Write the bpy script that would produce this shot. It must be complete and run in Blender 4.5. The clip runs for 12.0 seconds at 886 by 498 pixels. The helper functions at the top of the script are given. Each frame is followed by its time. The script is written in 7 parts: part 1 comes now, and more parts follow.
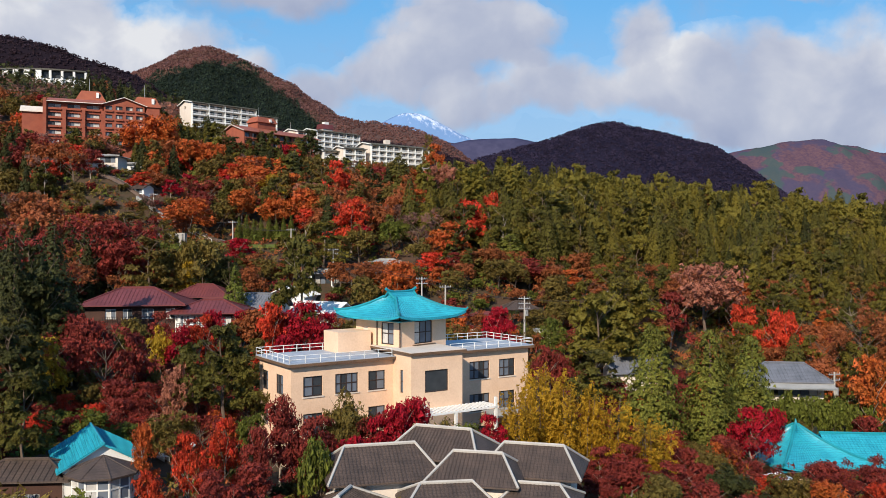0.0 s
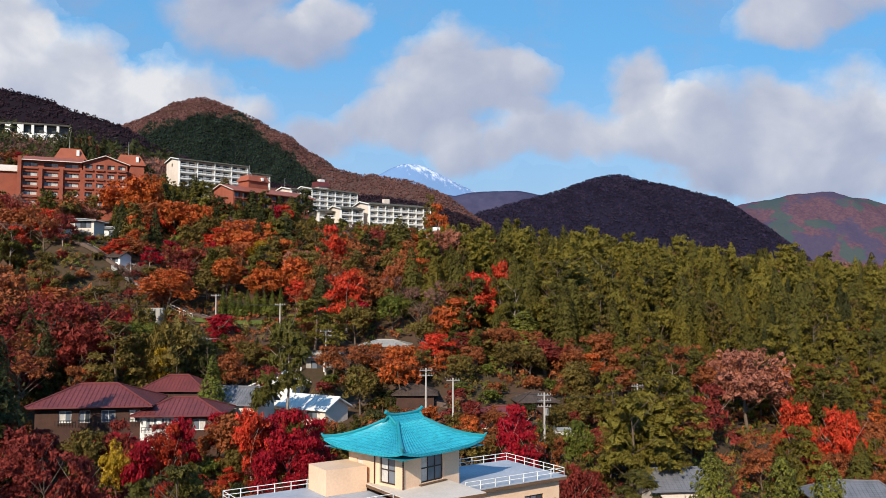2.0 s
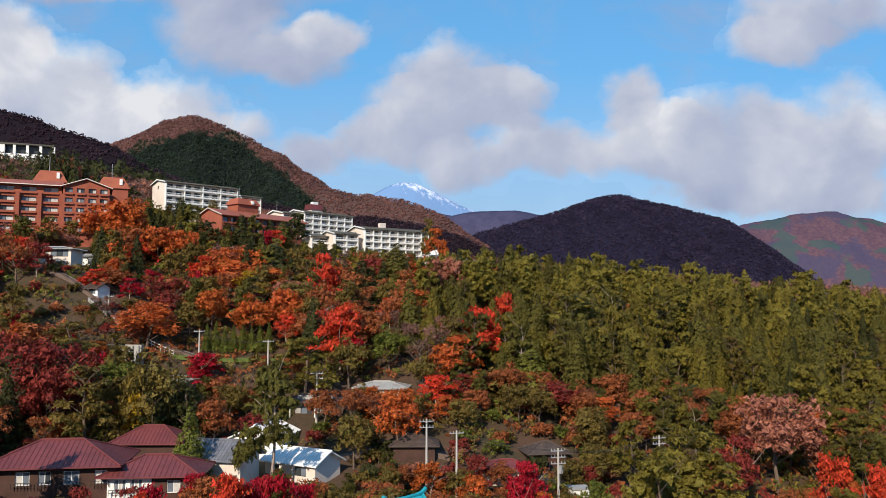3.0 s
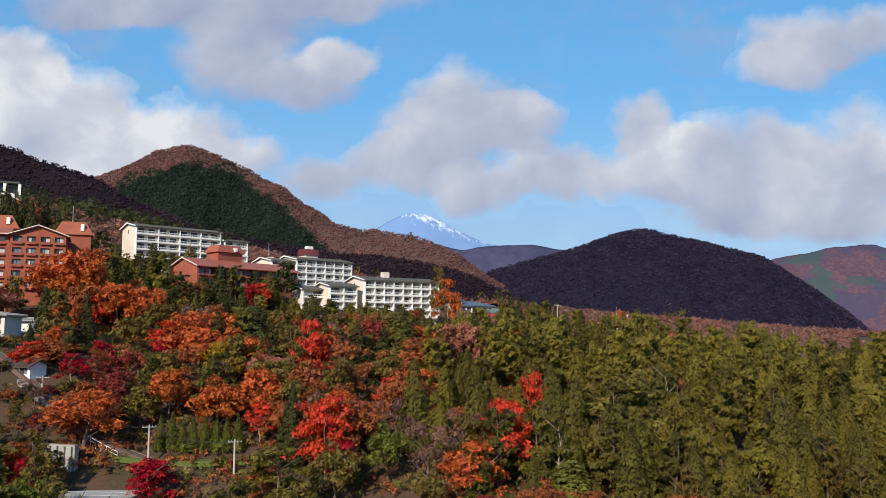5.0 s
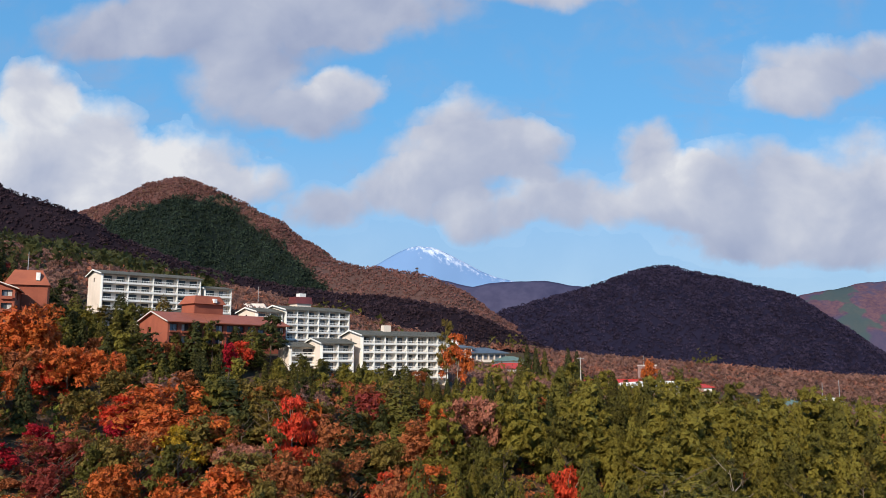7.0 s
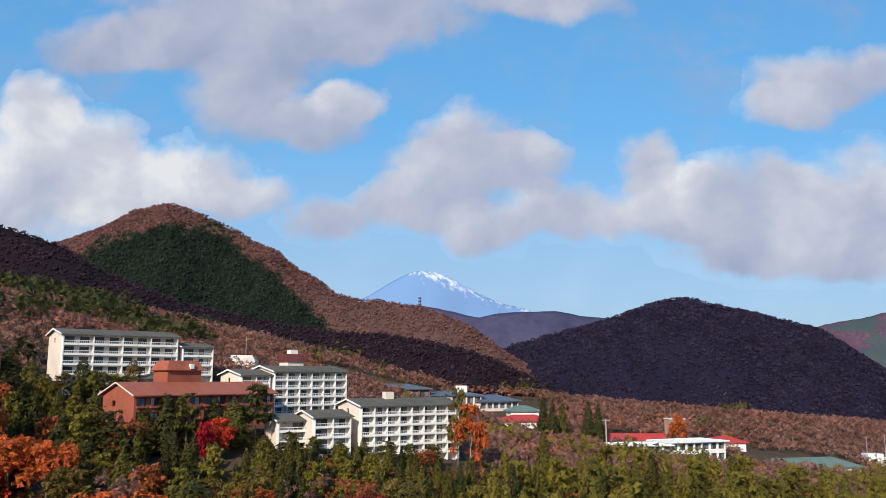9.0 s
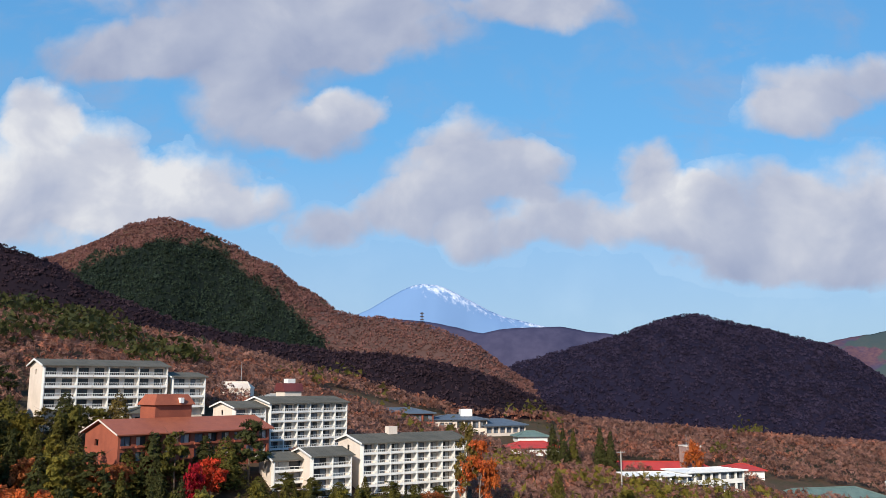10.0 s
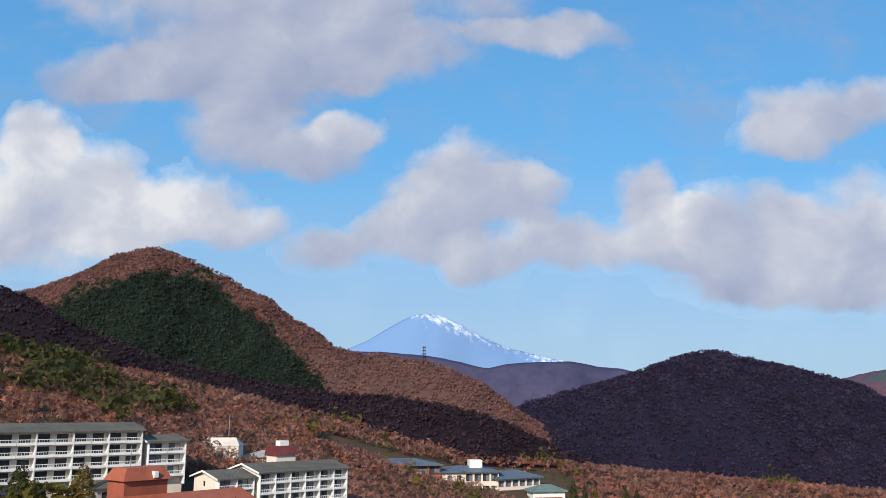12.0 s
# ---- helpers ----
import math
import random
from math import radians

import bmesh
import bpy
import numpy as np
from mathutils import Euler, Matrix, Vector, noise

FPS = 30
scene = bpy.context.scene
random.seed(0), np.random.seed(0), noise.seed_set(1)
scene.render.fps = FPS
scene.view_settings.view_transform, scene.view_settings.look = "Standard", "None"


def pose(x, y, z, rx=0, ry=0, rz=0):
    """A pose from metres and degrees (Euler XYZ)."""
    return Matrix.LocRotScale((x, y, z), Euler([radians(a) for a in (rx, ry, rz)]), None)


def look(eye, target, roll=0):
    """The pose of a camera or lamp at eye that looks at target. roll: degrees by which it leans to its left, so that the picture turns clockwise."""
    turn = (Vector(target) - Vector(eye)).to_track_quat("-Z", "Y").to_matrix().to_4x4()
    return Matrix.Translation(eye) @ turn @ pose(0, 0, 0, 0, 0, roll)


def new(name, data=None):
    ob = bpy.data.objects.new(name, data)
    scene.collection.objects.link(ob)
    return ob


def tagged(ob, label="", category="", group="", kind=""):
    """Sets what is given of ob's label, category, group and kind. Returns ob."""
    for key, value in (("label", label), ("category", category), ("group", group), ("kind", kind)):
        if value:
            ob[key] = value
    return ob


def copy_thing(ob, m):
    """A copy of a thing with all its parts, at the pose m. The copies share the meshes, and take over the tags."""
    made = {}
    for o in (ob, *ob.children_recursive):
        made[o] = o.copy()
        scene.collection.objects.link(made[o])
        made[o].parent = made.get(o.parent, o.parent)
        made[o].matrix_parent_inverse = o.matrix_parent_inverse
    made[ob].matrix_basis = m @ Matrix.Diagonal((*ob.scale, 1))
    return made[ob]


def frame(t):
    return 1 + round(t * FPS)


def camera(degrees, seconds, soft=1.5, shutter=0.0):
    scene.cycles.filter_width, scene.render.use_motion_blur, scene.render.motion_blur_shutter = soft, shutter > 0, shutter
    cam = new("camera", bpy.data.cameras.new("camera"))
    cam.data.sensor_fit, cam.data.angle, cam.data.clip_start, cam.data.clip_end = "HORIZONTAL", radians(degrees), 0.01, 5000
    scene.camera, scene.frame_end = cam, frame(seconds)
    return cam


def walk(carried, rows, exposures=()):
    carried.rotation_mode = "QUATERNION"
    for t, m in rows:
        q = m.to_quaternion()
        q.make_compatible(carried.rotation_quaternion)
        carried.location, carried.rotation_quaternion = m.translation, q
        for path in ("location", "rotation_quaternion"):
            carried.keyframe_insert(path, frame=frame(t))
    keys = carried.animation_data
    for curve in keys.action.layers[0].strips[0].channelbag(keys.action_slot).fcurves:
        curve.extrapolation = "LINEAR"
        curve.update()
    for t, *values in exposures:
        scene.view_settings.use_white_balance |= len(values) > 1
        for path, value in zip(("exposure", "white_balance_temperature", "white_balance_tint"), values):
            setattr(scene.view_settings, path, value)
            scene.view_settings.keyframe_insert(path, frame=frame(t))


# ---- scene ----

# ---- camera ----
cam = camera(56.81, 12.0, soft=0.65)
walk(cam, [
    (0.0, pose(0.01, -0.00, 23.99, 90.151, 0, -0.577)),
    (0.5, pose(0.17, 3.94, 24.71, 91.332, 0, -0.419)),
    (1.0, pose(-0.01, 8.00, 26.24, 92.214, 0, -0.392)),
    (1.5, pose(-0.53, 12.22, 28.19, 92.821, 0, -0.501)),
    (2.0, pose(-1.19, 16.55, 30.18, 93.361, 0, -0.713)),
    (2.5, pose(-1.74, 21.54, 32.04, 93.926, 0, -0.950)),
    (3.0, pose(-2.01, 27.43, 33.88, 94.478, 0, -1.034)),
    (5.0, pose(-1.89, 58.57, 43.71, 96.170, 0, -0.296)),
    (5.5, pose(-1.81, 65.75, 45.79, 96.643, 0, -0.123)),
    (6.0, pose(-1.78, 72.16, 47.56, 97.166, 0, 0.030)),
    (6.5, pose(-1.89, 77.96, 49.30, 97.689, 0, 0.133)),
    (7.0, pose(-2.21, 83.46, 51.47, 98.074, 0, 0.199)),
    (9.0, pose(-4.20, 104.62, 63.06, 98.927, 0, 0.243)),
    (9.5, pose(-4.79, 109.41, 65.50, 99.161, 0, 0.275)),
    (10.0, pose(-5.43, 113.79, 67.67, 99.477, 0, 0.267)),
    (10.5, pose(-6.10, 118.00, 69.64, 99.851, 0, 0.215)),
    (11.0, pose(-6.82, 122.33, 71.46, 100.242, 0, 0.141)),
    (11.5, pose(-7.58, 127.00, 73.20, 100.636, 0, 0.052)),
    (12.0, pose(-8.41, 131.86, 74.92, 101.012, 0, 0.079)),
], exposures=[(0.0, 0.0), (12.0, 0.0)])

# ---- sun, sky and clouds ----
SUN_AZ, SUN_EL = radians(-158), radians(30)      # azimuth measured from +y towards +x
sun_way = Vector((math.sin(SUN_AZ) * math.cos(SUN_EL), math.cos(SUN_AZ) * math.cos(SUN_EL), math.sin(SUN_EL)))
sun_data = bpy.data.lights.new("sun", "SUN")
sun_data.energy, sun_data.angle, sun_data.color = 5.6, radians(0.53), (1.0, 0.875, 0.71)
sun = new("sun", sun_data)
sun.matrix_world = look(sun_way * 100, (0, 0, 0))

world = bpy.data.worlds.new("sky")
scene.world = world
world.use_nodes = True


class Nodes:
    """A thin wrapper to write node graphs briefly."""

    def __init__(self, tree):
        self.tree = tree
        tree.nodes.clear()

    def add(self, kind, **inputs):
        node = self.tree.nodes.new(kind)
        return node

    def link(self, a, b):
        self.tree.links.new(a, b)

    def feed(self, socket, value):
        if isinstance(value, bpy.types.NodeSocket):
            self.tree.links.new(value, socket)
        else:
            socket.default_value = value

    def math(self, op, a, b=0.0, c=0.0, clamp=False):
        n = self.tree.nodes.new("ShaderNodeMath")
        n.operation, n.use_clamp = op, clamp
        self.feed(n.inputs[0], a)
        self.feed(n.inputs[1], b)
        self.feed(n.inputs[2], c)
        return n.outputs[0]

    def vmath(self, op, a, b=(0, 0, 0)):
        n = self.tree.nodes.new("ShaderNodeVectorMath")
        n.operation = op
        self.feed(n.inputs[0], a)
        self.feed(n.inputs[1], b)
        return n.outputs["Value"] if op in ("LENGTH", "DOT_PRODUCT", "DISTANCE") else n.outputs[0]

    def combine(self, x, y, z):
        n = self.tree.nodes.new("ShaderNodeCombineXYZ")
        for s, v in zip(n.inputs, (x, y, z)):
            self.feed(s, v)
        return n.outputs[0]

    def noise(self, vector, scale, detail=4.0, rough=0.55, distortion=0.0):
        n = self.tree.nodes.new("ShaderNodeTexNoise")
        if vector is not None:
            self.feed(n.inputs["Vector"], vector)
        self.feed(n.inputs["Scale"], scale)
        self.feed(n.inputs["Detail"], detail)
        self.feed(n.inputs["Roughness"], rough)
        self.feed(n.inputs["Distortion"], distortion)
        return n.outputs["Fac"]

    def ramp(self, fac, stops):
        n = self.tree.nodes.new("ShaderNodeValToRGB")
        self.feed(n.inputs[0], fac)
        el = n.color_ramp.elements
        while len(el) > len(stops):
            el.remove(el[-1])
        while len(el) < len(stops):
            el.new(0.5)
        for e, (p, c) in zip(el, stops):
            e.position, e.color = p, (*c, 1) if len(c) == 3 else c
        return n.outputs[0]

    def mix(self, fac, a, b, blend="MIX"):
        n = self.tree.nodes.new("ShaderNodeMix")
        n.data_type, n.blend_type = "RGBA", blend
        self.feed(n.inputs[0], fac)
        for s, v in ((n.inputs[6], a), (n.inputs[7], b)):
            self.feed(s, (*v, 1) if isinstance(v, tuple) and len(v) == 3 else v)
        return n.outputs[2]

    def remap(self, v, a, b, c, d, smooth=True):
        n = self.tree.nodes.new("ShaderNodeMapRange")
        n.interpolation_type = "SMOOTHSTEP" if smooth else "LINEAR"
        for s, x in zip(n.inputs, (v, a, b, c, d)):
            self.feed(s, x)
        return n.outputs[0]


def build_sky():
    g = Nodes(world.node_tree)
    out = g.add("ShaderNodeOutputWorld")
    back = g.add("ShaderNodeBackground")
    sky = g.add("ShaderNodeTexSky")
    sky.sky_type, sky.sun_disc = "NISHITA", False
    sky.sun_elevation, sky.sun_rotation = SUN_EL, SUN_AZ
    sky.altitude, sky.air_density, sky.dust_density, sky.ozone_density = 700, 1.0, 0.6, 2.0
    way = g.add("ShaderNodeTexCoord").outputs["Generated"]
    sep = g.add("ShaderNodeSeparateXYZ")
    g.link(way, sep.inputs[0])
    fwd = g.math("MAXIMUM", g.math("ABSOLUTE", sep.outputs[1]), 0.08)
    px = g.math("DIVIDE", sep.outputs[0], fwd)
    pz = g.math("DIVIDE", sep.outputs[2], fwd)
    flat = g.combine(px, pz, 0.0)
    # soft swirls bend the outlines of the banks
    bend = g.add("ShaderNodeTexNoise")
    g.link(flat, bend.inputs["Vector"])
    for key, value in (("Scale", 9.0), ("Detail", 5.0), ("Roughness", 0.55)):
        bend.inputs[key].default_value = value
    swirl = g.vmath("MULTIPLY", g.vmath("SUBTRACT", bend.outputs["Color"], (0.5, 0.5, 0.5)), (0.11, 0.085, 0.0))
    bent = g.vmath("ADD", flat, swirl)
    total, bright, rise = 0.0, 0.0, 0.0
    for cx, cz, rx, rz, white in CUMULUS + HIGH_GREY + MIDDLE + EAST:
        off = g.vmath("DIVIDE", g.vmath("SUBTRACT", bent, (cx, cz, 0)), (rx * 1.18, rz * 1.18, 1))
        f = g.math("SUBTRACT", 1.0, g.vmath("DOT_PRODUCT", off, off), clamp=True)
        up = g.vmath("DOT_PRODUCT", off, (-0.45, 0.9, 0.0))
        total = g.math("ADD", total, f)
        bright = g.math("ADD", bright, g.math("MULTIPLY", f, white))
        rise = g.math("ADD", rise, g.math("MULTIPLY", f, up))
    part_of = g.math("MAXIMUM", total, 0.05)
    bright, rise = g.math("DIVIDE", bright, part_of), g.math("DIVIDE", rise, part_of)
    puffs = g.noise(flat, 11.0, 8.0, 0.56, 0.25)
    dens = g.math("ADD", total, g.math("MULTIPLY", g.math("SUBTRACT", puffs, 0.5), 1.5))
    cover = g.remap(dens, -0.06, 0.85, 0.0, 1.0)
    haze = g.remap(pz, 0.02, 0.34, 0.42, 0.0)
    wisps = g.math("MULTIPLY", g.remap(g.noise(g.vmath("MULTIPLY", flat, (1.0, 2.2, 1.0)), 4.0, 6.0, 0.6, 0.4), 0.5, 0.72, 0.0, 0.4), 1.0)
    veil = g.math("MAXIMUM", g.math("MAXIMUM", g.math("MULTIPLY", cover, 0.95), haze), wisps)
    # light comes from the left and above: compare the billows with those a little towards the sun
    billow = g.noise(flat, 7.5, 5.0, 0.5, 0.3)
    billow2 = g.noise(g.vmath("ADD", flat, (-0.03, 0.04, 0.0)), 7.5, 5.0, 0.5, 0.3)
    lit = g.math("ADD", g.math("MULTIPLY", g.math("SUBTRACT", billow, billow2), 1.5), g.math("MULTIPLY", rise, 0.30))
    lit = g.math("ADD", lit, g.math("MULTIPLY", bright, 0.85), clamp=True)
    tone = g.ramp(lit, [(0.0, (3.5, 3.95, 5.5)), (0.45, (4.7, 5.05, 6.3)), (0.8, (6.3, 6.45, 7.2)), (1.0, (8.1, 8.1, 8.3))])
    air = g.mix(1.0, sky.outputs[0], (0.74, 1.12, 1.5), "MULTIPLY")
    thin = g.ramp(pz, [(0.08, (4.2, 6.6, 8.4)), (0.3, (1.7, 5.1, 8.8)), (0.6, (1.2, 4.0, 8.0))])
    air = g.mix(0.7, air, thin)
    col = g.mix(veil, air, tone)
    g.link(col, back.inputs[0])
    back.inputs[1].default_value = 0.1
    g.link(back.outputs[0], out.inputs[0])


# cloud banks: centre (sideways, up), half sizes, whiteness
CUMULUS = [(-0.516, 0.353, 0.061, 0.044, 1), (-0.505, 0.29, 0.107, 0.063, 0.95), (-0.507, 0.221, 0.106, 0.058, 0.85), (-0.409, 0.236, 0.099, 0.055, 0.9), (-0.318, 0.254, 0.071, 0.045, 0.9), (-0.26, 0.221, 0.063, 0.033, 0.7)]
HIGH_GREY = [(-0.26, 0.436, 0.174, 0.065, 0.3), (-0.258, 0.353, 0.086, 0.053, 0.45), (-0.164, 0.323, 0.068, 0.041, 0.45), (-0.125, 0.351, 0.043, 0.027, 0.75), (-0.094, 0.455, 0.138, 0.048, 0.5), (-0.413, 0.429, 0.109, 0.042, 0.35), (-0.212, 0.536, 0.309, 0.071, 0.4), (0.125, 0.486, 0.109, 0.028, 0.5)]
MIDDLE = [(0.019, 0.304, 0.068, 0.043, 0.7), (0.008, 0.253, 0.085, 0.044, 0.5), (0.1, 0.275, 0.06, 0.04, 0.6), (-0.045, 0.214, 0.077, 0.036, 0.6), (0.043, 0.181, 0.049, 0.036, 0.6), (0.141, 0.206, 0.074, 0.042, 0.65), (-0.154, 0.192, 0.049, 0.037, 0.55)]
EAST = [(0.249, 0.27, 0.039, 0.035, 0.7), (0.275, 0.21, 0.088, 0.045, 0.7), (0.379, 0.199, 0.119, 0.072, 0.6), (0.507, 0.217, 0.098, 0.076, 0.75), (0.446, 0.142, 0.153, 0.037, 0.5), (0.496, 0.376, 0.1, 0.038, 0.65), (0.451, 0.339, 0.078, 0.028, 0.55)]
build_sky()

# ---- materials ----


def surface(name, base, second=None, rough=0.7, metal=0.0, grain=8.0, stain=0.6, bump=0.15, island=0.0, random_amount=0.0, spec=0.3, where="Object", courses=0.0):
    """A surface whose colour wanders between two tones at two scales, with fine relief."""
    m = bpy.data.materials.new(name)
    m.use_nodes = True
    g = Nodes(m.node_tree)
    out = g.add("ShaderNodeOutputMaterial")
    p = g.add("ShaderNodeBsdfPrincipled")
    co = g.add("ShaderNodeTexCoord").outputs[where]
    second = second or tuple(c * 0.7 for c in base)
    big = g.noise(co, stain, 4.0, 0.6)
    fine = g.noise(co, grain, 3.0, 0.6)
    fac = g.math("ADD", g.remap(big, 0.3, 0.75, 0.0, 0.75), g.remap(fine, 0.25, 0.75, -0.2, 0.3), clamp=True)
    col = g.mix(fac, base, second)
    height = fine
    if courses:
        # rows of tiles up the slope and columns along it, by metres of height and length
        sep = g.add("ShaderNodeSeparateXYZ")
        g.link(co, sep.inputs[0])
        row = g.math("FRACT", g.math("DIVIDE", sep.outputs[2], courses * 0.62))
        shift = g.math("MULTIPLY", g.math("FLOOR", g.math("DIVIDE", sep.outputs[2], courses * 0.62)), 0.5)
        column = g.math("FRACT", g.math("ADD", g.math("DIVIDE", g.math("ADD", sep.outputs[0], sep.outputs[1]), courses * 1.25), shift))
        hump = g.math("SINE", g.math("MULTIPLY", column, math.pi))
        lip = g.math("SUBTRACT", 1.0, row)
        height = g.math("ADD", g.math("MULTIPLY", hump, 0.7), lip)
        joint = g.math("MULTIPLY", g.remap(hump, 0.0, 0.45, 0.55, 1.0), g.remap(lip, 0.0, 0.3, 0.62, 1.0))
        col = g.mix(1.0, col, g.combine(joint, joint, joint), "MULTIPLY")
    if island or random_amount:
        geo = g.add("ShaderNodeNewGeometry").outputs["Random Per Island"]
        info = g.add("ShaderNodeObjectInfo").outputs["Random"]
        v = g.math("ADD", g.math("MULTIPLY", g.math("SUBTRACT", geo, 0.5), island), g.math("MULTIPLY", g.math("SUBTRACT", info, 0.5), random_amount))
        hsv = g.add("ShaderNodeHueSaturation")
        g.feed(hsv.inputs["Value"], g.math("ADD", v, 1.0))
        g.link(col, hsv.inputs["Color"])
        col = hsv.outputs[0]
    g.link(col, p.inputs["Base Color"])
    g.feed(p.inputs["Roughness"], g.remap(fine, 0.2, 0.8, max(rough - 0.12, 0.05), min(rough + 0.12, 1.0)))
    p.inputs["Metallic"].default_value = metal
    p.inputs["Specular IOR Level"].default_value = spec
    if bump:
        b = g.add("ShaderNodeBump")
        b.inputs["Strength"].default_value = bump
        b.inputs["Distance"].default_value = 0.05
        g.link(height, b.inputs["Height"])
        g.link(b.outputs[0], p.inputs["Normal"])
    g.link(p.outputs[0], out.inputs[0])
    return m


def foliage(name, base, other, spread=0.55, tree=0.35, glow=0.25, spec=0.2, lace=4.2, gap=0.46):
    """Leaf clumps: each clump and each tree takes its own tone between two colours; thin enough to let light through.
    lace: how fine the gaps between the leaves of a clump are, per metre; 0 for far woods; gap: their share."""
    m = bpy.data.materials.new(name)
    m.use_nodes = True
    g = Nodes(m.node_tree)
    out = g.add("ShaderNodeOutputMaterial")
    geo = g.add("ShaderNodeNewGeometry").outputs["Random Per Island"]
    info = g.add("ShaderNodeObjectInfo").outputs["Random"]
    co = g.add("ShaderNodeTexCoord").outputs["Object"]
    patch = g.noise(co, 0.45, 2.0, 0.5)
    fac = g.math("ADD", g.math("MULTIPLY", geo, 0.45), g.math("ADD", g.math("MULTIPLY", info, 0.35), g.remap(patch, 0.35, 0.65, -0.1, 0.35)), clamp=True)
    col = g.mix(fac, base, other)
    v = g.math("ADD", g.math("MULTIPLY", g.math("SUBTRACT", geo, 0.5), spread), g.math("MULTIPLY", g.math("SUBTRACT", info, 0.5), tree))
    v = g.math("ADD", v, g.remap(patch, 0.34, 0.66, -0.22, 0.25))
    v = g.math("ADD", v, g.remap(g.noise(co, 0.13, 1.0, 0.5), 0.35, 0.65, -0.16, 0.16))
    if lace:
        leaves = g.noise(co, lace, 2.0, 0.6)
        v = g.math("ADD", v, g.remap(leaves, 0.42, 0.68, -0.38, 0.42))
    hsv = g.add("ShaderNodeHueSaturation")
    g.feed(hsv.inputs["Value"], g.math("ADD", v, 1.0))
    g.link(col, hsv.inputs["Color"])
    p = g.add("ShaderNodeBsdfPrincipled")
    g.link(hsv.outputs[0], p.inputs["Base Color"])
    p.inputs["Roughness"].default_value = 0.62
    p.inputs["Specular IOR Level"].default_value = spec
    tr = g.add("ShaderNodeBsdfTranslucent")
    g.link(hsv.outputs[0], tr.inputs[0])
    mx = g.add("ShaderNodeMixShader")
    mx.inputs[0].default_value = glow
    g.link(p.outputs[0], mx.inputs[1])
    g.link(tr.outputs[0], mx.inputs[2])
    last = mx.outputs[0]
    if lace:
        b = g.add("ShaderNodeBump")
        b.inputs["Strength"].default_value = 0.9
        b.inputs["Distance"].default_value = 0.25
        g.link(leaves, b.inputs["Height"])
        g.link(b.outputs[0], p.inputs["Normal"])
        holes = g.add("ShaderNodeMixShader")
        hole = g.add("ShaderNodeBsdfTransparent")
        g.feed(holes.inputs[0], g.math("GREATER_THAN", leaves, gap))
        g.link(hole.outputs[0], holes.inputs[1])
        g.link(last, holes.inputs[2])
        last = holes.outputs[0]
    g.link(last, out.inputs[0])
    return m


def glass(name, tint=(0.03, 0.035, 0.04)):
    m = bpy.data.materials.new(name)
    m.use_nodes = True
    g = Nodes(m.node_tree)
    out = g.add("ShaderNodeOutputMaterial")
    p = g.add("ShaderNodeBsdfPrincipled")
    co = g.add("ShaderNodeTexCoord").outputs["Object"]
    n = g.noise(co, 0.9, 2.0)
    g.link(g.mix(n, tint, tuple(c * 1.9 for c in tint)), p.inputs["Base Color"])
    p.inputs["Roughness"].default_value = 0.06
    p.inputs["Specular IOR Level"].default_value = 0.3
    g.link(p.outputs[0], out.inputs[0])
    return m


CREAM = surface("cream_render", (0.80, 0.565, 0.395), (0.66, 0.445, 0.305), rough=0.85, stain=0.35, grain=5)
CREAM_PALE = surface("pale_render", (0.72, 0.63, 0.55), (0.58, 0.50, 0.43), rough=0.85, stain=0.3, grain=5)
WHITE = surface("white_paint", (0.80, 0.80, 0.78), (0.66, 0.65, 0.62), rough=0.6, stain=0.5)
SLAB = surface("roof_membrane", (0.42, 0.45, 0.50), (0.30, 0.33, 0.38), rough=0.7, stain=0.4, grain=3)
FASCIA = surface("brown_fascia", (0.17, 0.10, 0.06), (0.09, 0.055, 0.035), rough=0.6)
TURQUOISE = surface("turquoise_tiles", (0.032, 0.40, 0.50), (0.018, 0.27, 0.37), rough=0.4, stain=0.8, grain=6, spec=0.5, courses=0.3)
TURQ_RIDGE = surface("turquoise_ridge_tiles", (0.015, 0.27, 0.32), (0.012, 0.20, 0.25), rough=0.35, spec=0.5)
DARK_TILE = surface("dark_brown_tiles", (0.105, 0.073, 0.058), (0.048, 0.036, 0.031), rough=0.6, stain=0.7, island=0.3, courses=0.24)
GREY_TILE = surface("grey_tiles", (0.19, 0.195, 0.22), (0.11, 0.115, 0.13), rough=0.55, island=0.25, courses=0.24)
RED_METAL = surface("red_metal_roof", (0.175, 0.045, 0.044), (0.10, 0.028, 0.029), rough=0.5, stain=0.3, grain=3)
RED_ROOF = surface("bright_red_roof", (0.46, 0.05, 0.04), (0.34, 0.04, 0.035), rough=0.5)
BRICK_RED = surface("terracotta_cladding", (0.32, 0.092, 0.054), (0.22, 0.062, 0.04), rough=0.85, stain=0.4)
ROOF_TERRA = surface("terracotta_metal_roof", (0.34, 0.098, 0.05), (0.25, 0.07, 0.04), rough=0.55)
ROOF_GREY = surface("weathered_grey_roof", (0.125, 0.118, 0.10), (0.072, 0.072, 0.062), rough=0.85, stain=0.3, spec=0.15)
ROOF_BLUE = surface("blue_grey_roof", (0.10, 0.13, 0.17), (0.07, 0.09, 0.12), rough=0.5)
ROOF_GREEN = surface("green_grey_roof", (0.14, 0.20, 0.18), (0.09, 0.14, 0.13), rough=0.55)
DARK_WOOD = surface("dark_timber", (0.075, 0.035, 0.025), (0.04, 0.02, 0.015), rough=0.75, stain=0.8)
FRAME_DARK = surface("dark_window_frame", (0.05, 0.035, 0.03), (0.03, 0.02, 0.02), rough=0.5)
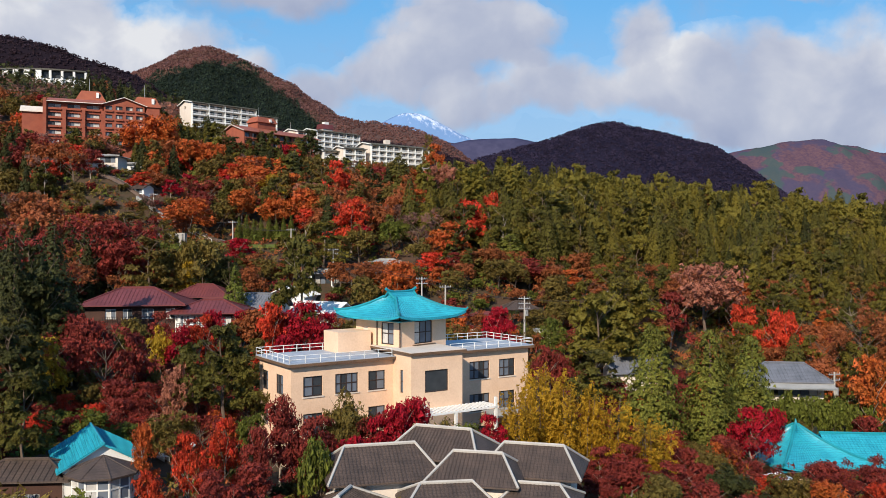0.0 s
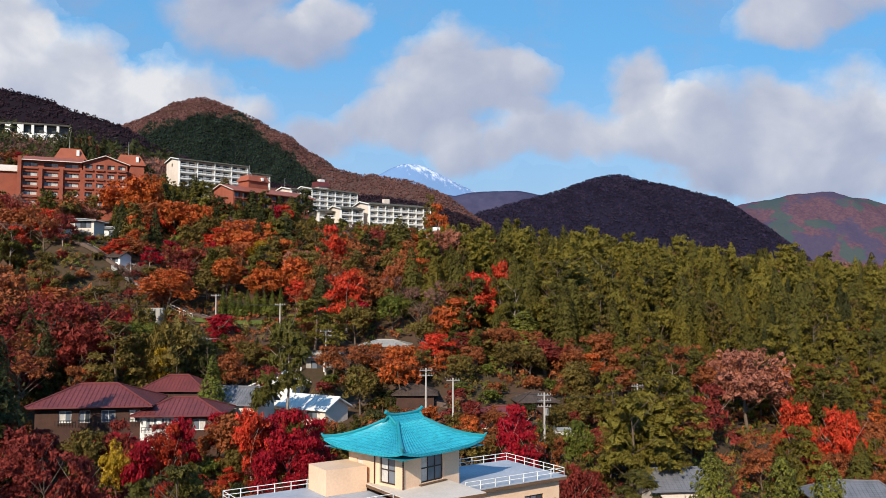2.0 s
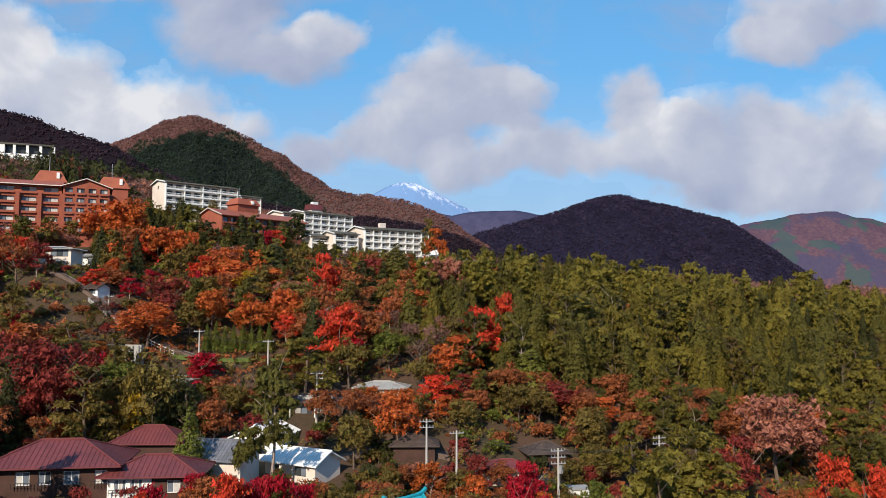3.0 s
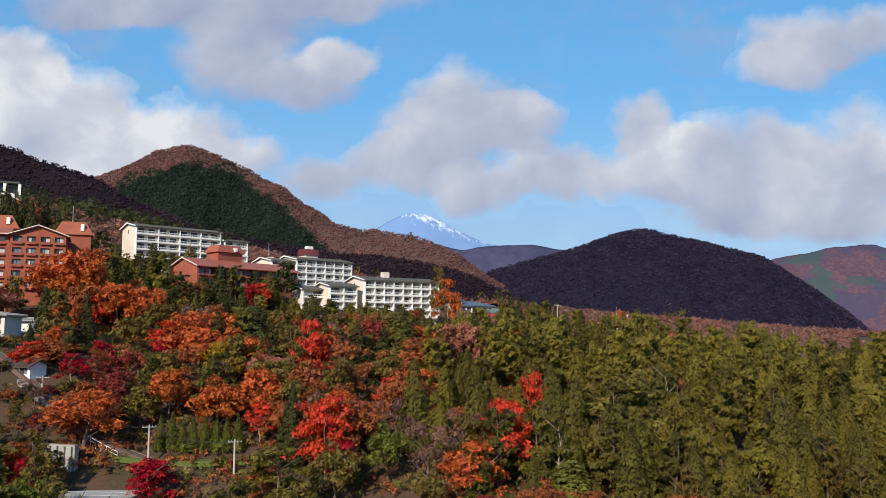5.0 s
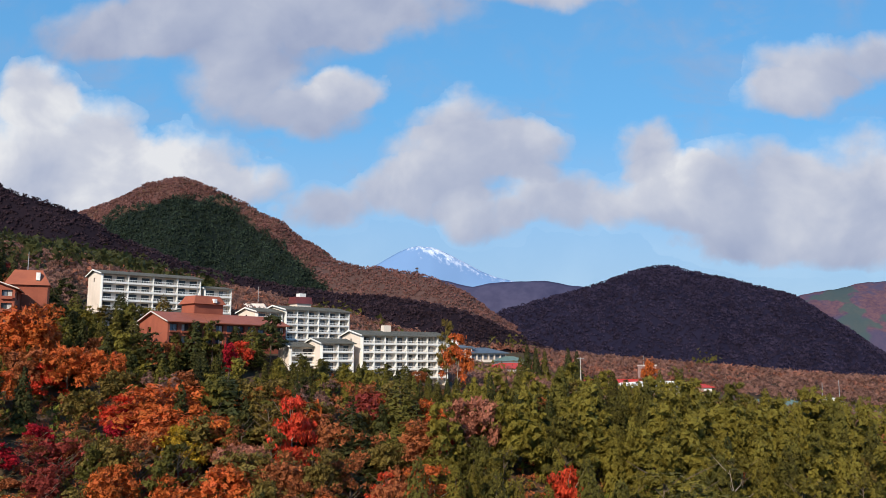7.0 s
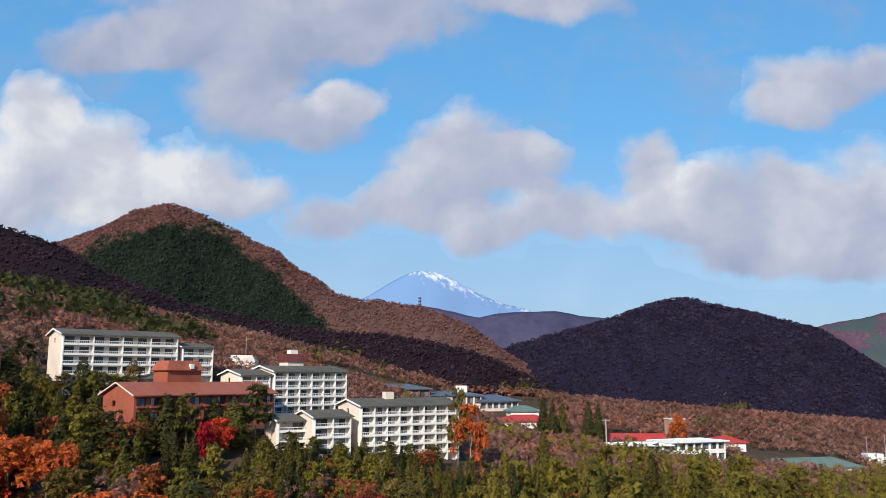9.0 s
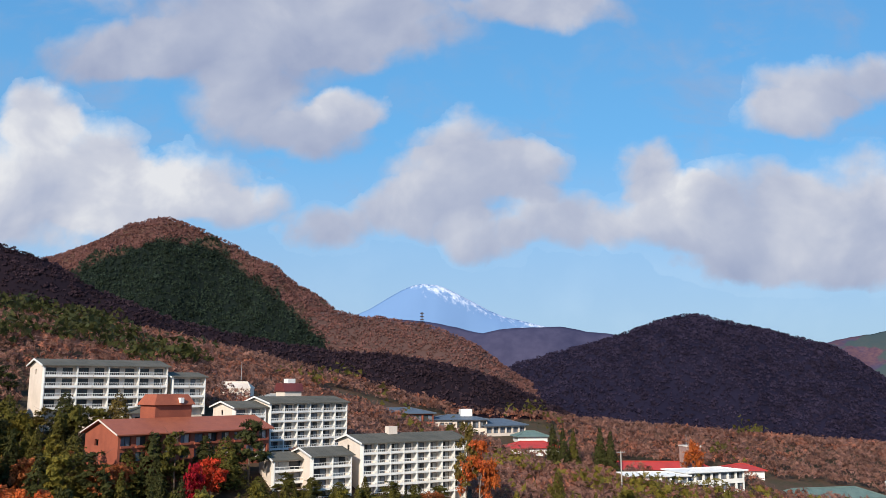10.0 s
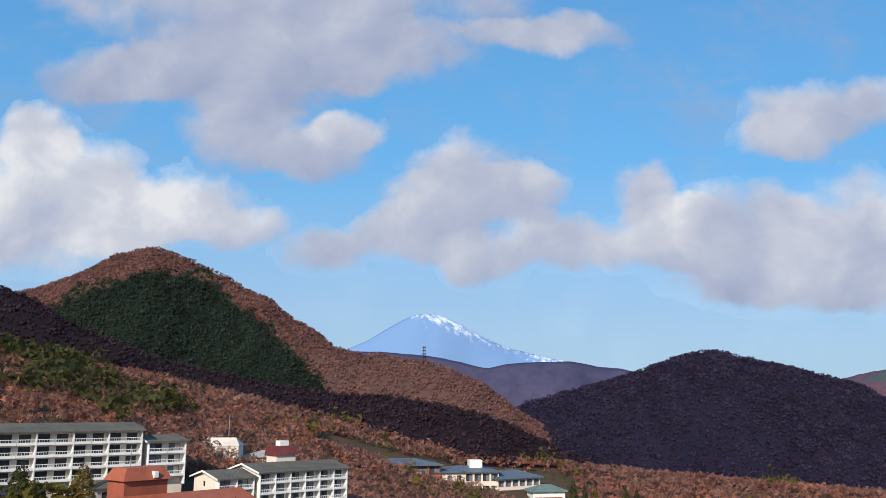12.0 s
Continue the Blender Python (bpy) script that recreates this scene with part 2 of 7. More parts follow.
CONCRETE = surface("grey_concrete", (0.36, 0.35, 0.33), (0.25, 0.24, 0.22), rough=0.9, stain=0.5)
POLE_GREY = surface("pole_concrete", (0.46, 0.43, 0.39), (0.36, 0.33, 0.30), rough=0.85)
STEEL = surface("galvanised_steel", (0.5, 0.5, 0.5), (0.35, 0.35, 0.36), rough=0.45, metal=0.6)
DIRT = surface("leaf_litter_ground", (0.085, 0.045, 0.028), (0.035, 0.036, 0.016), rough=0.95, stain=0.12, grain=1.2, bump=0.5, where="Object")
DIRT_TRACK = surface("brown_ballast", (0.15, 0.105, 0.085), (0.09, 0.06, 0.05), rough=0.95, stain=0.6, grain=6, bump=0.5)
LAWN = surface("mown_grass", (0.10, 0.12, 0.03), (0.07, 0.10, 0.025), rough=0.95, stain=0.4, grain=4)
BARK = surface("grey_brown_bark", (0.16, 0.115, 0.085), (0.085, 0.06, 0.045), rough=0.95, stain=2.0, grain=12, bump=0.5)
BARK_PALE = surface("pale_bark", (0.36, 0.29, 0.24), (0.22, 0.17, 0.14), rough=0.95, stain=2.0, grain=12, bump=0.5)
GLASS = glass("dark_window_glass")
# paler copy of the glass, the sky's reflection put into its tint
PANE_SKY = glass("window_glass_with_sky_tint", (0.10, 0.115, 0.14))
CURTAIN = surface("pale_curtain", (0.55, 0.53, 0.50), (0.38, 0.37, 0.36), rough=0.9, grain=3, stain=1.5)
WIRE = surface("black_cable", (0.03, 0.03, 0.03), rough=0.6, bump=0)

LEAF = {
    "crimson": foliage("crimson_leaves", (0.46, 0.008, 0.018), (0.24, 0.006, 0.018)),
    "scarlet": foliage("scarlet_leaves", (0.60, 0.075, 0.022), (0.46, 0.03, 0.016)),
    "orange": foliage("orange_leaves", (0.51, 0.135, 0.022), (0.37, 0.07, 0.02)),
    "rust": foliage("rust_leaves", (0.37, 0.115, 0.033), (0.24, 0.07, 0.028)),
    "maroon": foliage("maroon_leaves", (0.30, 0.04, 0.028), (0.17, 0.03, 0.022)),
    "pinkish": foliage("pink_brown_leaves", (0.38, 0.135, 0.08), (0.26, 0.10, 0.065)),
    "olive": foliage("olive_leaves", (0.20, 0.13, 0.026), (0.115, 0.09, 0.022)),
    "gold": foliage("golden_leaves", (0.52, 0.32, 0.02), (0.40, 0.26, 0.025)),
    "green": foliage("mid_green_leaves", (0.15, 0.16, 0.022), (0.09, 0.105, 0.017)),
    "pine": foliage("yellow_green_needles", (0.25, 0.19, 0.025), (0.14, 0.118, 0.02), lace=7.5, gap=0.42, spread=0.34),
    "cedar": foliage("cedar_needles", (0.16, 0.134, 0.022), (0.09, 0.084, 0.017), lace=7.5, gap=0.42, spread=0.34),
    "hinoki": foliage("bright_cypress_scales", (0.235, 0.225, 0.032), (0.125, 0.135, 0.024), lace=7.5, gap=0.39, spread=0.3),
    "dark": foliage("dark_green_needles", (0.078, 0.076, 0.018), (0.044, 0.05, 0.015), lace=7.0, gap=0.41, spread=0.34),
    "bamboo": foliage("bamboo_leaves", (0.54, 0.31, 0.02), (0.36, 0.21, 0.018), glow=0.4, lace=5.5),
    "bare": foliage("bare_russet_twigs", (0.36, 0.178, 0.132), (0.25, 0.13, 0.10), lace=6.0, glow=0.4),
    "russet": foliage("far_russet_twigs", (0.30, 0.142, 0.122), (0.20, 0.106, 0.094), glow=0.5, spread=0.4, spec=0.0, lace=0),
    "fir": foliage("fir_needles", (0.066, 0.09, 0.06), (0.038, 0.058, 0.044), spread=0.4, glow=0.5, spec=0.0, lace=0),
    # spur woods: brown twigs darkened in colour for the cloud shade
    "spur_shade": foliage("cloud_shaded_spur_wood", (0.072, 0.045, 0.056), (0.05, 0.035, 0.048), spread=0.1, tree=0.05, glow=0.5, spec=0.0, lace=0),
    # rounded hill: cloud shade and blue haze are put into the leaf colour
    "shade": foliage("cloud_shaded_wood", (0.062, 0.048, 0.084), (0.047, 0.038, 0.070), spread=0.08, tree=0.05, glow=0.5, spec=0.0, lace=0),
}

# ---- mesh helpers ----


class Geo:
    """Collects vertices and faces of one mesh."""

    def __init__(self):
        self.v, self.f = [], []

    def face(self, *pts):
        n = len(self.v)
        self.v.extend(tuple(p) for p in pts)
        self.f.append(tuple(range(n, n + len(pts))))
        return self

    def box(self, x0, y0, z0, x1, y1, z1):
        n = len(self.v)
        self.v += [(x0, y0, z0), (x1, y0, z0), (x1, y1, z0), (x0, y1, z0), (x0, y0, z1), (x1, y0, z1), (x1, y1, z1), (x0, y1, z1)]
        self.f += [tuple(n + i for i in q) for q in ((3, 2, 1, 0), (4, 5, 6, 7), (0, 1, 5, 4), (1, 2, 6, 5), (2, 3, 7, 6), (3, 0, 4, 7))]
        return self

    def tube(self, a, b, r0, r1=None, n=6):
        r1 = r0 if r1 is None else r1
        a, b = Vector(a), Vector(b)
        d = (b - a).normalized()
        s = d.cross(Vector((0.31, 0.95, 0.13))).normalized()
        t = d.cross(s)
        k = len(self.v)
        for c, r in ((a, r0), (b, r1)):
            for i in range(n):
                w = 2 * math.pi * i / n
                self.v.append(tuple(c + (s * math.cos(w) + t * math.sin(w)) * r))
        for i in range(n):
            j = (i + 1) % n
            self.f.append((k + i, k + j, k + n + j, k + n + i))
        self.f.append(tuple(k + n + i for i in range(n)))
        self.f.append(tuple(k + i for i in reversed(range(n))))
        return self

    def pipe(self, pts, r, n=6):
        """One bent tube through the points."""
        pts = [Vector(p) for p in pts]
        k = len(self.v)
        for i, c in enumerate(pts):
            d = (pts[min(i + 1, len(pts) - 1)] - pts[max(i - 1, 0)]).normalized()
            s = d.cross(Vector((0.31, 0.95, 0.13))).normalized()
            t = d.cross(s)
            q = r[i] if isinstance(r, (list, tuple)) else r
            self.v += [tuple(c + (s * math.cos(2 * math.pi * j / n) + t * math.sin(2 * math.pi * j / n)) * q) for j in range(n)]
        for i in range(len(pts) - 1):
            for j in range(n):
                a, b = k + i * n + j, k + i * n + (j + 1) % n
                self.f.append((a, b, b + n, a + n))
        self.f.append(tuple(k + j for j in reversed(range(n))))
        self.f.append(tuple(k + (len(pts) - 1) * n + j for j in range(n)))
        return self

    def prism(self, pts, z0, z1):
        n, k = len(pts), len(self.v)
        self.v += [(x, y, z0) for x, y in pts] + [(x, y, z1) for x, y in pts]
        self.f.append(tuple(k + i for i in reversed(range(n))))
        self.f.append(tuple(k + n + i for i in range(n)))
        for i in range(n):
            j = (i + 1) % n
            self.f.append((k + i, k + j, k + n + j, k + n + i))
        return self

    def extrude_x(self, prof, x0, x1):
        """A closed (y, z) outline drawn out along x."""
        n, k = len(prof), len(self.v)
        self.v += [(x0, y, z) for y, z in prof] + [(x1, y, z) for y, z in prof]
        self.f.append(tuple(k + i for i in reversed(range(n))))
        self.f.append(tuple(k + n + i for i in range(n)))
        for i in range(n):
            j = (i + 1) % n
            self.f.append((k + i, k + j, k + n + j, k + n + i))
        return self

    def mesh(self, name, weld=False):
        me = bpy.data.meshes.new(name)
        me.from_pydata(self.v, [], self.f)
        bm = bmesh.new()
        bm.from_mesh(me)
        if weld:
            bmesh.ops.remove_doubles(bm, verts=bm.verts, dist=0.002)
        bmesh.ops.recalc_face_normals(bm, faces=bm.faces)
        bm.to_mesh(me)
        bm.free()
        return me


def part(name, geo, material, parent, label="", at=None):
    """One mesh object under a thing or under a part."""
    me = geo.mesh(name, "wall" in name or name == "tower") if isinstance(geo, Geo) else geo
    if not me.materials:
        me.materials.append(material)
    ob = new(name, me)
    ob.parent = parent
    if at is not None:
        ob.matrix_basis = at
    if label:
        tagged(ob, label=label)
    return ob


def thing(name, m, label, category, group="", kind=""):
    ob = new(name)
    ob.empty_display_size = 0.5
    ob.matrix_basis = m
    return tagged(ob, label, category, group, kind)


def grid_mesh(name, xs, ys, fn, smooth=True):
    xs, ys = np.asarray(xs), np.asarray(ys)
    X, Y = np.meshgrid(xs, ys)
    Z = fn(X, Y)
    nx, ny = len(xs), len(ys)
    v = np.stack([X, Y, Z], -1).reshape(-1, 3)
    i = (np.arange(ny - 1)[:, None] * nx + np.arange(nx - 1)[None, :]).ravel()
    f = np.stack([i, i + 1, i + nx + 1, i + nx], 1)
    return fast_mesh(name, v, f, smooth)


def fast_mesh(name, v, f, smooth=False):
    """A mesh out of arrays; all faces with the same number of corners."""
    me = bpy.data.meshes.new(name)
    k = f.shape[1]
    me.vertices.add(len(v))
    me.vertices.foreach_set("co", np.ascontiguousarray(v, dtype=np.float32).ravel())
    me.loops.add(f.size)
    me.loops.foreach_set("vertex_index", np.ascontiguousarray(f, dtype=np.int32).ravel())
    me.polygons.add(len(f))
    me.polygons.foreach_set("loop_start", np.arange(0, f.size, k, dtype=np.int32))
    if smooth:
        me.polygons.foreach_set("use_smooth", np.ones(len(f), dtype=bool))
    me.update(calc_edges=True)
    me.validate()
    return me


def wobble(x, y, scale, seed=0.0):
    """Cheap smooth noise of plan coordinates, about -1 to 1."""
    a = np.sin(x / scale * 1.7 + seed) * np.cos(y / scale * 1.3 - seed * 1.3)
    b = np.sin((x * 0.6 + y * 0.8) / scale * 3.1 + seed * 2.1) * 0.5
    c = np.sin((x * 0.9 - y * 0.5) / scale * 6.3 + seed * 3.7) * 0.25
    return (a + b + c) / 1.75


# ---- ground ----
SLOPE_Y = [-400, 0, 60, 85, 102, 134, 150, 165, 180, 200, 235, 262, 300, 330, 368, 400, 440, 520, 700, 5000]
SLOPE_Z = [0, 1.5, 2.5, 1.5, 2, 8, 13, 19.5, 25, 31, 40, 46, 47.5, 48.5, 53.5, 59, 56, 40, 30, 20]
LEAN_Y = [0, 85, 134, 155, 172, 188, 200, 235, 262, 300, 335, 385, 470, 600]
LEAN_LEFT = [0.0, 0.04, 0.07, 0.0, -0.08, -0.02, 0.05, 0.11, 0.19, 0.31, 0.31, 0.275, 0.19, 0.0]
LEAN_RIGHT = [0.02, 0.07, 0.11, 0.12, 0.13, 0.13, 0.13, 0.11, 0.12, 0.13, 0.125, 0.105, 0.1, 0.0]


def ground(x, y):
    x, y = np.asarray(x, float), np.asarray(y, float)
    z = np.interp(y, SLOPE_Y, SLOPE_Z)
    xe = 200 * np.tanh(x / 200)
    lean = np.where(x < 0, np.interp(y, LEAN_Y, LEAN_LEFT), np.interp(y, LEAN_Y, LEAN_RIGHT))
    near = np.clip((700 - y) / 300, 0, 1)
    knoll = 9 * np.exp(-((x + 84) / 24) ** 2 - ((y - 194) / 24) ** 2)
    return z - xe * lean + knoll + wobble(x, y, 30) * 0.6 * near


def gz(x, y):
    return float(ground(x, y))


# one sheet of ground from the garden to the horizon
xs = np.concatenate([np.linspace(-4600, -420, 14)[:-1], np.linspace(-420, -130, 30)[:-1], np.linspace(-130, 130, 105), np.linspace(130, 420, 30)[1:], np.linspace(420, 4600, 14)[1:]])
ys = np.concatenate([np.linspace(-1200, -60, 12)[:-1], np.linspace(-60, 420, 193), np.linspace(420, 760, 30)[1:], np.linspace(760, 4700, 14)[1:]])
ground_mesh = grid_mesh("ground", xs, ys, ground)
ground_mesh.materials.append(DIRT)
tagged(new("ground", ground_mesh), "steep hillside covered in brown leaf litter", "ground", kind="structure")


def ridge_height(profile, y0, front, back, base, rough, seed):
    px, pz = [p[0] for p in profile], [p[1] for p in profile]

    def height(x, y):
        top = np.interp(x, px, pz)
        d = np.where(y < y0, (y0 - y) / front, (y - y0) / back)
        d = np.clip(d + wobble(x, y, 30, seed) * 0.06 * np.clip(d * 4, 0, 1), 0, 1)
        fall = 0.5 + 0.5 * np.cos(np.pi * d)
        fall = 0.55 * fall + 0.45 * (1 - d)
        gully = wobble(x * 1.6, y * 0.45, 19, seed + 2) * rough * np.clip(d * 5, 0, 1) * (1 - d)
        fine = wobble(x, y, 7, seed + 5) * rough * 0.22
        return base + (top - base) * fall + gully + fine
    return height


def mountain(name, profile, y0, front, back, base, rough, seed, material, label, step=2.6):
    h = ridge_height(profile, y0, front, back, base, rough, seed)
    x0, x1 = profile[0][0], profile[-1][0]
    me = grid_mesh(name, np.arange(x0, x1 + step, step), np.arange(y0 - front, y0 + back + step, step), h)
    me.materials.append(material)
    tagged(new(name, me), label, "mountain", kind="structure")
    return h


def clump_cloud(name, centres, sizes, quads, leaf, material, label, category, squash=1.0, lift=0.0, seed=1):
    """Many small tree crowns as one joined object: each a dome of leaf clumps."""
    rng = np.random.default_rng(seed)
    n = len(centres)
    c = np.repeat(np.asarray(centres), quads, 0)
    s = np.repeat(np.asarray(sizes), quads)
    d = rng.normal(size=(n * quads, 3))
    d[:, 2] = np.abs(d[:, 2]) * 0.9 - 0.15
    d /= np.linalg.norm(d, axis=1)[:, None]
    p = c + d * (s * rng.uniform(0.55, 1.05, n * quads))[:, None] * np.array([1, 1, squash])
    p[:, 2] += s * lift
    v, f = leaf_quads(p, d, leaf * rng.uniform(0.6, 1.35, n * quads) * s / np.mean(sizes), rng)
    me = fast_mesh(name, v, f)
    me.materials.append(material)
    return tagged(new(name, me), label, category, kind="stuff")


def leaf_quads(p, normal, size, rng, jitter=0.55):
    """An irregular three-cornered clump at each point, facing roughly along its normal."""
    n = len(p)
    nn = normal + rng.normal(size=(n, 3)) * jitter
    nn /= np.linalg.norm(nn, axis=1)[:, None]
    a = np.cross(nn, rng.normal(size=(n, 3)))
    a /= np.linalg.norm(a, axis=1)[:, None] + 1e-9
    b = np.cross(nn, a)
    size = np.broadcast_to(size, (n,))[:, None] * 0.72
    k = rng.uniform(0.7, 1.3, (n, 3, 1))
    v = np.stack([p + a * size * k[:, 0], p + (b * 0.87 - a * 0.5) * size * k[:, 1], p - (b * 0.87 + a * 0.5) * size * k[:, 2]], 1).reshape(-1, 3)
    return v, np.arange(n * 3).reshape(n, 3)


RUSSET_SLOPE = surface("russet_woodland_floor", (0.085, 0.046, 0.041), (0.055, 0.033, 0.031), rough=0.95, stain=0.05, grain=0.5, bump=0.6)
# floor of the rounded hill, its cloud shade painted as dark violet
SHADE_SLOPE = surface("cloud_shaded_woodland", (0.016, 0.0145, 0.030), (0.011, 0.0105, 0.023), rough=0.95, spec=0.0, stain=0.06, grain=0.6, bump=0.9)
# spur floor, with the cloud shade painted into both tones
SPUR_SHADE_SLOPE = surface("cloud_shaded_spur_floor", (0.017, 0.012, 0.017), (0.011, 0.009, 0.014), rough=0.95, spec=0.0, stain=0.06, grain=0.6, bump=0.9)
# woods of the distant ridge, tinted blue to stand in for aerial haze
HAZE_BLUE_SLOPE = surface("haze_blue_woodland", (0.066, 0.064, 0.115), (0.036, 0.038, 0.078), rough=0.95, spec=0.0, stain=0.03, grain=0.2, bump=0.5)


def patched_slope():
    """Far slopes in brown with haze violet put into the colour, wide blue patches and blue-green plantations."""
    m = bpy.data.materials.new("haze_violet_woodland")
    m.use_nodes = True
    g = Nodes(m.node_tree)
    out = g.add("ShaderNodeOutputMaterial")
    p = g.add("ShaderNodeBsdfPrincipled")
    co = g.add("ShaderNodeTexCoord").outputs["Object"]
    fine = g.noise(co, 0.45, 5.0, 0.7)
    wide = g.noise(co, 0.03, 4.0, 0.62)
    stand = g.noise(g.vmath("ADD", co, (310, 90, 0)), 0.04, 3.0, 0.5)
    # the violet and blue in these tones imitate the haze of distance
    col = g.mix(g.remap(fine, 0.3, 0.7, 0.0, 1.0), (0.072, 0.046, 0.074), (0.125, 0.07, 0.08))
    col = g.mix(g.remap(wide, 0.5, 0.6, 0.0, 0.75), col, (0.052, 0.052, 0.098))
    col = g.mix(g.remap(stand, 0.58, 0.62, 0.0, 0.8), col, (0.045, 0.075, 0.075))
    g.link(col, p.inputs["Base Color"])
    p.inputs["Roughness"].default_value = 0.95
    p.inputs["Specular IOR Level"].default_value = 0.0
    g.link(p.outputs[0], out.inputs[0])
    return m


HAZE_VIOLET_SLOPE = patched_slope()


def mountain_material():
    """Russet bare woods with a conifer plantation across the flank; its dark tone also paints the cloud shade at the
    foot.
    """
    m = bpy.data.materials.new("russet_and_shaded_conifer_slope")
    m.use_nodes = True
    g = Nodes(m.node_tree)
    out = g.add("ShaderNodeOutputMaterial")
    p = g.add("ShaderNodeBsdfPrincipled")
    co = g.add("ShaderNodeTexCoord").outputs["Object"]
    sep = g.add("ShaderNodeSeparateXYZ")
    g.link(co, sep.inputs[0])
    edge = g.math("MULTIPLY", g.math("SUBTRACT", g.noise(co, 0.07, 4.0, 0.6), 0.5), 14.0)
    west = g.math("MULTIPLY", g.math("MAXIMUM", 0.0, g.math("SUBTRACT", -129.0, sep.outputs[0])), 0.5)
    east = g.math("MULTIPLY", g.math("MAXIMUM", 0.0, g.math("ADD", sep.outputs[0], 106.0)), 0.76)
    top = g.math("SUBTRACT", g.math("SUBTRACT", 129.0, west), east)
    inside = g.remap(g.math("SUBTRACT", g.math("ADD", top, edge), sep.outputs[2]), 0.0, 3.0, 0.0, 1.0)
    fine = g.noise(co, 0.7, 5.0, 0.7)
    wide = g.noise(co, 0.08, 3.0, 0.6)
    russet = g.mix(g.remap(fine, 0.3, 0.7, 0.0, 1.0), (0.075, 0.038, 0.036), (0.12, 0.058, 0.05))
    russet = g.mix(g.remap(wide, 0.4, 0.7, 0.0, 0.6), russet, (0.095, 0.07, 0.042))
    # conifer floor, darkened in colour for the cloud shade lying on it
    fir = g.mix(g.remap(fine, 0.3, 0.7, 0.0, 1.0), (0.008, 0.012, 0.012), (0.014, 0.020, 0.016))
    g.link(g.mix(inside, russet, fir), p.inputs["Base Color"])
    p.inputs["Roughness"].default_value = 0.95
    p.inputs["Specular IOR Level"].default_value = 0.0
    g.link(p.outputs[0], out.inputs[0])
    return m


def volcano_material():
    m = bpy.data.materials.new("snow_capped_lava_in_haze")
    m.use_nodes = True
    g = Nodes(m.node_tree)
    out = g.add("ShaderNodeOutputMaterial")
    p = g.add("ShaderNodeBsdfPrincipled")
    co = g.add("ShaderNodeTexCoord").outputs["Object"]
    sep = g.add("ShaderNodeSeparateXYZ")
    g.link(co, sep.inputs[0])
    streak = g.noise(g.vmath("MULTIPLY", co, (0.32, 0.32, 0.06)), 1.0, 5.0, 0.65)
    level = g.math("ADD", sep.outputs[2], g.math("MULTIPLY", g.math("SUBTRACT", streak, 0.5), 34.0))
    level = g.math("ADD", level, g.math("MULTIPLY", g.math("ADD", sep.outputs[0], 22.0), 0.36))
    snow = g.remap(level, 128.0, 139.0, 0.0, 0.8)
    # the rock's blue is distance haze put into the base colour
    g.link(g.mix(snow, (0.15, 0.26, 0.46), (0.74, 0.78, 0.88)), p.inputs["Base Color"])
    p.inputs["Roughness"].default_value = 0.9
    p.inputs["Specular IOR Level"].default_value = 0.0
    g.link(p.outputs[0], out.inputs[0])
    return m


LEFT_PEAK = [(-232, 112.2), (-200, 119.8), (-178, 124.2), (-173, 125.9), (-162, 129.2), (-152, 134.7), (-146, 138.3), (-140, 139.4), (-136, 140.6), (-130, 141.4), (-122, 139.1), (-114, 136.1), (-108, 132.7), (-97, 128), (-89, 123), (-80, 118.9), (-75, 114.3), (-64, 108), (-56, 102), (-47, 90.4), (-37, 74.3)]
MID_RIDGE = [(-82, 96.6), (-61, 99.2), (-51, 98.5), (-41, 95.6), (-33, 96.1), (-25, 94.5), (-15, 92.7), (-7, 90.6), (1, 87.5), (8, 83.2), (16, 77.3), (24, 72.1), (34, 65.8), (46, 58), (60, 48), (75, 36)]
# the eastern tail is added as a dark band for the shaded foot
LEFT_SPUR = [(-237, 133.7), (-209, 131.3), (-185, 125.3), (-178, 121.3), (-169, 118.9), (-161, 116.1), (-152, 113.3), (-135, 103.1), (-121, 97.6), (-102, 90.6), (-82, 86.2), (-63, 82.6), (-44, 79.8), (-25, 78.7), (-10, 76.2), (4, 73.3), (17, 68.1), (34, 60), (52, 48), (70, 36)]
DARK_HILL = [(1, 63.7), (17, 73), (25, 77), (38, 81), (54, 85), (65, 88.2), (76, 91.4), (81, 93.5), (89, 96.5), (97, 97.9), (105, 97.9), (111, 96.5), (119, 94.3), (129, 92.4), (137, 90.8), (145, 88.4), (156, 85.7), (161, 84.4), (166, 81.5), (174, 75.6), (181, 70.3), (189, 63.7), (195, 58.4), (203, 50.6)]
BLUE_RIDGE = [(-73, 102.6), (-42, 102), (-20, 100.4), (-10, 98.9), (1, 96.7), (7, 94.8), (13, 93.9), (20, 95.8), (26, 96.4), (38, 97), (51, 97.3), (58, 96.4), (66, 94.8), (75, 93.9), (94, 90.2), (118, 82.4)]
FAR_RIDGE = [(166, 84.5), (192, 89.4), (204, 92.1), (212, 93.4), (225, 96), (239, 98.7), (255, 101), (268, 100.3), (284, 96.7), (309, 91.7), (330, 96.6), (347, 99.3), (372, 101.3), (398, 99.3), (430, 109.9), (480, 112.5)]
VOLCANO = [(-108, 100.6), (-76, 108.5), (-57, 116.8), (-41, 126.3), (-33, 130.7), (-27, 133), (-22, 133.8), (-12, 133), (-6, 131), (2, 127.1), (14, 120.7), (22, 116.3), (34, 111.6), (65, 104.5)]

left_h = mountain("mountain_left", LEFT_PEAK, 470, 95, 70, 25, 2.6, 1.0, mountain_material(), "steep wooded mountain in russet autumn bareness")
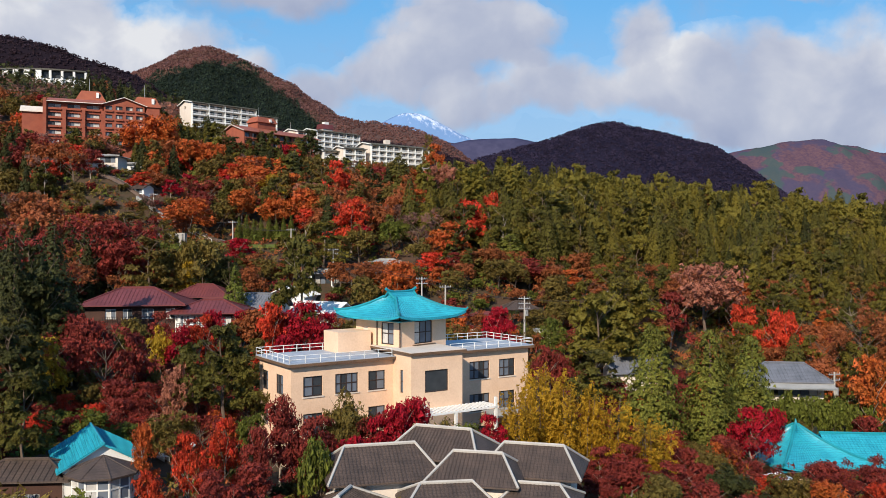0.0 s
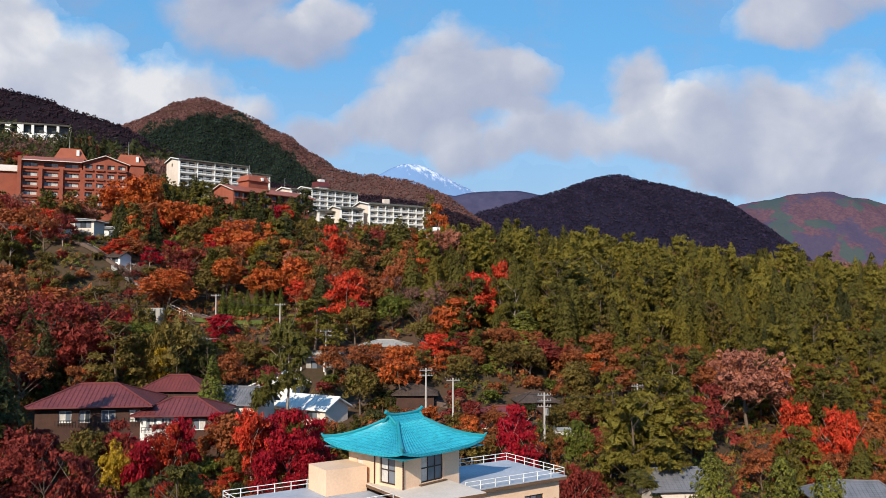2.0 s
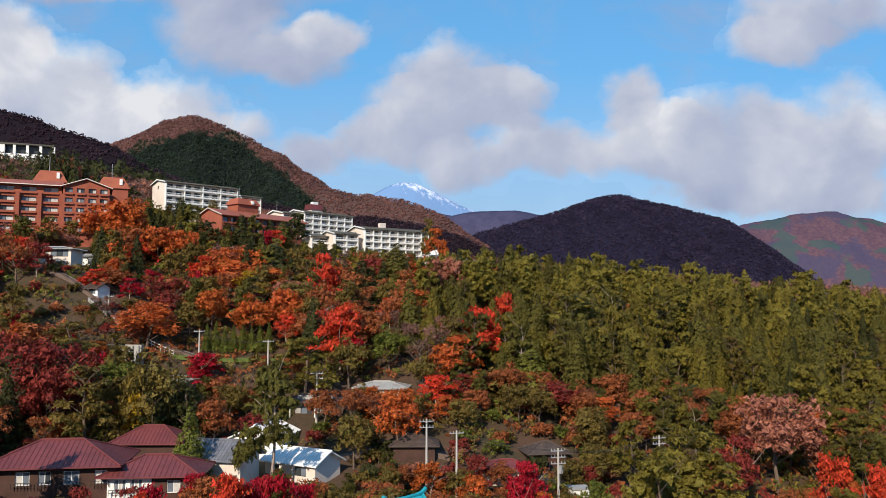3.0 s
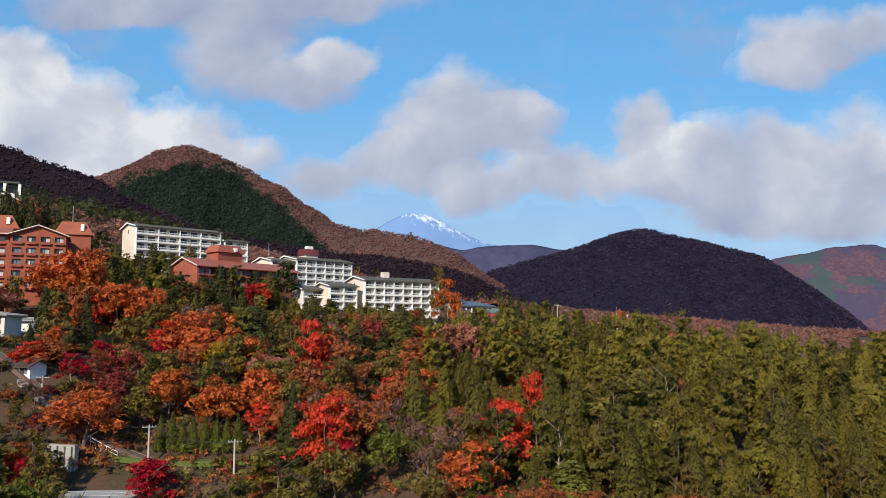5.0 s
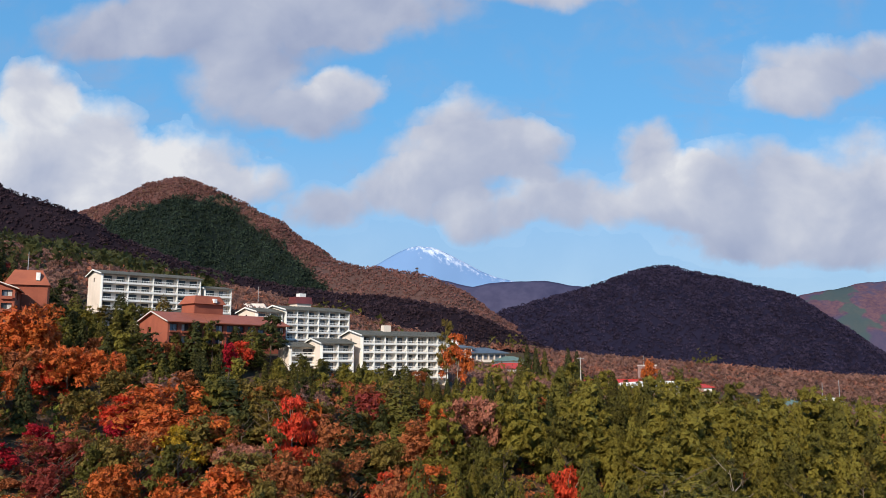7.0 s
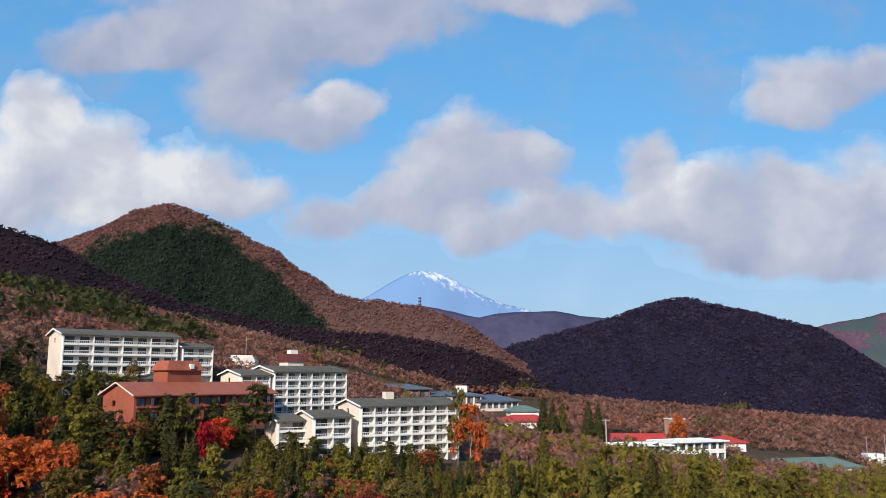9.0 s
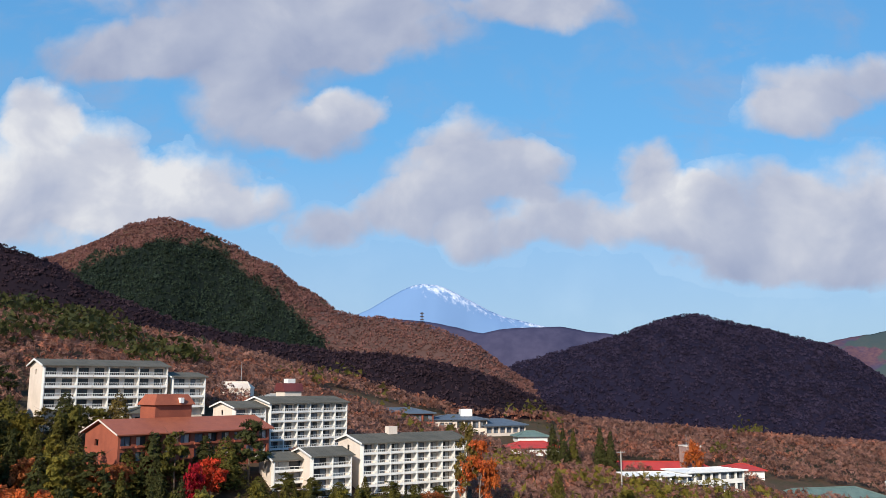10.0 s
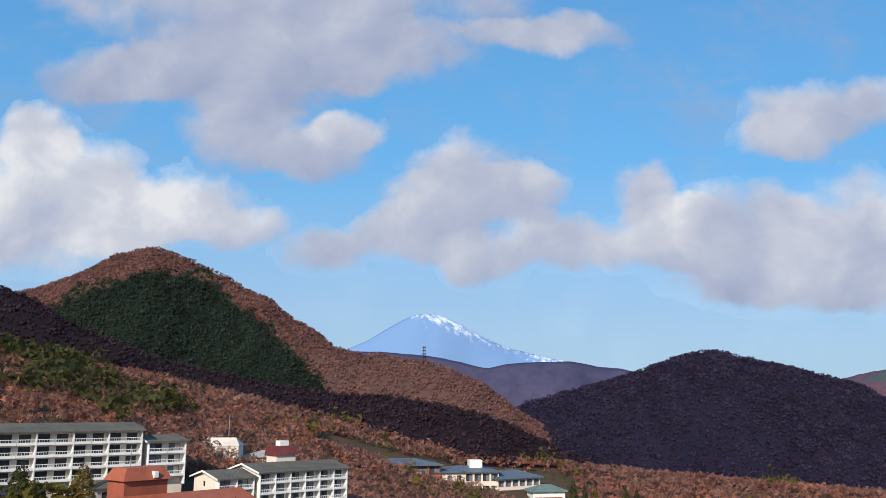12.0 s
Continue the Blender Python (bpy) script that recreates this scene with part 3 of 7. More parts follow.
mid_h = mountain("mountain_shoulder", MID_RIDGE, 455, 48, 50, 25, 1.8, 7.0, RUSSET_SLOPE, "low russet wooded shoulder of the mountain")
spur_h = mountain("mountain_spur", LEFT_SPUR, 412, 50, 40, 25, 1.2, 2.0, SPUR_SHADE_SLOPE, "wooded spur with cloud shade in its colour")
dark_h = mountain("mountain_dark", DARK_HILL, 470, 90, 60, 20, 2.2, 3.0, SHADE_SLOPE, "rounded hill of leafless woods, cloud shade in its colour")
blue_h = mountain("mountain_blue", BLUE_RIDGE, 530, 60, 40, 20, 2.2, 4.0, HAZE_BLUE_SLOPE, "distant wooded ridge with haze blue in its colour")
mountain("mountain_far", FAR_RIDGE, 560, 110, 40, 15, 4.5, 5.0, HAZE_VIOLET_SLOPE, "distant brown mountain range with haze violet in its colour")
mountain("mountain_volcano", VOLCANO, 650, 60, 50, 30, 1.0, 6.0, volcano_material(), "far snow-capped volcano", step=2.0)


def woods_on(name, h, n, x0, x1, y0, y1, size, leaf, material, label, keep=None, seed=1, quads=9, squash=0.9):
    rng = np.random.default_rng(seed)
    x, y = rng.uniform(x0, x1, n), rng.uniform(y0, y1, n)
    z = h(x, y)
    ok = z > ground(x, y) + 1
    if keep is not None:
        ok &= keep(x, y, z)
    p = np.stack([x, y, z], 1)[ok]
    s = size * rng.uniform(0.6, 1.3, len(p))
    return clump_cloud(name, p, s, quads, leaf, material, label, "woods", squash=squash, seed=seed)


# conifers, carried down to the foot where their dark replaces cloud shade
def in_conifers_or_shade(x, y, z):
    edge = wobble(x, z, 11, 9.0) * 4 + wobble(x, z, 3.5, 4.0) * 1.5
    top = 130 - np.maximum(0, -129 - x) * 0.5 - np.maximum(0, x + 106) * 0.76 + edge
    return z < top


woods_on("mountain_woods", left_h, 21000, -235, -35, 392, 474, 0.85, 0.5, LEAF["russet"], "bare russet woods on the mountain", lambda x, y, z: ~in_conifers_or_shade(x, y, z), 11)
woods_on("shoulder_woods", mid_h, 13000, -80, 60, 402, 460, 0.85, 0.5, LEAF["russet"], "bare russet woods on the low shoulder", None, 15)
woods_on("mountain_conifers", left_h, 17000, -200, -40, 392, 474, 0.7, 0.5, LEAF["fir"], "dark conifer plantation and shaded foot of the mountain flank", in_conifers_or_shade, 12, squash=2.7)
woods_on("spur_woods", spur_h, 14000, -245, 60, 365, 418, 0.95, 0.58, LEAF["spur_shade"], "leafless woods on a spur, cloud shade in their colour", None, 13)
woods_on("hill_woods", dark_h, 19000, 0, 205, 385, 476, 0.95, 0.55, LEAF["shade"], "leafless woods on a rounded hill, cloud shade in their colour", None, 14)

# ---- trees ----


def trunk_mesh(name, height, radius, limbs, rng, lean=0.4, reach=2.5, low=0.3):
    g = Geo()
    pts = [Vector((0, 0, -1.2))]
    n = 5
    for i in range(1, n + 1):
        k = i / n
        pts.append(Vector((lean * k * rng.uniform(0.5, 1.3), lean * rng.uniform(-0.6, 0.6) * k, height * k)))
    for i in range(n):
        g.tube(pts[i], pts[i + 1], radius * (1 - 0.85 * i / n), radius * (1 - 0.85 * (i + 1) / n), 6)
    for j in range(limbs):
        k = rng.uniform(low, 0.95)
        i = min(int(k * n), n - 1)
        a = pts[i].lerp(pts[i + 1], k * n - i)
        w = rng.uniform(0, 2 * math.pi)
        r = reach * rng.uniform(0.6, 1.0)
        b = a + Vector((math.cos(w) * r * 0.6, math.sin(w) * r * 0.6, r * rng.uniform(0.3, 0.6)))
        c = b + Vector((math.cos(w + 0.3) * r * 0.4, math.sin(w + 0.3) * r * 0.4, r * rng.uniform(0.2, 0.5)))
        q = radius * 0.42 * (1 - 0.5 * k)
        g.tube(a, b, q, q * 0.6, 4)
        g.tube(b, c, q * 0.6, q * 0.2, 4)
    return g.mesh(name)


def crown_mesh(name, blobs, count, leaf, rng, jitter=0.5, up=0.25, droop=0.0):
    """Leaf clumps over a set of blobs (x, y, z, radius, flatness)."""
    b = np.array(blobs)
    w = b[:, 3] ** 2
    i = rng.choice(len(b), count, p=w / w.sum())
    d = rng.normal(size=(count, 3))
    d[:, 2] += up
    d /= np.linalg.norm(d, axis=1)[:, None]
    r = b[i, 3] * rng.uniform(0.45, 1.12, count)
    p = b[i, :3] + d * r[:, None] * np.stack([np.ones(count), np.ones(count), b[i, 4]], 1)
    p += rng.normal(size=(count, 3)) * (b[i, 3] * 0.22)[:, None] * np.array([1, 1, 0.7])
    nrm = d.copy()
    nrm[:, 2] += 0.35 - droop
    v, f = leaf_quads(p, nrm, leaf * rng.uniform(0.6, 1.3, count), rng, jitter)
    return fast_mesh(name, v, f)


def broad_crown(rng, h, r, count, leaf):
    blobs = [(0, 0, h * 0.68, r * 0.55, 0.85)]
    for j in range(24):
        w = rng.uniform(0, 2 * math.pi)
        z = h * rng.uniform(0.4, 0.95)
        q = r * math.sqrt(rng.uniform(0.1, 1)) * math.sqrt(max(0.05, 1 - (max(0.0, z / h - 0.55) / 0.45) ** 2)) * 0.85
        blobs.append((math.cos(w) * q, math.sin(w) * q, z, r * rng.uniform(0.16, 0.32), rng.uniform(0.5, 0.85)))
    return crown_mesh("crown", blobs, count, leaf, rng)


def layered_crown(rng, h, r, count, leaf):
    """Flat, spreading layers, as maples and pines carry them."""
    blobs = []
    for j in range(34):
        z = h * rng.uniform(0.34, 0.97)
        w = rng.uniform(0, 2 * math.pi)
        q = r * math.sqrt(rng.uniform(0.0, 1)) * (1.0 - 0.8 * max(0.0, z / h - 0.5) / 0.5 * 0.9) * 0.92
        blobs.append((math.cos(w) * q, math.sin(w) * q, z - 0.25 * q * q / r, r * rng.uniform(0.15, 0.32), rng.uniform(0.22, 0.42)))
    return crown_mesh("crown", blobs, count, leaf, rng, jitter=0.45, up=0.5)


def cone_crown(rng, h, r, count, leaf, blunt=0.85, start=0.1, tiers=10):
    """Drooping tiers of boughs round a straight stem, narrowing to a point."""
    k = 1 - (1 - rng.random(count)) ** (1 / (1 + blunt))
    tier = np.floor(k * tiers)
    phase = k * tiers - tier
    w = rng.uniform(0, 2 * math.pi, count)
    turn = rng.uniform(0, 6.28, tiers + 1)[tier.astype(int)]
    lump = 1 + 0.17 * np.sin(w * 5 + turn) + 0.11 * np.sin(w * 9 - 2 * turn)
    q = r * (1 - k) ** blunt * (1.12 - 0.42 * phase) * lump * rng.uniform(0.72, 1.06, count) + 0.1
    z = h * (start + (0.99 - start) * k) - 0.16 * q + rng.normal(size=count) * 0.12
    p = np.stack([np.cos(w) * q, np.sin(w) * q, z], 1)
    n = np.stack([np.cos(w), np.sin(w), 0.25 + 0.9 * phase], 1)
    v, f = leaf_quads(p, n, leaf * rng.uniform(0.6, 1.35, count) * (1.1 - 0.35 * k), rng, 0.38)
    return fast_mesh("crown", v, f)


def sparse_crown(rng, h, r, count, leaf):
    blobs = []
    for j in range(16):
        w = rng.uniform(0, 2 * math.pi)
        q = r * rng.uniform(0.3, 0.95)
        blobs.append((math.cos(w) * q, math.sin(w) * q, h * rng.uniform(0.5, 0.97), r * rng.uniform(0.15, 0.28), 0.8))
    return crown_mesh("crown", blobs, count, leaf, rng, jitter=0.9)


def bamboo_crown(rng, h, r, count, leaf):
    blobs = []
    for j in range(26):
        w, q = rng.uniform(0, 2 * math.pi), r * math.sqrt(rng.uniform(0, 1)) * 0.9
        top = h * rng.uniform(0.75, 1.0)
        for k in (0.22, 0.38, 0.54, 0.7, 0.85, 1.0):
            blobs.append((math.cos(w) * q * (0.8 + 0.3 * k), math.sin(w) * q * (0.8 + 0.3 * k), top * k, 0.75 * (1.4 - 0.9 * k), 1.5))
    return crown_mesh("crown", blobs, count, leaf, rng, jitter=0.8, up=0.1, droop=0.3)


def bamboo_culms(rng, h, r):
    g = Geo()
    for j in range(11):
        w, q = rng.uniform(0, 2 * math.pi), r * math.sqrt(rng.uniform(0, 1)) * 0.7
        a = Vector((math.cos(w) * q, math.sin(w) * q, -1))
        b = Vector((math.cos(w) * q * 1.1, math.sin(w) * q * 1.1, h * 0.6))
        c = Vector((math.cos(w) * q * 1.3, math.sin(w) * q * 1.3, h * rng.uniform(0.8, 0.98)))
        g.tube(a, b, 0.06, 0.05, 4)
        g.tube(b, c, 0.05, 0.015, 4)
    return g.mesh("trunk")


# kind: unit height and crown radius, maker of the crown, clumps, clump size, trunk radius, limbs, first limb, name
TREES = {
    "broad": (9.0, 4.2, broad_crown, 1050, 0.62, 0.22, 7, 0.3, "broadleaf_tree"),
    "maple": (7.5, 4.2, layered_crown, 1150, 0.55, 0.18, 8, 0.25, "maple_tree"),
    "pine": (12.0, 4.0, layered_crown, 1150, 0.6, 0.24, 9, 0.4, "pine_tree"),
    "cone": (12.0, 3.0, cone_crown, 1700, 0.48, 0.22, 0, 0.5, "cedar_tree"),
    "cypress": (11.0, 2.9, lambda *a: cone_crown(*a, blunt=0.55, start=0.05), 2100, 0.46, 0.2, 0, 0.5, "cypress_tree"),
    "sparse": (9.0, 4.0, sparse_crown, 520, 0.45, 0.2, 22, 0.25, "bare_tree"),
    "bamboo": (9.5, 3.0, bamboo_crown, 2000, 0.46, 0.0, 0, 0, "bamboo_clump"),
    "bush": (2.4, 1.6, broad_crown, 420, 0.36, 0.06, 4, 0.1, "shrub"),
}
LOOKS = {"crimson": "crimson", "scarlet": "bright scarlet", "orange": "orange", "rust": "rust-brown", "maroon": "dark maroon", "pinkish": "faded pink-brown",
         "olive": "olive-brown", "gold": "golden-yellow", "green": "fresh green", "pine": "yellow-green", "cedar": "mid-green", "dark": "dark green", "hinoki": "bright green", "bamboo": "yellowing", "bare": "russet", "shade": "dark"}
FORM = {"broad": "broadleaf tree with a rounded autumn crown", "maple": "maple with spreading layered foliage", "pine": "pine with flat layered boughs", "cone": "conical cedar with dense drooping needles",
        "cypress": "upright cypress in a dense wood", "sparse": "half-bare tree with thin remaining leaves", "bamboo": "bamboo clump with feathery tops", "bush": "rounded garden shrub"}
tree_meshes, tree_protos = {}, {}
VARIANTS = 4
tree_rng = np.random.default_rng(77)


def tree_mesh(kind, variant, far, big=False):
    if (kind, variant, far, big) not in tree_meshes:
        h, r, crown, count, leaf, tr, limbs, low, _ = TREES[kind]
        # far: 0 close to the camera, 1 on the village slope, 2 high on the hill
        count, leaf = int(count * (1.45, 1.0, 0.6)[far]), leaf * (0.92, 1.06, 1.34)[far]
        if big:
            count, leaf = int(count * 1.7), leaf * 0.7
        limbs = limbs // (1, 1, 2)[far]
        rng = np.random.default_rng(len(kind) * 100 + ord(kind[0]) * 7 + ord(kind[1]) + variant)
        c = crown(rng, h, r, count, leaf)
        t = bamboo_culms(rng, h, r) if kind == "bamboo" else trunk_mesh("trunk", h * (0.95 if kind in ("cone", "cypress", "pine") else 0.72), tr, limbs, rng, 0.2 if kind in ("cone", "cypress") else 0.8, r * 0.8, low)
        tree_meshes[kind, variant, far, big] = (t, c)
    return tree_meshes[kind, variant, far, big]


def plant(kind, colour, x, y, height, radius=None, z=None, group="trees on the hillside", bark=None):
    """A tree of that kind and leaf colour; its own turn, size and variant."""
    variant = int(tree_rng.integers(VARIANTS))
    h, r = TREES[kind][:2]
    radius = radius or r * height / h
    far = 0 if y < 122 else 1 if y < 212 else 2
    big = radius / r > 1.15 and kind == "cypress" or radius / r > 1.4
    key = (kind, colour, variant, far, big)
    spot = Matrix.LocRotScale((x, y, gz(x, y) if z is None else z), Euler((0, 0, float(tree_rng.uniform(0, 6.28)))), (radius / r, radius / r, height / h))
    if key in tree_protos:
        proto = tree_protos[key]
        return copy_thing(proto, spot @ Matrix.Diagonal((1 / proto.scale[0], 1 / proto.scale[1], 1 / proto.scale[2], 1)))
    t, c = tree_mesh(kind, variant, far, big)
    root = thing(TREES[kind][8], Matrix.Identity(4), f"{LOOKS[colour]} {FORM[kind]}", "tree" if kind != "bush" else "shrub", group)
    for name, me, mat in (("trunk", t, bark or (BARK_PALE if kind == "maple" else BARK)), ("crown", c, LEAF[colour])):
        if not me.materials:
            me.materials.append(mat)
        ob = new(name, me)
        ob.parent = root
        ob.material_slots[0].link = "OBJECT"
        ob.material_slots[0].material = mat
    root.matrix_basis = spot
    tree_protos[key] = root
    return root

# ---- building helpers ----


def obox(g, o, u, n, u0, u1, z0, z1, d0, d1):
    """A box in a wall's own frame: along u, up, and outwards along n from d0 to d1."""
    o, u, n = Vector(o), Vector(u), Vector(n)
    k = len(g.v)
    for z in (z0, z1):
        for a, d in ((u0, d0), (u1, d0), (u1, d1), (u0, d1)):
            p = o + u * a + n * d
            g.v.append((p.x, p.y, p.z + z))
    g.f += [tuple(k + i for i in q) for q in ((3, 2, 1, 0), (4, 5, 6, 7), (0, 1, 5, 4), (1, 2, 6, 5), (2, 3, 7, 6), (3, 0, 4, 7))]


def pierced_wall(g, o, u, n, length, z0, z1, thick, openings):
    """A wall with real openings (u0, u1, z0, z1)."""
    us = sorted({0.0, length, *[a for q in openings for a in q[:2]]})
    zs = sorted({z0, z1, *[a for q in openings for a in q[2:]]})
    for a, b in zip(us, us[1:]):
        for c, d in zip(zs, zs[1:]):
            if not any(q[0] <= a + 1e-6 and b <= q[1] + 1e-6 and q[2] <= c + 1e-6 and d <= q[3] + 1e-6 for q in openings):
                obox(g, o, u, n, a, b, c, d, -thick, 0)


def add_window(parent, o, u, n, u0, u1, z0, z1, cols=3, rows=1, frame_mat=None, bar=0.11, deep=0.14, pane_mat=None, curtain=False):
    g = Geo()
    frame_mat = frame_mat or FRAME_DARK
    # one moulded lattice: outer frame, mullions and transoms share their corners
    us = [(u0 + (u1 - u0 - bar) * i / cols, u0 + (u1 - u0 - bar) * i / cols + bar) for i in range(cols + 1)]
    zs = [(z0, z0 + bar)] + [(z0 + (z1 - z0) * j / rows - bar / 2, z0 + (z1 - z0) * j / rows + bar / 2) for j in range(1, rows)] + [(z1 - bar, z1)]
    us, zs = [q for p in us for q in p], [q for p in zs for q in p]
    solid = lambda i, j: 0 <= i < len(us) - 1 and 0 <= j < len(zs) - 1 and (i % 2 == 0 or j % 2 == 0)
    index, origin = {}, Vector(o)

    def corner(i, j, k):
        if (i, j, k) not in index:
            index[i, j, k] = len(g.v)
            g.v.append(tuple(origin + u * us[i] + n * (-deep + (0.02 if k else -0.08)) + Vector((0, 0, zs[j]))))
        return index[i, j, k]
    for i in range(len(us) - 1):
        for j in range(len(zs) - 1):
            if not solid(i, j):
                continue
            for k in (0, 1):
                g.f.append(tuple(corner(x, y, k) for x, y in ((i, j), (i + 1, j), (i + 1, j + 1), (i, j + 1))))
            for (di, dj), (p, q) in (((-1, 0), ((i, j), (i, j + 1))), ((1, 0), ((i + 1, j), (i + 1, j + 1))), ((0, -1), ((i, j), (i + 1, j))), ((0, 1), ((i, j + 1), (i + 1, j + 1)))):
                if not solid(i + di, j + dj):
                    g.f.append((corner(*p, 0), corner(*q, 0), corner(*q, 1), corner(*p, 1)))
    win = part("window", g, frame_mat, parent)
    for i in range(cols):
        a, b = u0 + (u1 - u0) * i / cols, u0 + (u1 - u0) * (i + 1) / cols
        q = Geo()
        obox(q, o, u, n, a + bar / 2, b - bar / 2, z0 + bar / 2, z1 - bar / 2, -deep - 0.045, -deep - 0.02)
        part("pane", q, pane_mat or (CURTAIN if curtain and (i + int(u0 * 3)) % 3 == 0 else PANE_SKY if (i * 7 + int(u0 * 5) + int(z0)) % 3 else GLASS), win)
    return win


def curved_roof(hx, hy, z0, z1, rx, ry, lift, ribs=0.42, rows=9, thick=0.25, out=0.0):
    """A swept hipped roof with tile ribs: half sizes at the eaves and at the top."""
    g = Geo()

    def at(k, side, q):
        x, y = hx + (rx - hx) * k, hy + (ry - hy) * k
        z = z0 + (z1 - z0) * (0.7 * k + 0.3 * k * k) + lift * (1 - k) ** 3 * abs(q) ** 3.5
        return {0: (q * x, -y, z), 1: (x, q * y, z), 2: (-q * x, y, z), 3: (-x, -q * y, z)}[side]
    for side in range(4):
        half = hx if side % 2 == 0 else hy
        n = max(4, int(2 * half / ribs)) * 2
        base = len(g.v)
        for i in range(rows + 1):
            k = i / rows
            for j in range(n + 1):
                q = -1 + 2 * j / n
                x, y, z = at(k, side, q)
                bump = 0.07 if j % 2 else 0.0
                step = 0.05 * ((i * 1.0) % 2)
                g.v.append((x, y, z + bump + step * 0.4))
        for i in range(rows):
            for j in range(n):
                a = base + i * (n + 1) + j
                g.f.append((a, a + 1, a + n + 2, a + n + 1))
        under = len(g.v)
        for j in range(n + 1):
            x, y, z = at(0, side, -1 + 2 * j / n)
            g.v.append((x, y, z - thick))
        for j in range(n):
            g.f.append((base + j + 1, base + j, under + j, under + j + 1))
    g.face((-hx, -hy, z0 - thick), (hx, -hy, z0 - thick), (hx, hy, z0 - thick), (-hx, hy, z0 - thick))
    ridges = []
    for sx in (-1, 1):
        for sy in (-1, 1):
            pts = []
            for i in range(7):
                k = i / 6
                x, y = hx + (rx - hx) * k, hy + (ry - hy) * k
                pts.append((sx * x, sy * y, z0 + (z1 - z0) * (0.7 * k + 0.3 * k * k) + lift * (1 - k) ** 3 + 0.12))
            tip = (pts[0][0] * 1.03, pts[0][1] * 1.03, pts[0][2] + 0.28)
            ridges.append(Geo().pipe([tip, *pts], [0.08] + [0.16] * len(pts)))
    return g, ridges


def hip_roof(L, W, z0, h, over=0.7, inset=None, ribs=0.5, gable=False, thick=0.14):
    """A straight pitched roof with raised seams; the ridge runs along x; corner at the origin."""
    g, cap = Geo(), Geo()
    x0, x1, y0, y1 = -over, L + over, -over, W + over
    inset = (W / 2 + over) if inset is None else inset
    inset = 0.0 if gable else inset
    ym, zt = W / 2, z0 + h
    a, b, c, d = (x0, y0, z0), (x1, y0, z0), (x1, y1, z0), (x0, y1, z0)
    e, f = (x0 + inset, ym, zt), (x1 - inset, ym, zt)
    low = lambda p: (p[0], p[1], p[2] - thick)
    for q in ((a, b, f, e), (c, d, e, f)):
        g.face(*q)
        g.face(*[low(p) for p in reversed(q)])
        g.face(q[0], low(q[0]), low(q[1]), q[1])
    for q in ((b, c, f), (d, a, e)):
        if not gable:
            g.face(*q)
            g.face(q[0], low(q[0]), low(q[1]), q[1])
    if gable:
        for s in ((a, e, d), (b, f, c)):
            g.face(s[0], s[1], low(s[1]), low(s[0]))
            g.face(s[1], s[2], low(s[2]), low(s[1]))
    # seams down the two long slopes
    seams = Geo()
    m = int((x1 - x0) / ribs)
    for i in range(m + 1):
        x = x0 + (x1 - x0) * i / m
        reach = 1.0 if gable else min(1.0, (x - x0) / max(inset, 0.01), (x1 - x) / max(inset, 0.01))
        if reach < 0.05:
            continue
        for sy, ye in ((1, y0), (-1, y1)):
            top = (x, ye + (ym - ye) * reach, z0 + h * reach + 0.03)
            seams.tube((x, ye, z0 + 0.03), top, 0.035, 0.035, 4)
    cap.tube((e[0] - (0.1 if gable else 0), ym, zt + 0.06), (f[0] + (0.1 if gable else 0), ym, zt + 0.06), 0.15, 0.15, 6)
    if not gable:
        for p, q in ((a, e), (d, e), (b, f), (c, f)):
            cap.tube((p[0], p[1], p[2] + 0.06), (q[0], q[1], q[2] + 0.06), 0.11, 0.11, 6)
    return g, cap, seams


def put_roof(name, made, material, parent, label="", at=None, cap_mat=None):
    r = part(name, made[0], material, parent, label, at)
    part("ridge", made[1], cap_mat or material, r)
    tagged(part("seam", made[2], material, r), kind="stuff")
    return r


def railing(parent, p0, p1, height, step, material, name="railing", rails=(0.5, 1.0)):
    p0, p1 = Vector(p0), Vector(p1)
    n = max(1, round((p1 - p0).length / step))
    g = Geo()
    for i in range(n + 1):
        p = p0.lerp(p1, i / n)
        g.tube(p, p + Vector((0, 0, height)), 0.045, 0.045, 4)
    for k in rails:
        up = Vector((0, 0, height * k))
        g.tube(p0 + up, p1 + up, 0.035, 0.035, 4)
    return part(name, g, material, parent)


X, Y = Vector((1, 0, 0)), Vector((0, 1, 0))


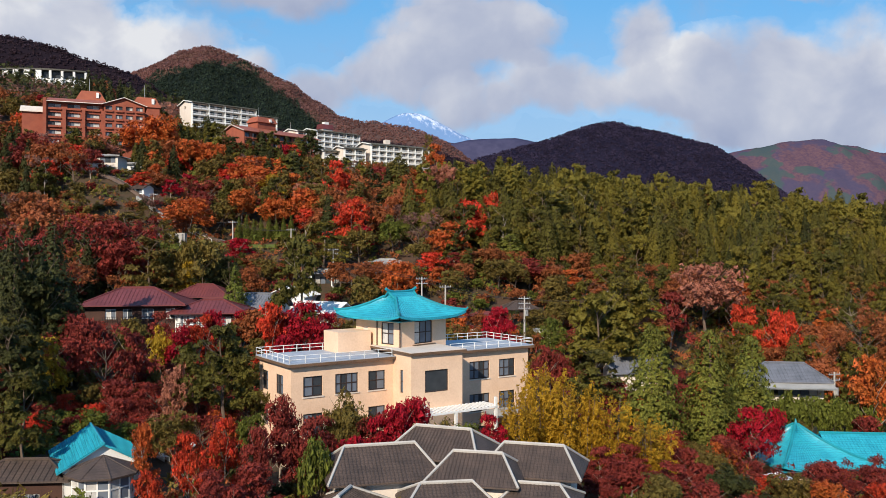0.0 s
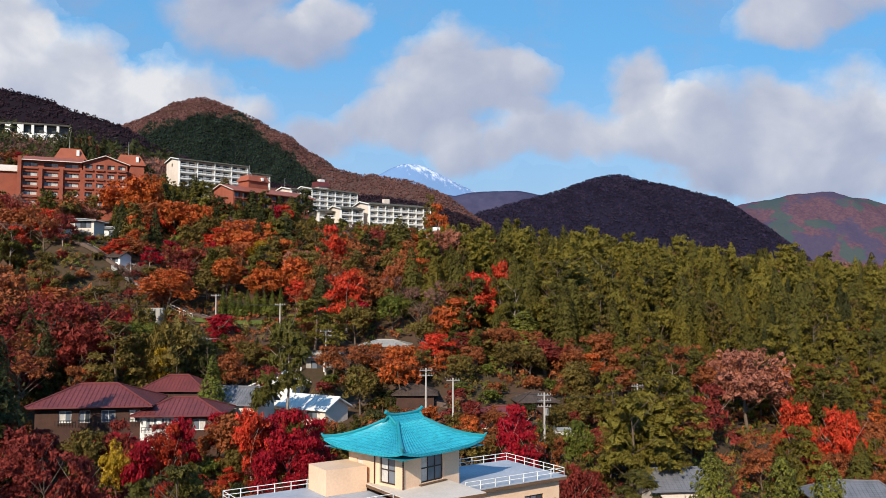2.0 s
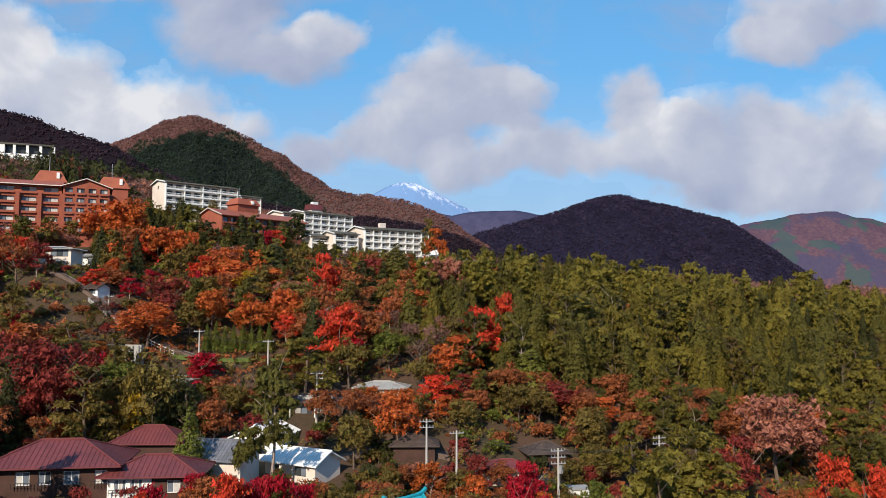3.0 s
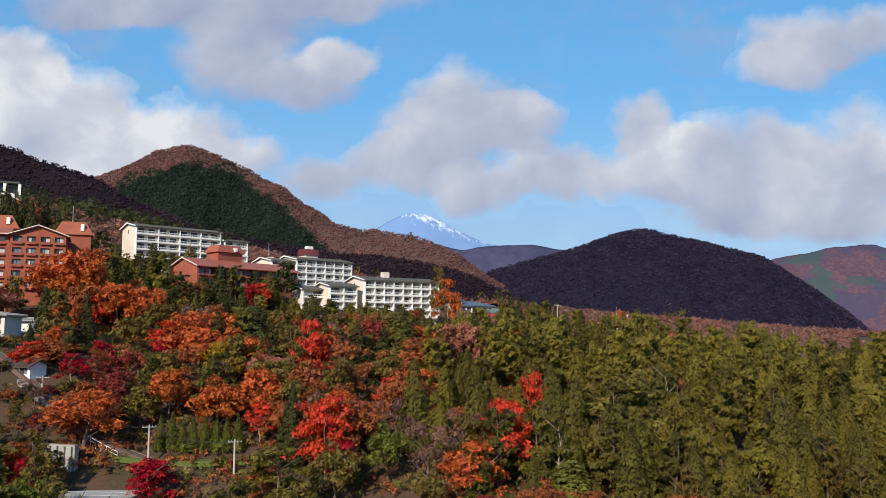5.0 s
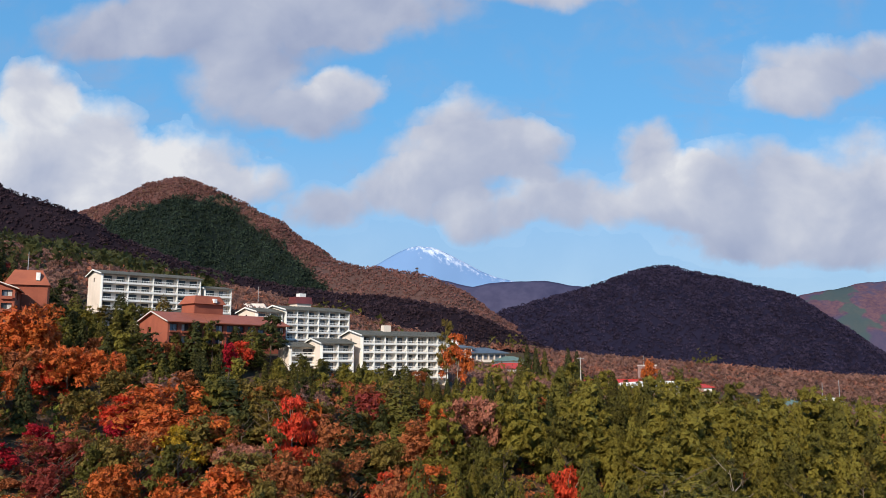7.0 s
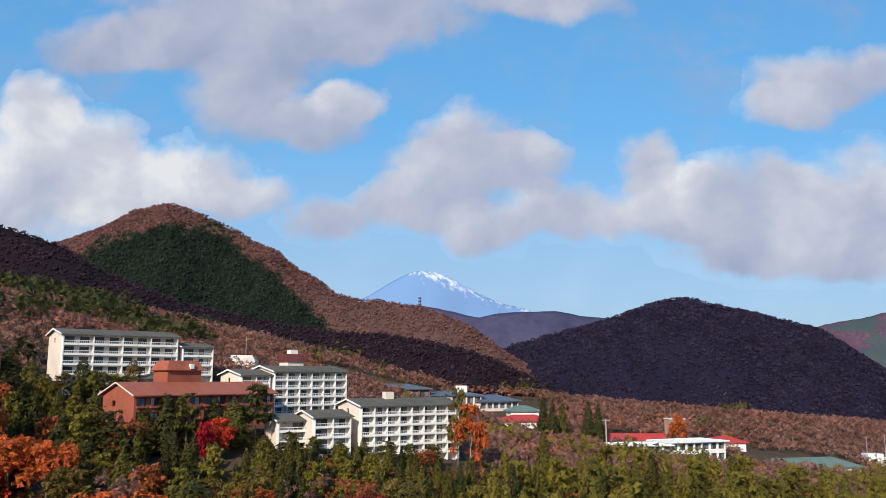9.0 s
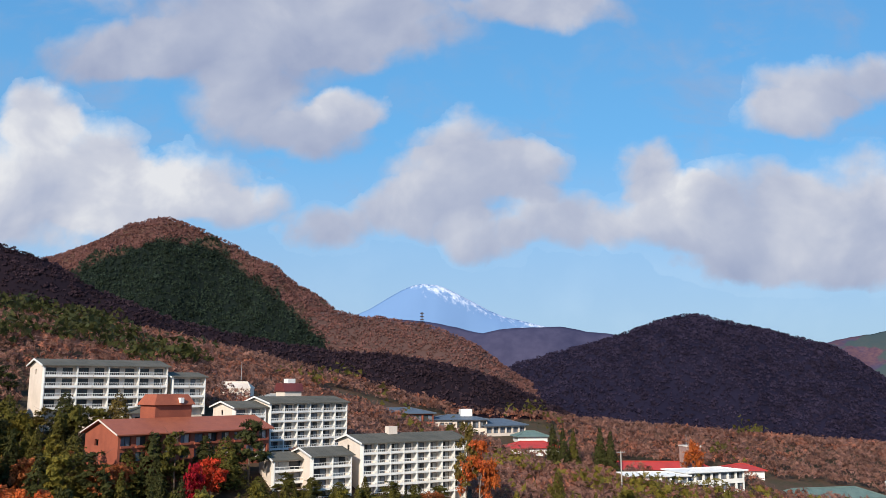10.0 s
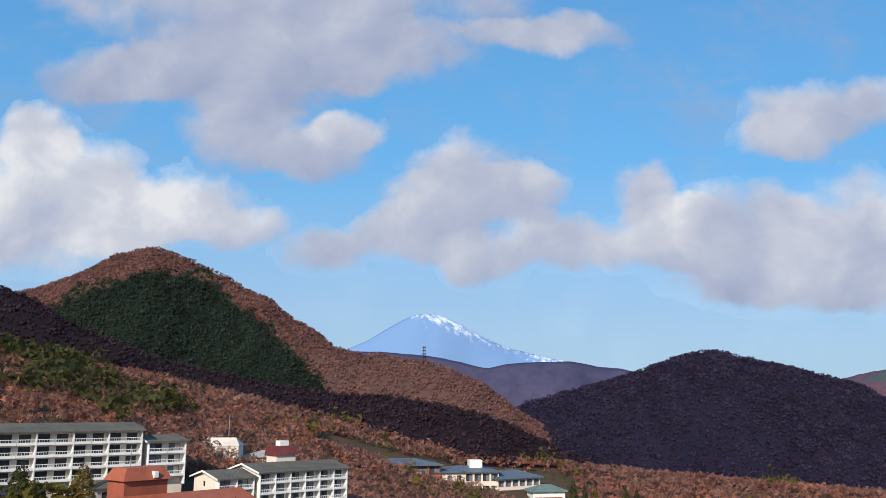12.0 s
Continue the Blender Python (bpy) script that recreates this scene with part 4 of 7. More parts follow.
# ---- the cream building with the turquoise pagoda roof ----
def cream_building():
    root = thing("institute_building", pose(-14.1, 80.6, 0.6, 0, 0, 33.0), "cream rendered three-storey building with a turquoise pagoda roof", "building")
    H, D = 12.0, 8.4
    wall = Geo()
    # left wing front, right wing front, bay, ends and back
    wl = [(1.3, 3.4), (4.8, 7.4), (8.6, 10.6)]
    wr = [(0.3, 2.4), (3.5, 6.3), (7.7, 10.0)]
    levels = [(1.6, 3.5), (5.2, 7.2), (8.9, 10.9)]
    left_holes = [(a, b, c, d) for a, b in wl for c, d in levels]
    right_holes = [(a, b, c, d) for a, b in wr for c, d in levels]
    pierced_wall(wall, (0, 0, 0), X, -Y, 11.6, -3, H, 0.3, left_holes)
    pierced_wall(wall, (18.0, 0, 0), X, -Y, 12.0, -3, H, 0.3, right_holes)
    end_holes = [(2.0, 3.9, 8.9, 10.9), (6.0, 7.6, 8.9, 10.9), (2.0, 3.9, 5.2, 7.2), (6.0, 7.6, 5.2, 7.2)]
    pierced_wall(wall, (0, D, 0), -Y, -X, D - 0.3, -3, H, 0.3, [(D - b, D - a, c, d) for a, b, c, d in end_holes])
    pierced_wall(wall, (30.0, 0.3, 0), Y, X, D - 0.3, -3, H, 0.3, [])
    pierced_wall(wall, (29.7, D, 0), -X, Y, 29.4, -3, H, 0.3, [])
    bay_front = [(1.7, 4.6, 8.7, 11.0), (2.6, 4.2, 2.6, 5.2)]
    pierced_wall(wall, (11.6, -3.6, 0), X, -Y, 6.4, -3, 12.7, 0.3, bay_front)
    pierced_wall(wall, (11.6, 0, 0), -Y, -X, 3.3, -3, 12.7, 0.3, [(1.3, 2.0, 8.6, 11.0)])
    pierced_wall(wall, (18.0, -3.3, 0), Y, X, 3.3, -3, 12.7, 0.3, [])
    part("wall", wall, CREAM, root)
    for a, b in wl:
        for c, d in levels:
            add_window(root, (0, 0, 0), X, -Y, a, b, c, d, 4 if b - a > 2.2 else 2, 2)
    for a, b in wr:
        for c, d in levels:
            add_window(root, (18.0, 0, 0), X, -Y, a, b, c, d, 4 if b - a > 2.4 else 3, 2)
    for a, b, c, d in end_holes:
        add_window(root, (0, D, 0), -Y, -X, D - b, D - a, c, d, 2, 2)
    add_window(root, (11.6, -3.6, 0), X, -Y, 1.7, 4.6, 8.7, 11.0, 1, 1, pane_mat=GLASS)
    add_window(root, (11.6, -3.6, 0), X, -Y, 2.6, 4.2, 2.6, 5.2, 2, 1)
    add_window(root, (11.6, 0, 0), -Y, -X, 1.3, 2.0, 8.6, 11.0, 1, 2)
    # sills
    for o, n0, runs in (((0, 0, 0), 0, wl), ((18.0, 0, 0), 0, wr)):
        for a, b in runs:
            for c, d in levels:
                g = Geo()
                obox(g, o, X, -Y, a - 0.1, b + 0.1, c - 0.12, c, -0.12, 0.1)
                part("sill", g, CREAM_PALE, root)
    # roof slabs with a dark edge
    for name, q in (("roof", (-0.5, -0.6, 11.6, D + 0.4)), ("roof", (18.0, -0.6, 30.5, D + 0.4))):
        g = Geo().box(q[0], q[1], H + 0.02, q[2] - 0.01, q[3], H + 0.28)
        part(name, g, FASCIA, root, "thin brown roof edge")
        g = Geo().box(q[0] + 0.05, q[1] + 0.05, H + 0.284, q[2] - 0.02, q[3] - 0.05, H + 0.36)
        part("roof_sheet", g, SLAB, root, "pale grey flat roof membrane")
    g = Geo().box(11.3, -4.0, 12.72, 18.3, D + 0.4, 12.95)
    part("bay_roof", g, FASCIA, root)
    g = Geo().box(11.35, -3.95, 12.954, 18.25, D + 0.35, 13.02)
    part("bay_roof_sheet", g, CREAM_PALE, root)
    z = H + 0.36
    for a, b in (((-0.3, -0.4, z), (11.2, -0.4, z)), ((-0.3, -0.4, z), (-0.3, D + 0.2, z)), ((-0.3, D + 0.2, z), (9.0, D + 0.2, z)),
                 ((18.6, -0.4, z), (30.3, -0.4, z)), ((30.3, -0.4, z), (30.3, D + 0.2, z)), ((19.8, D + 0.2, z), (30.3, D + 0.2, z))):
        railing(root, a, b, 0.75, 1.6, WHITE)
    # low block beside the tower
    part("stair_block", Geo().box(7.4, 4.6, H + 0.37, 11.4, 8.2, H + 2.6), CREAM, root)
    # tower
    tx0, tx1, ty0, ty1, tz0, tz1 = 11.9, 19.1, 1.4, 8.6, 12.4, 16.5
    t = Geo()
    holes = [(2.2, 5.0, 13.2, 15.7)]
    pierced_wall(t, (tx0, ty0, 0), X, -Y, 7.2, tz0, tz1, 0.25, holes)
    side = [(1.0, 3.0, 13.2, 15.6), (5.2, 6.1, 13.8, 15.0)]
    pierced_wall(t, (tx0, ty1, 0), -Y, -X, 6.95, tz0, tz1, 0.25, [(7.2 - b, 7.2 - a, c, d) for a, b, c, d in side])
    pierced_wall(t, (tx1, ty0 + 0.25, 0), Y, X, 6.95, tz0, tz1, 0.25, [])
    pierced_wall(t, (tx1 - 0.25, ty1, 0), -X, Y, 6.7, tz0, tz1, 0.25, [])
    mid = Vector(((tx0 + tx1) / 2, (ty0 + ty1) / 2, 0))
    skew = Matrix.Translation(mid) @ Matrix.Rotation(radians(13), 4, "Z")
    tower = part("tower", t, CREAM, root, at=skew @ Matrix.Translation(-mid))
    add_window(tower, (tx0, ty0, 0), X, -Y, 2.2, 5.0, 13.2, 15.7, 3, 2, curtain=True)
    add_window(tower, (tx0, ty1, 0), -Y, -X, 4.2, 6.2, 13.2, 15.6, 2, 2, curtain=True)
    add_window(tower, (tx0, ty1, 0), -Y, -X, 1.1, 2.0, 13.8, 15.0, 1, 1, CREAM_PALE, pane_mat=CREAM_PALE)
    for px, py in ((tx0 - 0.07, ty0 - 0.07), (tx0 - 0.07, ty0 + 3.6)):
        part("downpipe", Geo().tube((px, py, H + 0.5), (px, py, tz1), 0.07, 0.07, 6), DARK_WOOD, tower)
    g = Geo()
    obox(g, (tx0, ty0, 0), X, -Y, 1.9, 5.3, 13.06, 13.14, 0.0, 0.3)
    part("balcony_floor", g, FASCIA, tower)
    roof, ridges = curved_roof(5.25, 5.25, 16.15, 18.2, 1.7, 0.9, 0.5)
    r = part("pagoda_roof", roof, TURQUOISE, root, "swept turquoise glazed tile roof", skew)
    for q in ridges:
        part("hip_ridge", q, TURQ_RIDGE, r)
    # gablet and top ridge with upturned ends
    g = Geo()
    g.extrude_x([(-0.95, 18.0), (0.95, 18.0), (0.12, 18.75), (-0.12, 18.75)], -1.75, 1.75)
    part("gablet", g, TURQUOISE, r)
    g = Geo()
    pts = [(-2.35, 19.2), (-1.9, 18.92), (-1.2, 18.8), (0, 18.76), (1.2, 18.8), (1.9, 18.92), (2.35, 19.2)]
    g.pipe([(a, 0, b) for a, b in pts], 0.18)
    for s in (-1, 1):
        g.tube((s * 1.8, -1.0, 17.95), (s * 1.95, 0, 18.85), 0.14, 0.14, 6)
        g.tube((s * 1.8, 1.0, 17.95), (s * 1.95, 0, 18.85), 0.14, 0.14, 6)
    part("top_ridge", g, TURQ_RIDGE, r)
    # porch with white posts and a slatted canopy
    g = Geo()
    for i in range(21):
        x = 11.6 + 9.0 * i / 20
        g.box(x, -6.2, 7.05, x + 0.16, -3.65, 7.13)
    porch = part("porch_canopy", g, WHITE, root, "white slatted porch canopy")
    part("porch_beam", Geo().box(11.4, -6.3, 6.85, 20.8, -6.15, 7.05), WHITE, porch)
    part("porch_beam", Geo().box(11.4, -3.8, 6.85, 20.8, -3.65, 7.05), WHITE, porch)
    for x in (11.7, 15.4, 20.5):
        part("porch_post", Geo().box(x - 0.14, -6.3, -3, x + 0.14, -6.05, 8.0 if x > 20 or x < 13 else 6.85), WHITE, porch)
    # small lean-to over the ground floor of the right wing
    g = Geo().face((23.2, -2.4, 4.9), (29.8, -2.4, 4.9), (29.8, -0.01, 5.3), (23.2, -0.01, 5.3)).face((23.2, -2.4, 4.78), (29.8, -2.4, 4.78), (29.8, -0.01, 5.18), (23.2, -0.01, 5.18))
    part("lean_to_roof", g, CONCRETE, root)


cream_building()


def house(name, m, label, L, W, H, rise, roof_mat, wall_mat, gable=False, over=0.7, windows=(), win_frame=None, base=3.0, inset=None, group="", ribs=0.5, curtain=False, win_cols=2, cap=None):
    """A house with pierced front wall (along x at y = 0), roof, ridge and windows (wall, u0, u1, z0, z1)."""
    root = thing(name, m, label, "house" if "house" in name else "building", group)
    g = Geo()
    walls = {"f": ((0, 0, 0), X, -Y, L), "l": ((0, W, 0), -Y, -X, W - 0.2), "r": ((L, 0.2, 0), Y, X, W - 0.2), "b": ((L - 0.2, W, 0), -X, Y, L - 0.4)}
    for k, (o, u, n, ln) in walls.items():
        pierced_wall(g, o, u, n, ln, -base, H, 0.2, [w[1:] for w in windows if w[0] == k])
    if gable:
        for x0, x1 in ((0.0, 0.2), (L - 0.2, L)):
            g.extrude_x([(0, H), (W, H), (W / 2, H + rise * (W / (W + 2 * over)) - 0.12)], x0, x1)
    part("wall", g, wall_mat, root)
    roof = hip_roof(L, W, H - (rise * over / (W / 2 + over) if gable else 0.0) + 0.1, rise, over, inset, ribs, gable)
    put_roof("roof", roof, roof_mat, root, cap_mat=cap)
    for w in windows:
        o, u, n, _ = walls[w[0]]
        add_window(root, o, u, n, *w[1:], win_cols, 1, win_frame or FRAME_DARK, bar=0.06, deep=0.1, curtain=curtain)
    return root


# ---- houses in the gardens ----
def turquoise_gable_house():
    root = house("garden_house", pose(-25.7, 71.9, 2.5, 0, 0, 119), "white house with a turquoise tiled gable roof", 8.0, 6.2, 3.2, 2.1, TURQUOISE, WHITE, gable=True, over=0.5,
                 windows=[("f", 2.0, 4.4, 0.8, 2.4)], win_frame=WHITE, ribs=0.38)
    # glazed octagonal sun room with a brown hipped roof
    sun_room = thing("sun_room", pose(-27.6, 68.6, 3.0, 0, 0, 10), "white octagonal glazed sun room with a brown roof", "sun room")
    n, r = 8, 2.5
    ring = [(r * math.cos(2 * math.pi * (i + 0.5) / n), r * math.sin(2 * math.pi * (i + 0.5) / n)) for i in range(n)]
    part("plinth", Geo().prism(ring, -2.5, 0.6), WHITE, sun_room)
    for i in range(n):
        a, b = Vector((*ring[i], 0)), Vector((*ring[(i + 1) % n], 0))
        u = (b - a).normalized()
        nn = Vector((u.y, -u.x, 0))
        add_window(sun_room, a, u, nn, 0.0, (b - a).length, 0.6, 2.7, 2, 2, WHITE, bar=0.12, deep=0.05, curtain=True)
    g = Geo()
    top = (0, 0, 4.0)
    big = [(x * 1.22, y * 1.22, 2.72) for x, y in ring]
    for i in range(n):
        g.face(big[i], big[(i + 1) % n], top)
        g.face(big[(i + 1) % n], big[i], (big[i][0], big[i][1], 2.58), (big[(i + 1) % n][0], big[(i + 1) % n][1], 2.58))
        g.tube(big[i], top, 0.07, 0.05, 5)
    g.prism([(p[0], p[1]) for p in big], 2.56, 2.6)
    part("roof", g, DARK_TILE, sun_room)
    # low veranda wing
    wing = house("veranda_wing", pose(-38.6, 68.4, 2.2, 0, 0, 4), "low timber veranda wing with a dark tiled roof", 7.6, 4.0, 2.6, 1.2, DARK_TILE, DARK_WOOD, over=0.6, windows=[("f", 2.2, 5.6, 0.4, 1.5)], win_frame=WHITE, win_cols=8)


turquoise_gable_house()


def dark_roof_cluster():
    specs = [(-7.4, 63.0, 3.3, 14, 7.4, 5.2, 2.8, 2.1), (-3.2, 68.2, 4.3, -22, 6.6, 4.6, 2.8, 1.9), (0.2, 64.0, 3.3, -14, 5.6, 4.4, 2.7, 1.8), (4.4, 66.4, 3.2, -16, 6.6, 4.6, 2.8, 1.9),
             (-1.6, 60.0, 2.5, 8, 5.6, 3.8, 2.4, 1.4), (5.2, 61.4, 2.4, -14, 4.8, 3.6, 2.4, 1.3), (-5.6, 58.4, 2.3, 76, 4.4, 3.4, 2.4, 1.3)]
    for x, y, z, turn, L, W, H, rise in specs:
        house("garden_house", pose(x, y, z, 0, 0, turn), "old timber house under dark brown tiles", L, W, H, rise, DARK_TILE, CREAM_PALE, over=0.9, inset=1.7, group="dark-roofed houses below the institute", ribs=0.3, cap=POLE_GREY, base=4.5)


dark_roof_cluster()


def turquoise_hip_house():
    root = thing("garden_house", pose(41.8, 94.5, -2.7, 0, 0, 8), "cream house with a swept turquoise tiled roof", "house")
    part("wall", Geo().box(-3.6, -4.2, -2, 12.0, 4.2, 3.2), CREAM, root)
    roof, ridges = curved_roof(5.2, 6.2, 3.1, 6.6, 0.15, 0.15, 0.5, ribs=0.4)
    r = part("roof", roof, TURQUOISE, root, "swept turquoise tiled pavilion roof")
    for q in ridges:
        part("hip_ridge", q, TURQ_RIDGE, r)
    part("finial", Geo().tube((0, 0, 6.5), (0, 0, 7.3), 0.28, 0.05, 8), TURQ_RIDGE, r)
    g = hip_roof(13.5, 8.6, 2.6, 2.9, 0.9, gable=True, ribs=0.4)
    at = pose(3.0, -4.2, 0, 0, 0, -14)
    put_roof("wing_roof", g, TURQUOISE, root, "turquoise tiled wing roof", at, TURQ_RIDGE)
    part("wing_wall", Geo().box(0.4, 0.4, -2, 12.8, 8.2, 2.5), CREAM, root, at=at)


turquoise_hip_house()

grey_house = house("village_house", pose(44.6, 112.5, 3.8, 0, 0, -8), "grey-tiled house with pale walls beside a hedge", 8.6, 7.0, 2.3, 2.0, GREY_TILE, CREAM_PALE, over=1.0, inset=2.6, windows=[("f", 1.0, 3.4, 0.4, 1.9), ("f", 4.4, 7.8, 0.4, 1.9)], curtain=True, win_cols=3, base=7.0)
lean = Geo()
lean.face((-0.8, -2.4, 1.7), (9.6, -2.4, 1.7), (9.6, 0.1, 2.5), (-0.8, 0.1, 2.5)).face((-0.8, -2.4, 1.58), (9.6, -2.4, 1.58), (9.6, 0.1, 2.38), (-0.8, 0.1, 2.38))
part("lean_to_roof", lean, CONCRETE, grey_house)
house("village_house", pose(26.5, 120, 3.6, 0, 0, 5), "small grey-tiled house half hidden by cedars", 7, 6, 2.8, 2.0, GREY_TILE, CREAM_PALE, gable=True)


def red_roof_inn():
    root = thing("village_inn", pose(-54.0, 127.0, 11.8, 0, 0, 8), "dark timber inn with long dark-red metal roofs", "inn")
    wins = [(3.0, 4.6), (5.6, 7.0), (8.4, 10.2), (12.0, 13.4)]
    w = Geo()
    pierced_wall(w, (0, 0, 0), X, -Y, 14.0, -3.5, 3.9, 0.25, [(a, b, 1.6, 3.2) for a, b in wins])
    pierced_wall(w, (0, 9, 0), -Y, -X, 8.75, -3.5, 3.9, 0.25, [])
    pierced_wall(w, (14, 0.25, 0), Y, X, 8.75, -3.5, 3.9, 0.25, [])
    part("wall", w, DARK_WOOD, root)
    for a, b in wins:
        add_window(root, (0, 0, 0), X, -Y, a, b, 1.6, 3.2, 2, 1, WHITE, bar=0.08, curtain=True)
        railing(root, (a - 0.3, -0.5, 1.3), (b + 0.3, -0.5, 1.3), 0.7, 0.4, FRAME_DARK)
    g = hip_roof(14.0, 9.0, 3.8, 2.5, 1.2, ribs=0.6)
    put_roof("roof", g, RED_METAL, root, "long dark-red metal hipped roof")
    wing = thing("village_inn", pose(-40.6, 128.6, 11.0, 0, 0, 4), "white-fronted inn wing with a dark-red metal roof", "inn")
    w = Geo()
    wins = [(0.8, 2.2), (2.7, 4.1)]
    pierced_wall(w, (0, 0, 0), X, -Y, 5.2, -3.5, 3.4, 0.25, [(a, b, 1.2, 2.9) for a, b in wins])
    part("wall", w, WHITE, wing)
    for a, b in wins:
        add_window(wing, (0, 0, 0), X, -Y, a, b, 1.2, 2.9, 3, 1, WHITE, bar=0.1, curtain=True)
    railing(wing, (0.3, -0.5, 1.0), (4.9, -0.5, 1.0), 0.7, 0.5, FRAME_DARK)
    w = Geo()
    pierced_wall(w, (5.2, 0, 0), X, -Y, 5.0, -3.5, 3.4, 0.25, [(1.8, 3.4, 1.2, 2.7)])
    pierced_wall(w, (10.2, 0.25, 0), Y, X, 6.75, -3.5, 3.4, 0.25, [])
    part("side_wall", w, DARK_WOOD, wing)
    add_window(wing, (5.2, 0, 0), X, -Y, 1.8, 3.4, 1.2, 2.7, 2, 1, WHITE, bar=0.08, curtain=True)
    g = hip_roof(10.2, 7.0, 3.3, 1.9, 1.1, ribs=0.6)
    put_roof("roof", g, RED_METAL, wing, "dark-red metal roof")
    house("village_house", pose(-45.0, 142, 13.0, 0, 0, 0), "house with a dark-red metal roof behind the inn", 9, 6, 3.0, 2.0, RED_METAL, DARK_WOOD)
    house("village_house", pose(-34.0, 139, 12.0, 0, 0, -12), "grey-roofed house with pale walls behind the inn", 7.5, 6, 2.8, 2.2, GREY_TILE, CREAM_PALE, gable=True)


red_roof_inn()


def white_sheds():
    """Two sheds under white sheet roofs: one with its gable to the valley, a longer one set askew before it."""
    house("warehouse", pose(-23.6, 148.6, gz(-26, 150) + 0.4, 0, 0, 82), "white-roofed shed with a white gable front", 8.5, 7.2, 2.6, 1.9, WHITE, WHITE, gable=True, over=0.5, windows=[("l", 2.4, 4.6, 0.2, 2.0)], ribs=0.7, cap=WHITE)
    house("warehouse", pose(-24.8, 144.6, gz(-21, 143) + 0.2, 0, 0, -32), "long shed with a white sheet roof below the lane", 9.0, 5.4, 2.2, 1.6, WHITE, CREAM_PALE, gable=True, over=0.6, windows=[("f", 1.0, 2.6, 0.4, 1.6), ("f", 5.4, 7.4, 0.4, 1.6)], ribs=0.7, cap=WHITE)


white_sheds()


def flat_carport(x, y, z, turn, L, W, label):
    root = thing("village_house", pose(x, y, z, 0, 0, turn), label, "house")
    part("wall", Geo().box(0.6, 1.5, -3, L - 0.6, W, 2.6), CONCRETE, root)
    part("roof", Geo().box(-0.3, -0.3, 2.62, L + 0.3, W + 0.3, 2.9), GREY_TILE, root)
    part("upper_roof", Geo().box(1.0, 1.8, 2.9, L - 1.4, W - 0.5, 3.6), CONCRETE, root)
    for px in (0.0, L * 0.5, L - 0.2):
        part("post", Geo().box(px, 0, -3, px + 0.2, 0.2, 2.62), WHITE, root)
    add_window(root, (0.6, 1.5, 0), X, -Y, 1.0, 3.2, 0.5, 2.0, 2, 1, FRAME_DARK, deep=-0.1)


flat_carport(-24.5, 162, gz(-20, 162) - 0.3, -4, 8.2, 6, "flat-roofed grey house with a carport")
house("village_house", pose(-14.0, 166, gz(-10, 166) - 0.2, 0, 0, -4), "low house with a pale flat-pitched roof", 8, 5, 2.2, 0.9, CONCRETE, CREAM_PALE)
g_root = thing("garage", pose(-53.6, 173, gz(-49, 173) - 0.8, 0, 0, -6), "dark open garage under a pale roof deck", "garage")
part("wall", Geo().box(0, 3.5, -3, 9.6, 6, 3.6).box(0, 0, -3, 0.5, 3.5, 3.6).box(9.1, 0, -3, 9.6, 3.5, 3.6), CONCRETE, g_root)
part("roof", Geo().box(-0.4, -0.6, 3.6, 10, 6.2, 3.95), CONCRETE, g_root)
# dark sheet that stands in for the shade inside the open garage
part("door", Geo().box(0.6, 2.2, -1, 9.0, 2.3, 3.58), DARK_WOOD, g_root)
railing(g_root, (-0.3, -0.5, 3.95), (9.9, -0.5, 3.95), 0.9, 1.0, STEEL)
house("village_house", pose(6, 143, gz(9, 143) - 0.1, 0, 0, 4), "low house with a faded red roof", 6.5, 4.4, 2.2, 1.1, RED_METAL, CREAM_PALE)
house("village_house", pose(-7, 148, gz(-4, 148) - 0.1, 0, 0, 0), "low dark-roofed house behind the pagoda", 6, 4.4, 2.4, 1.3, DARK_TILE, DARK_WOOD)
house("village_house", pose(13, 149, gz(16, 149) - 0.1, 0, 0, 8), "low dark-roofed house among shrubs", 5.6, 4.2, 2.2, 1.3, DARK_TILE, DARK_WOOD)
shed = thing("shed", pose(17.0, 136.5, 8.6, 0, 0, 10), "small white shed beside a utility pole", "shed")
part("body", Geo().box(0, 0, -2, 2.4, 2.2, 2.2), WHITE, shed)
part("roof", Geo().box(-0.2, -0.2, 2.2, 2.6, 2.4, 2.34), CONCRETE, shed)
hut = house("hut", pose(-71.5, 195.5, gz(-70, 195) + 0.3, 0, 0, -24), "small white station hut with a dark gabled roof by the track", 3.0, 3.2, 1.9, 1.1, DARK_TILE, WHITE, gable=True, windows=[("f", 0.6, 2.4, 0.5, 1.5)])
house("village_house", pose(-88.0, 205, gz(-84, 205) - 0.8, 0, 0, 0), "pale two-storey block with balconies by the track", 9, 6, 4.6, 0.6, CONCRETE, CREAM_PALE, windows=[("f", 4.6, 8.4, 0.4, 2.0), ("f", 4.6, 8.4, 3.0, 4.6)], win_cols=3)
house("village_house", pose(-84.0, 216, gz(-82, 216) - 0.4, 0, 0, 6), "white house with a flat roof above the lane", 8, 5, 2.6, 0.5, CONCRETE, WHITE, windows=[("f", 4, 6, 0.8, 2.0)])


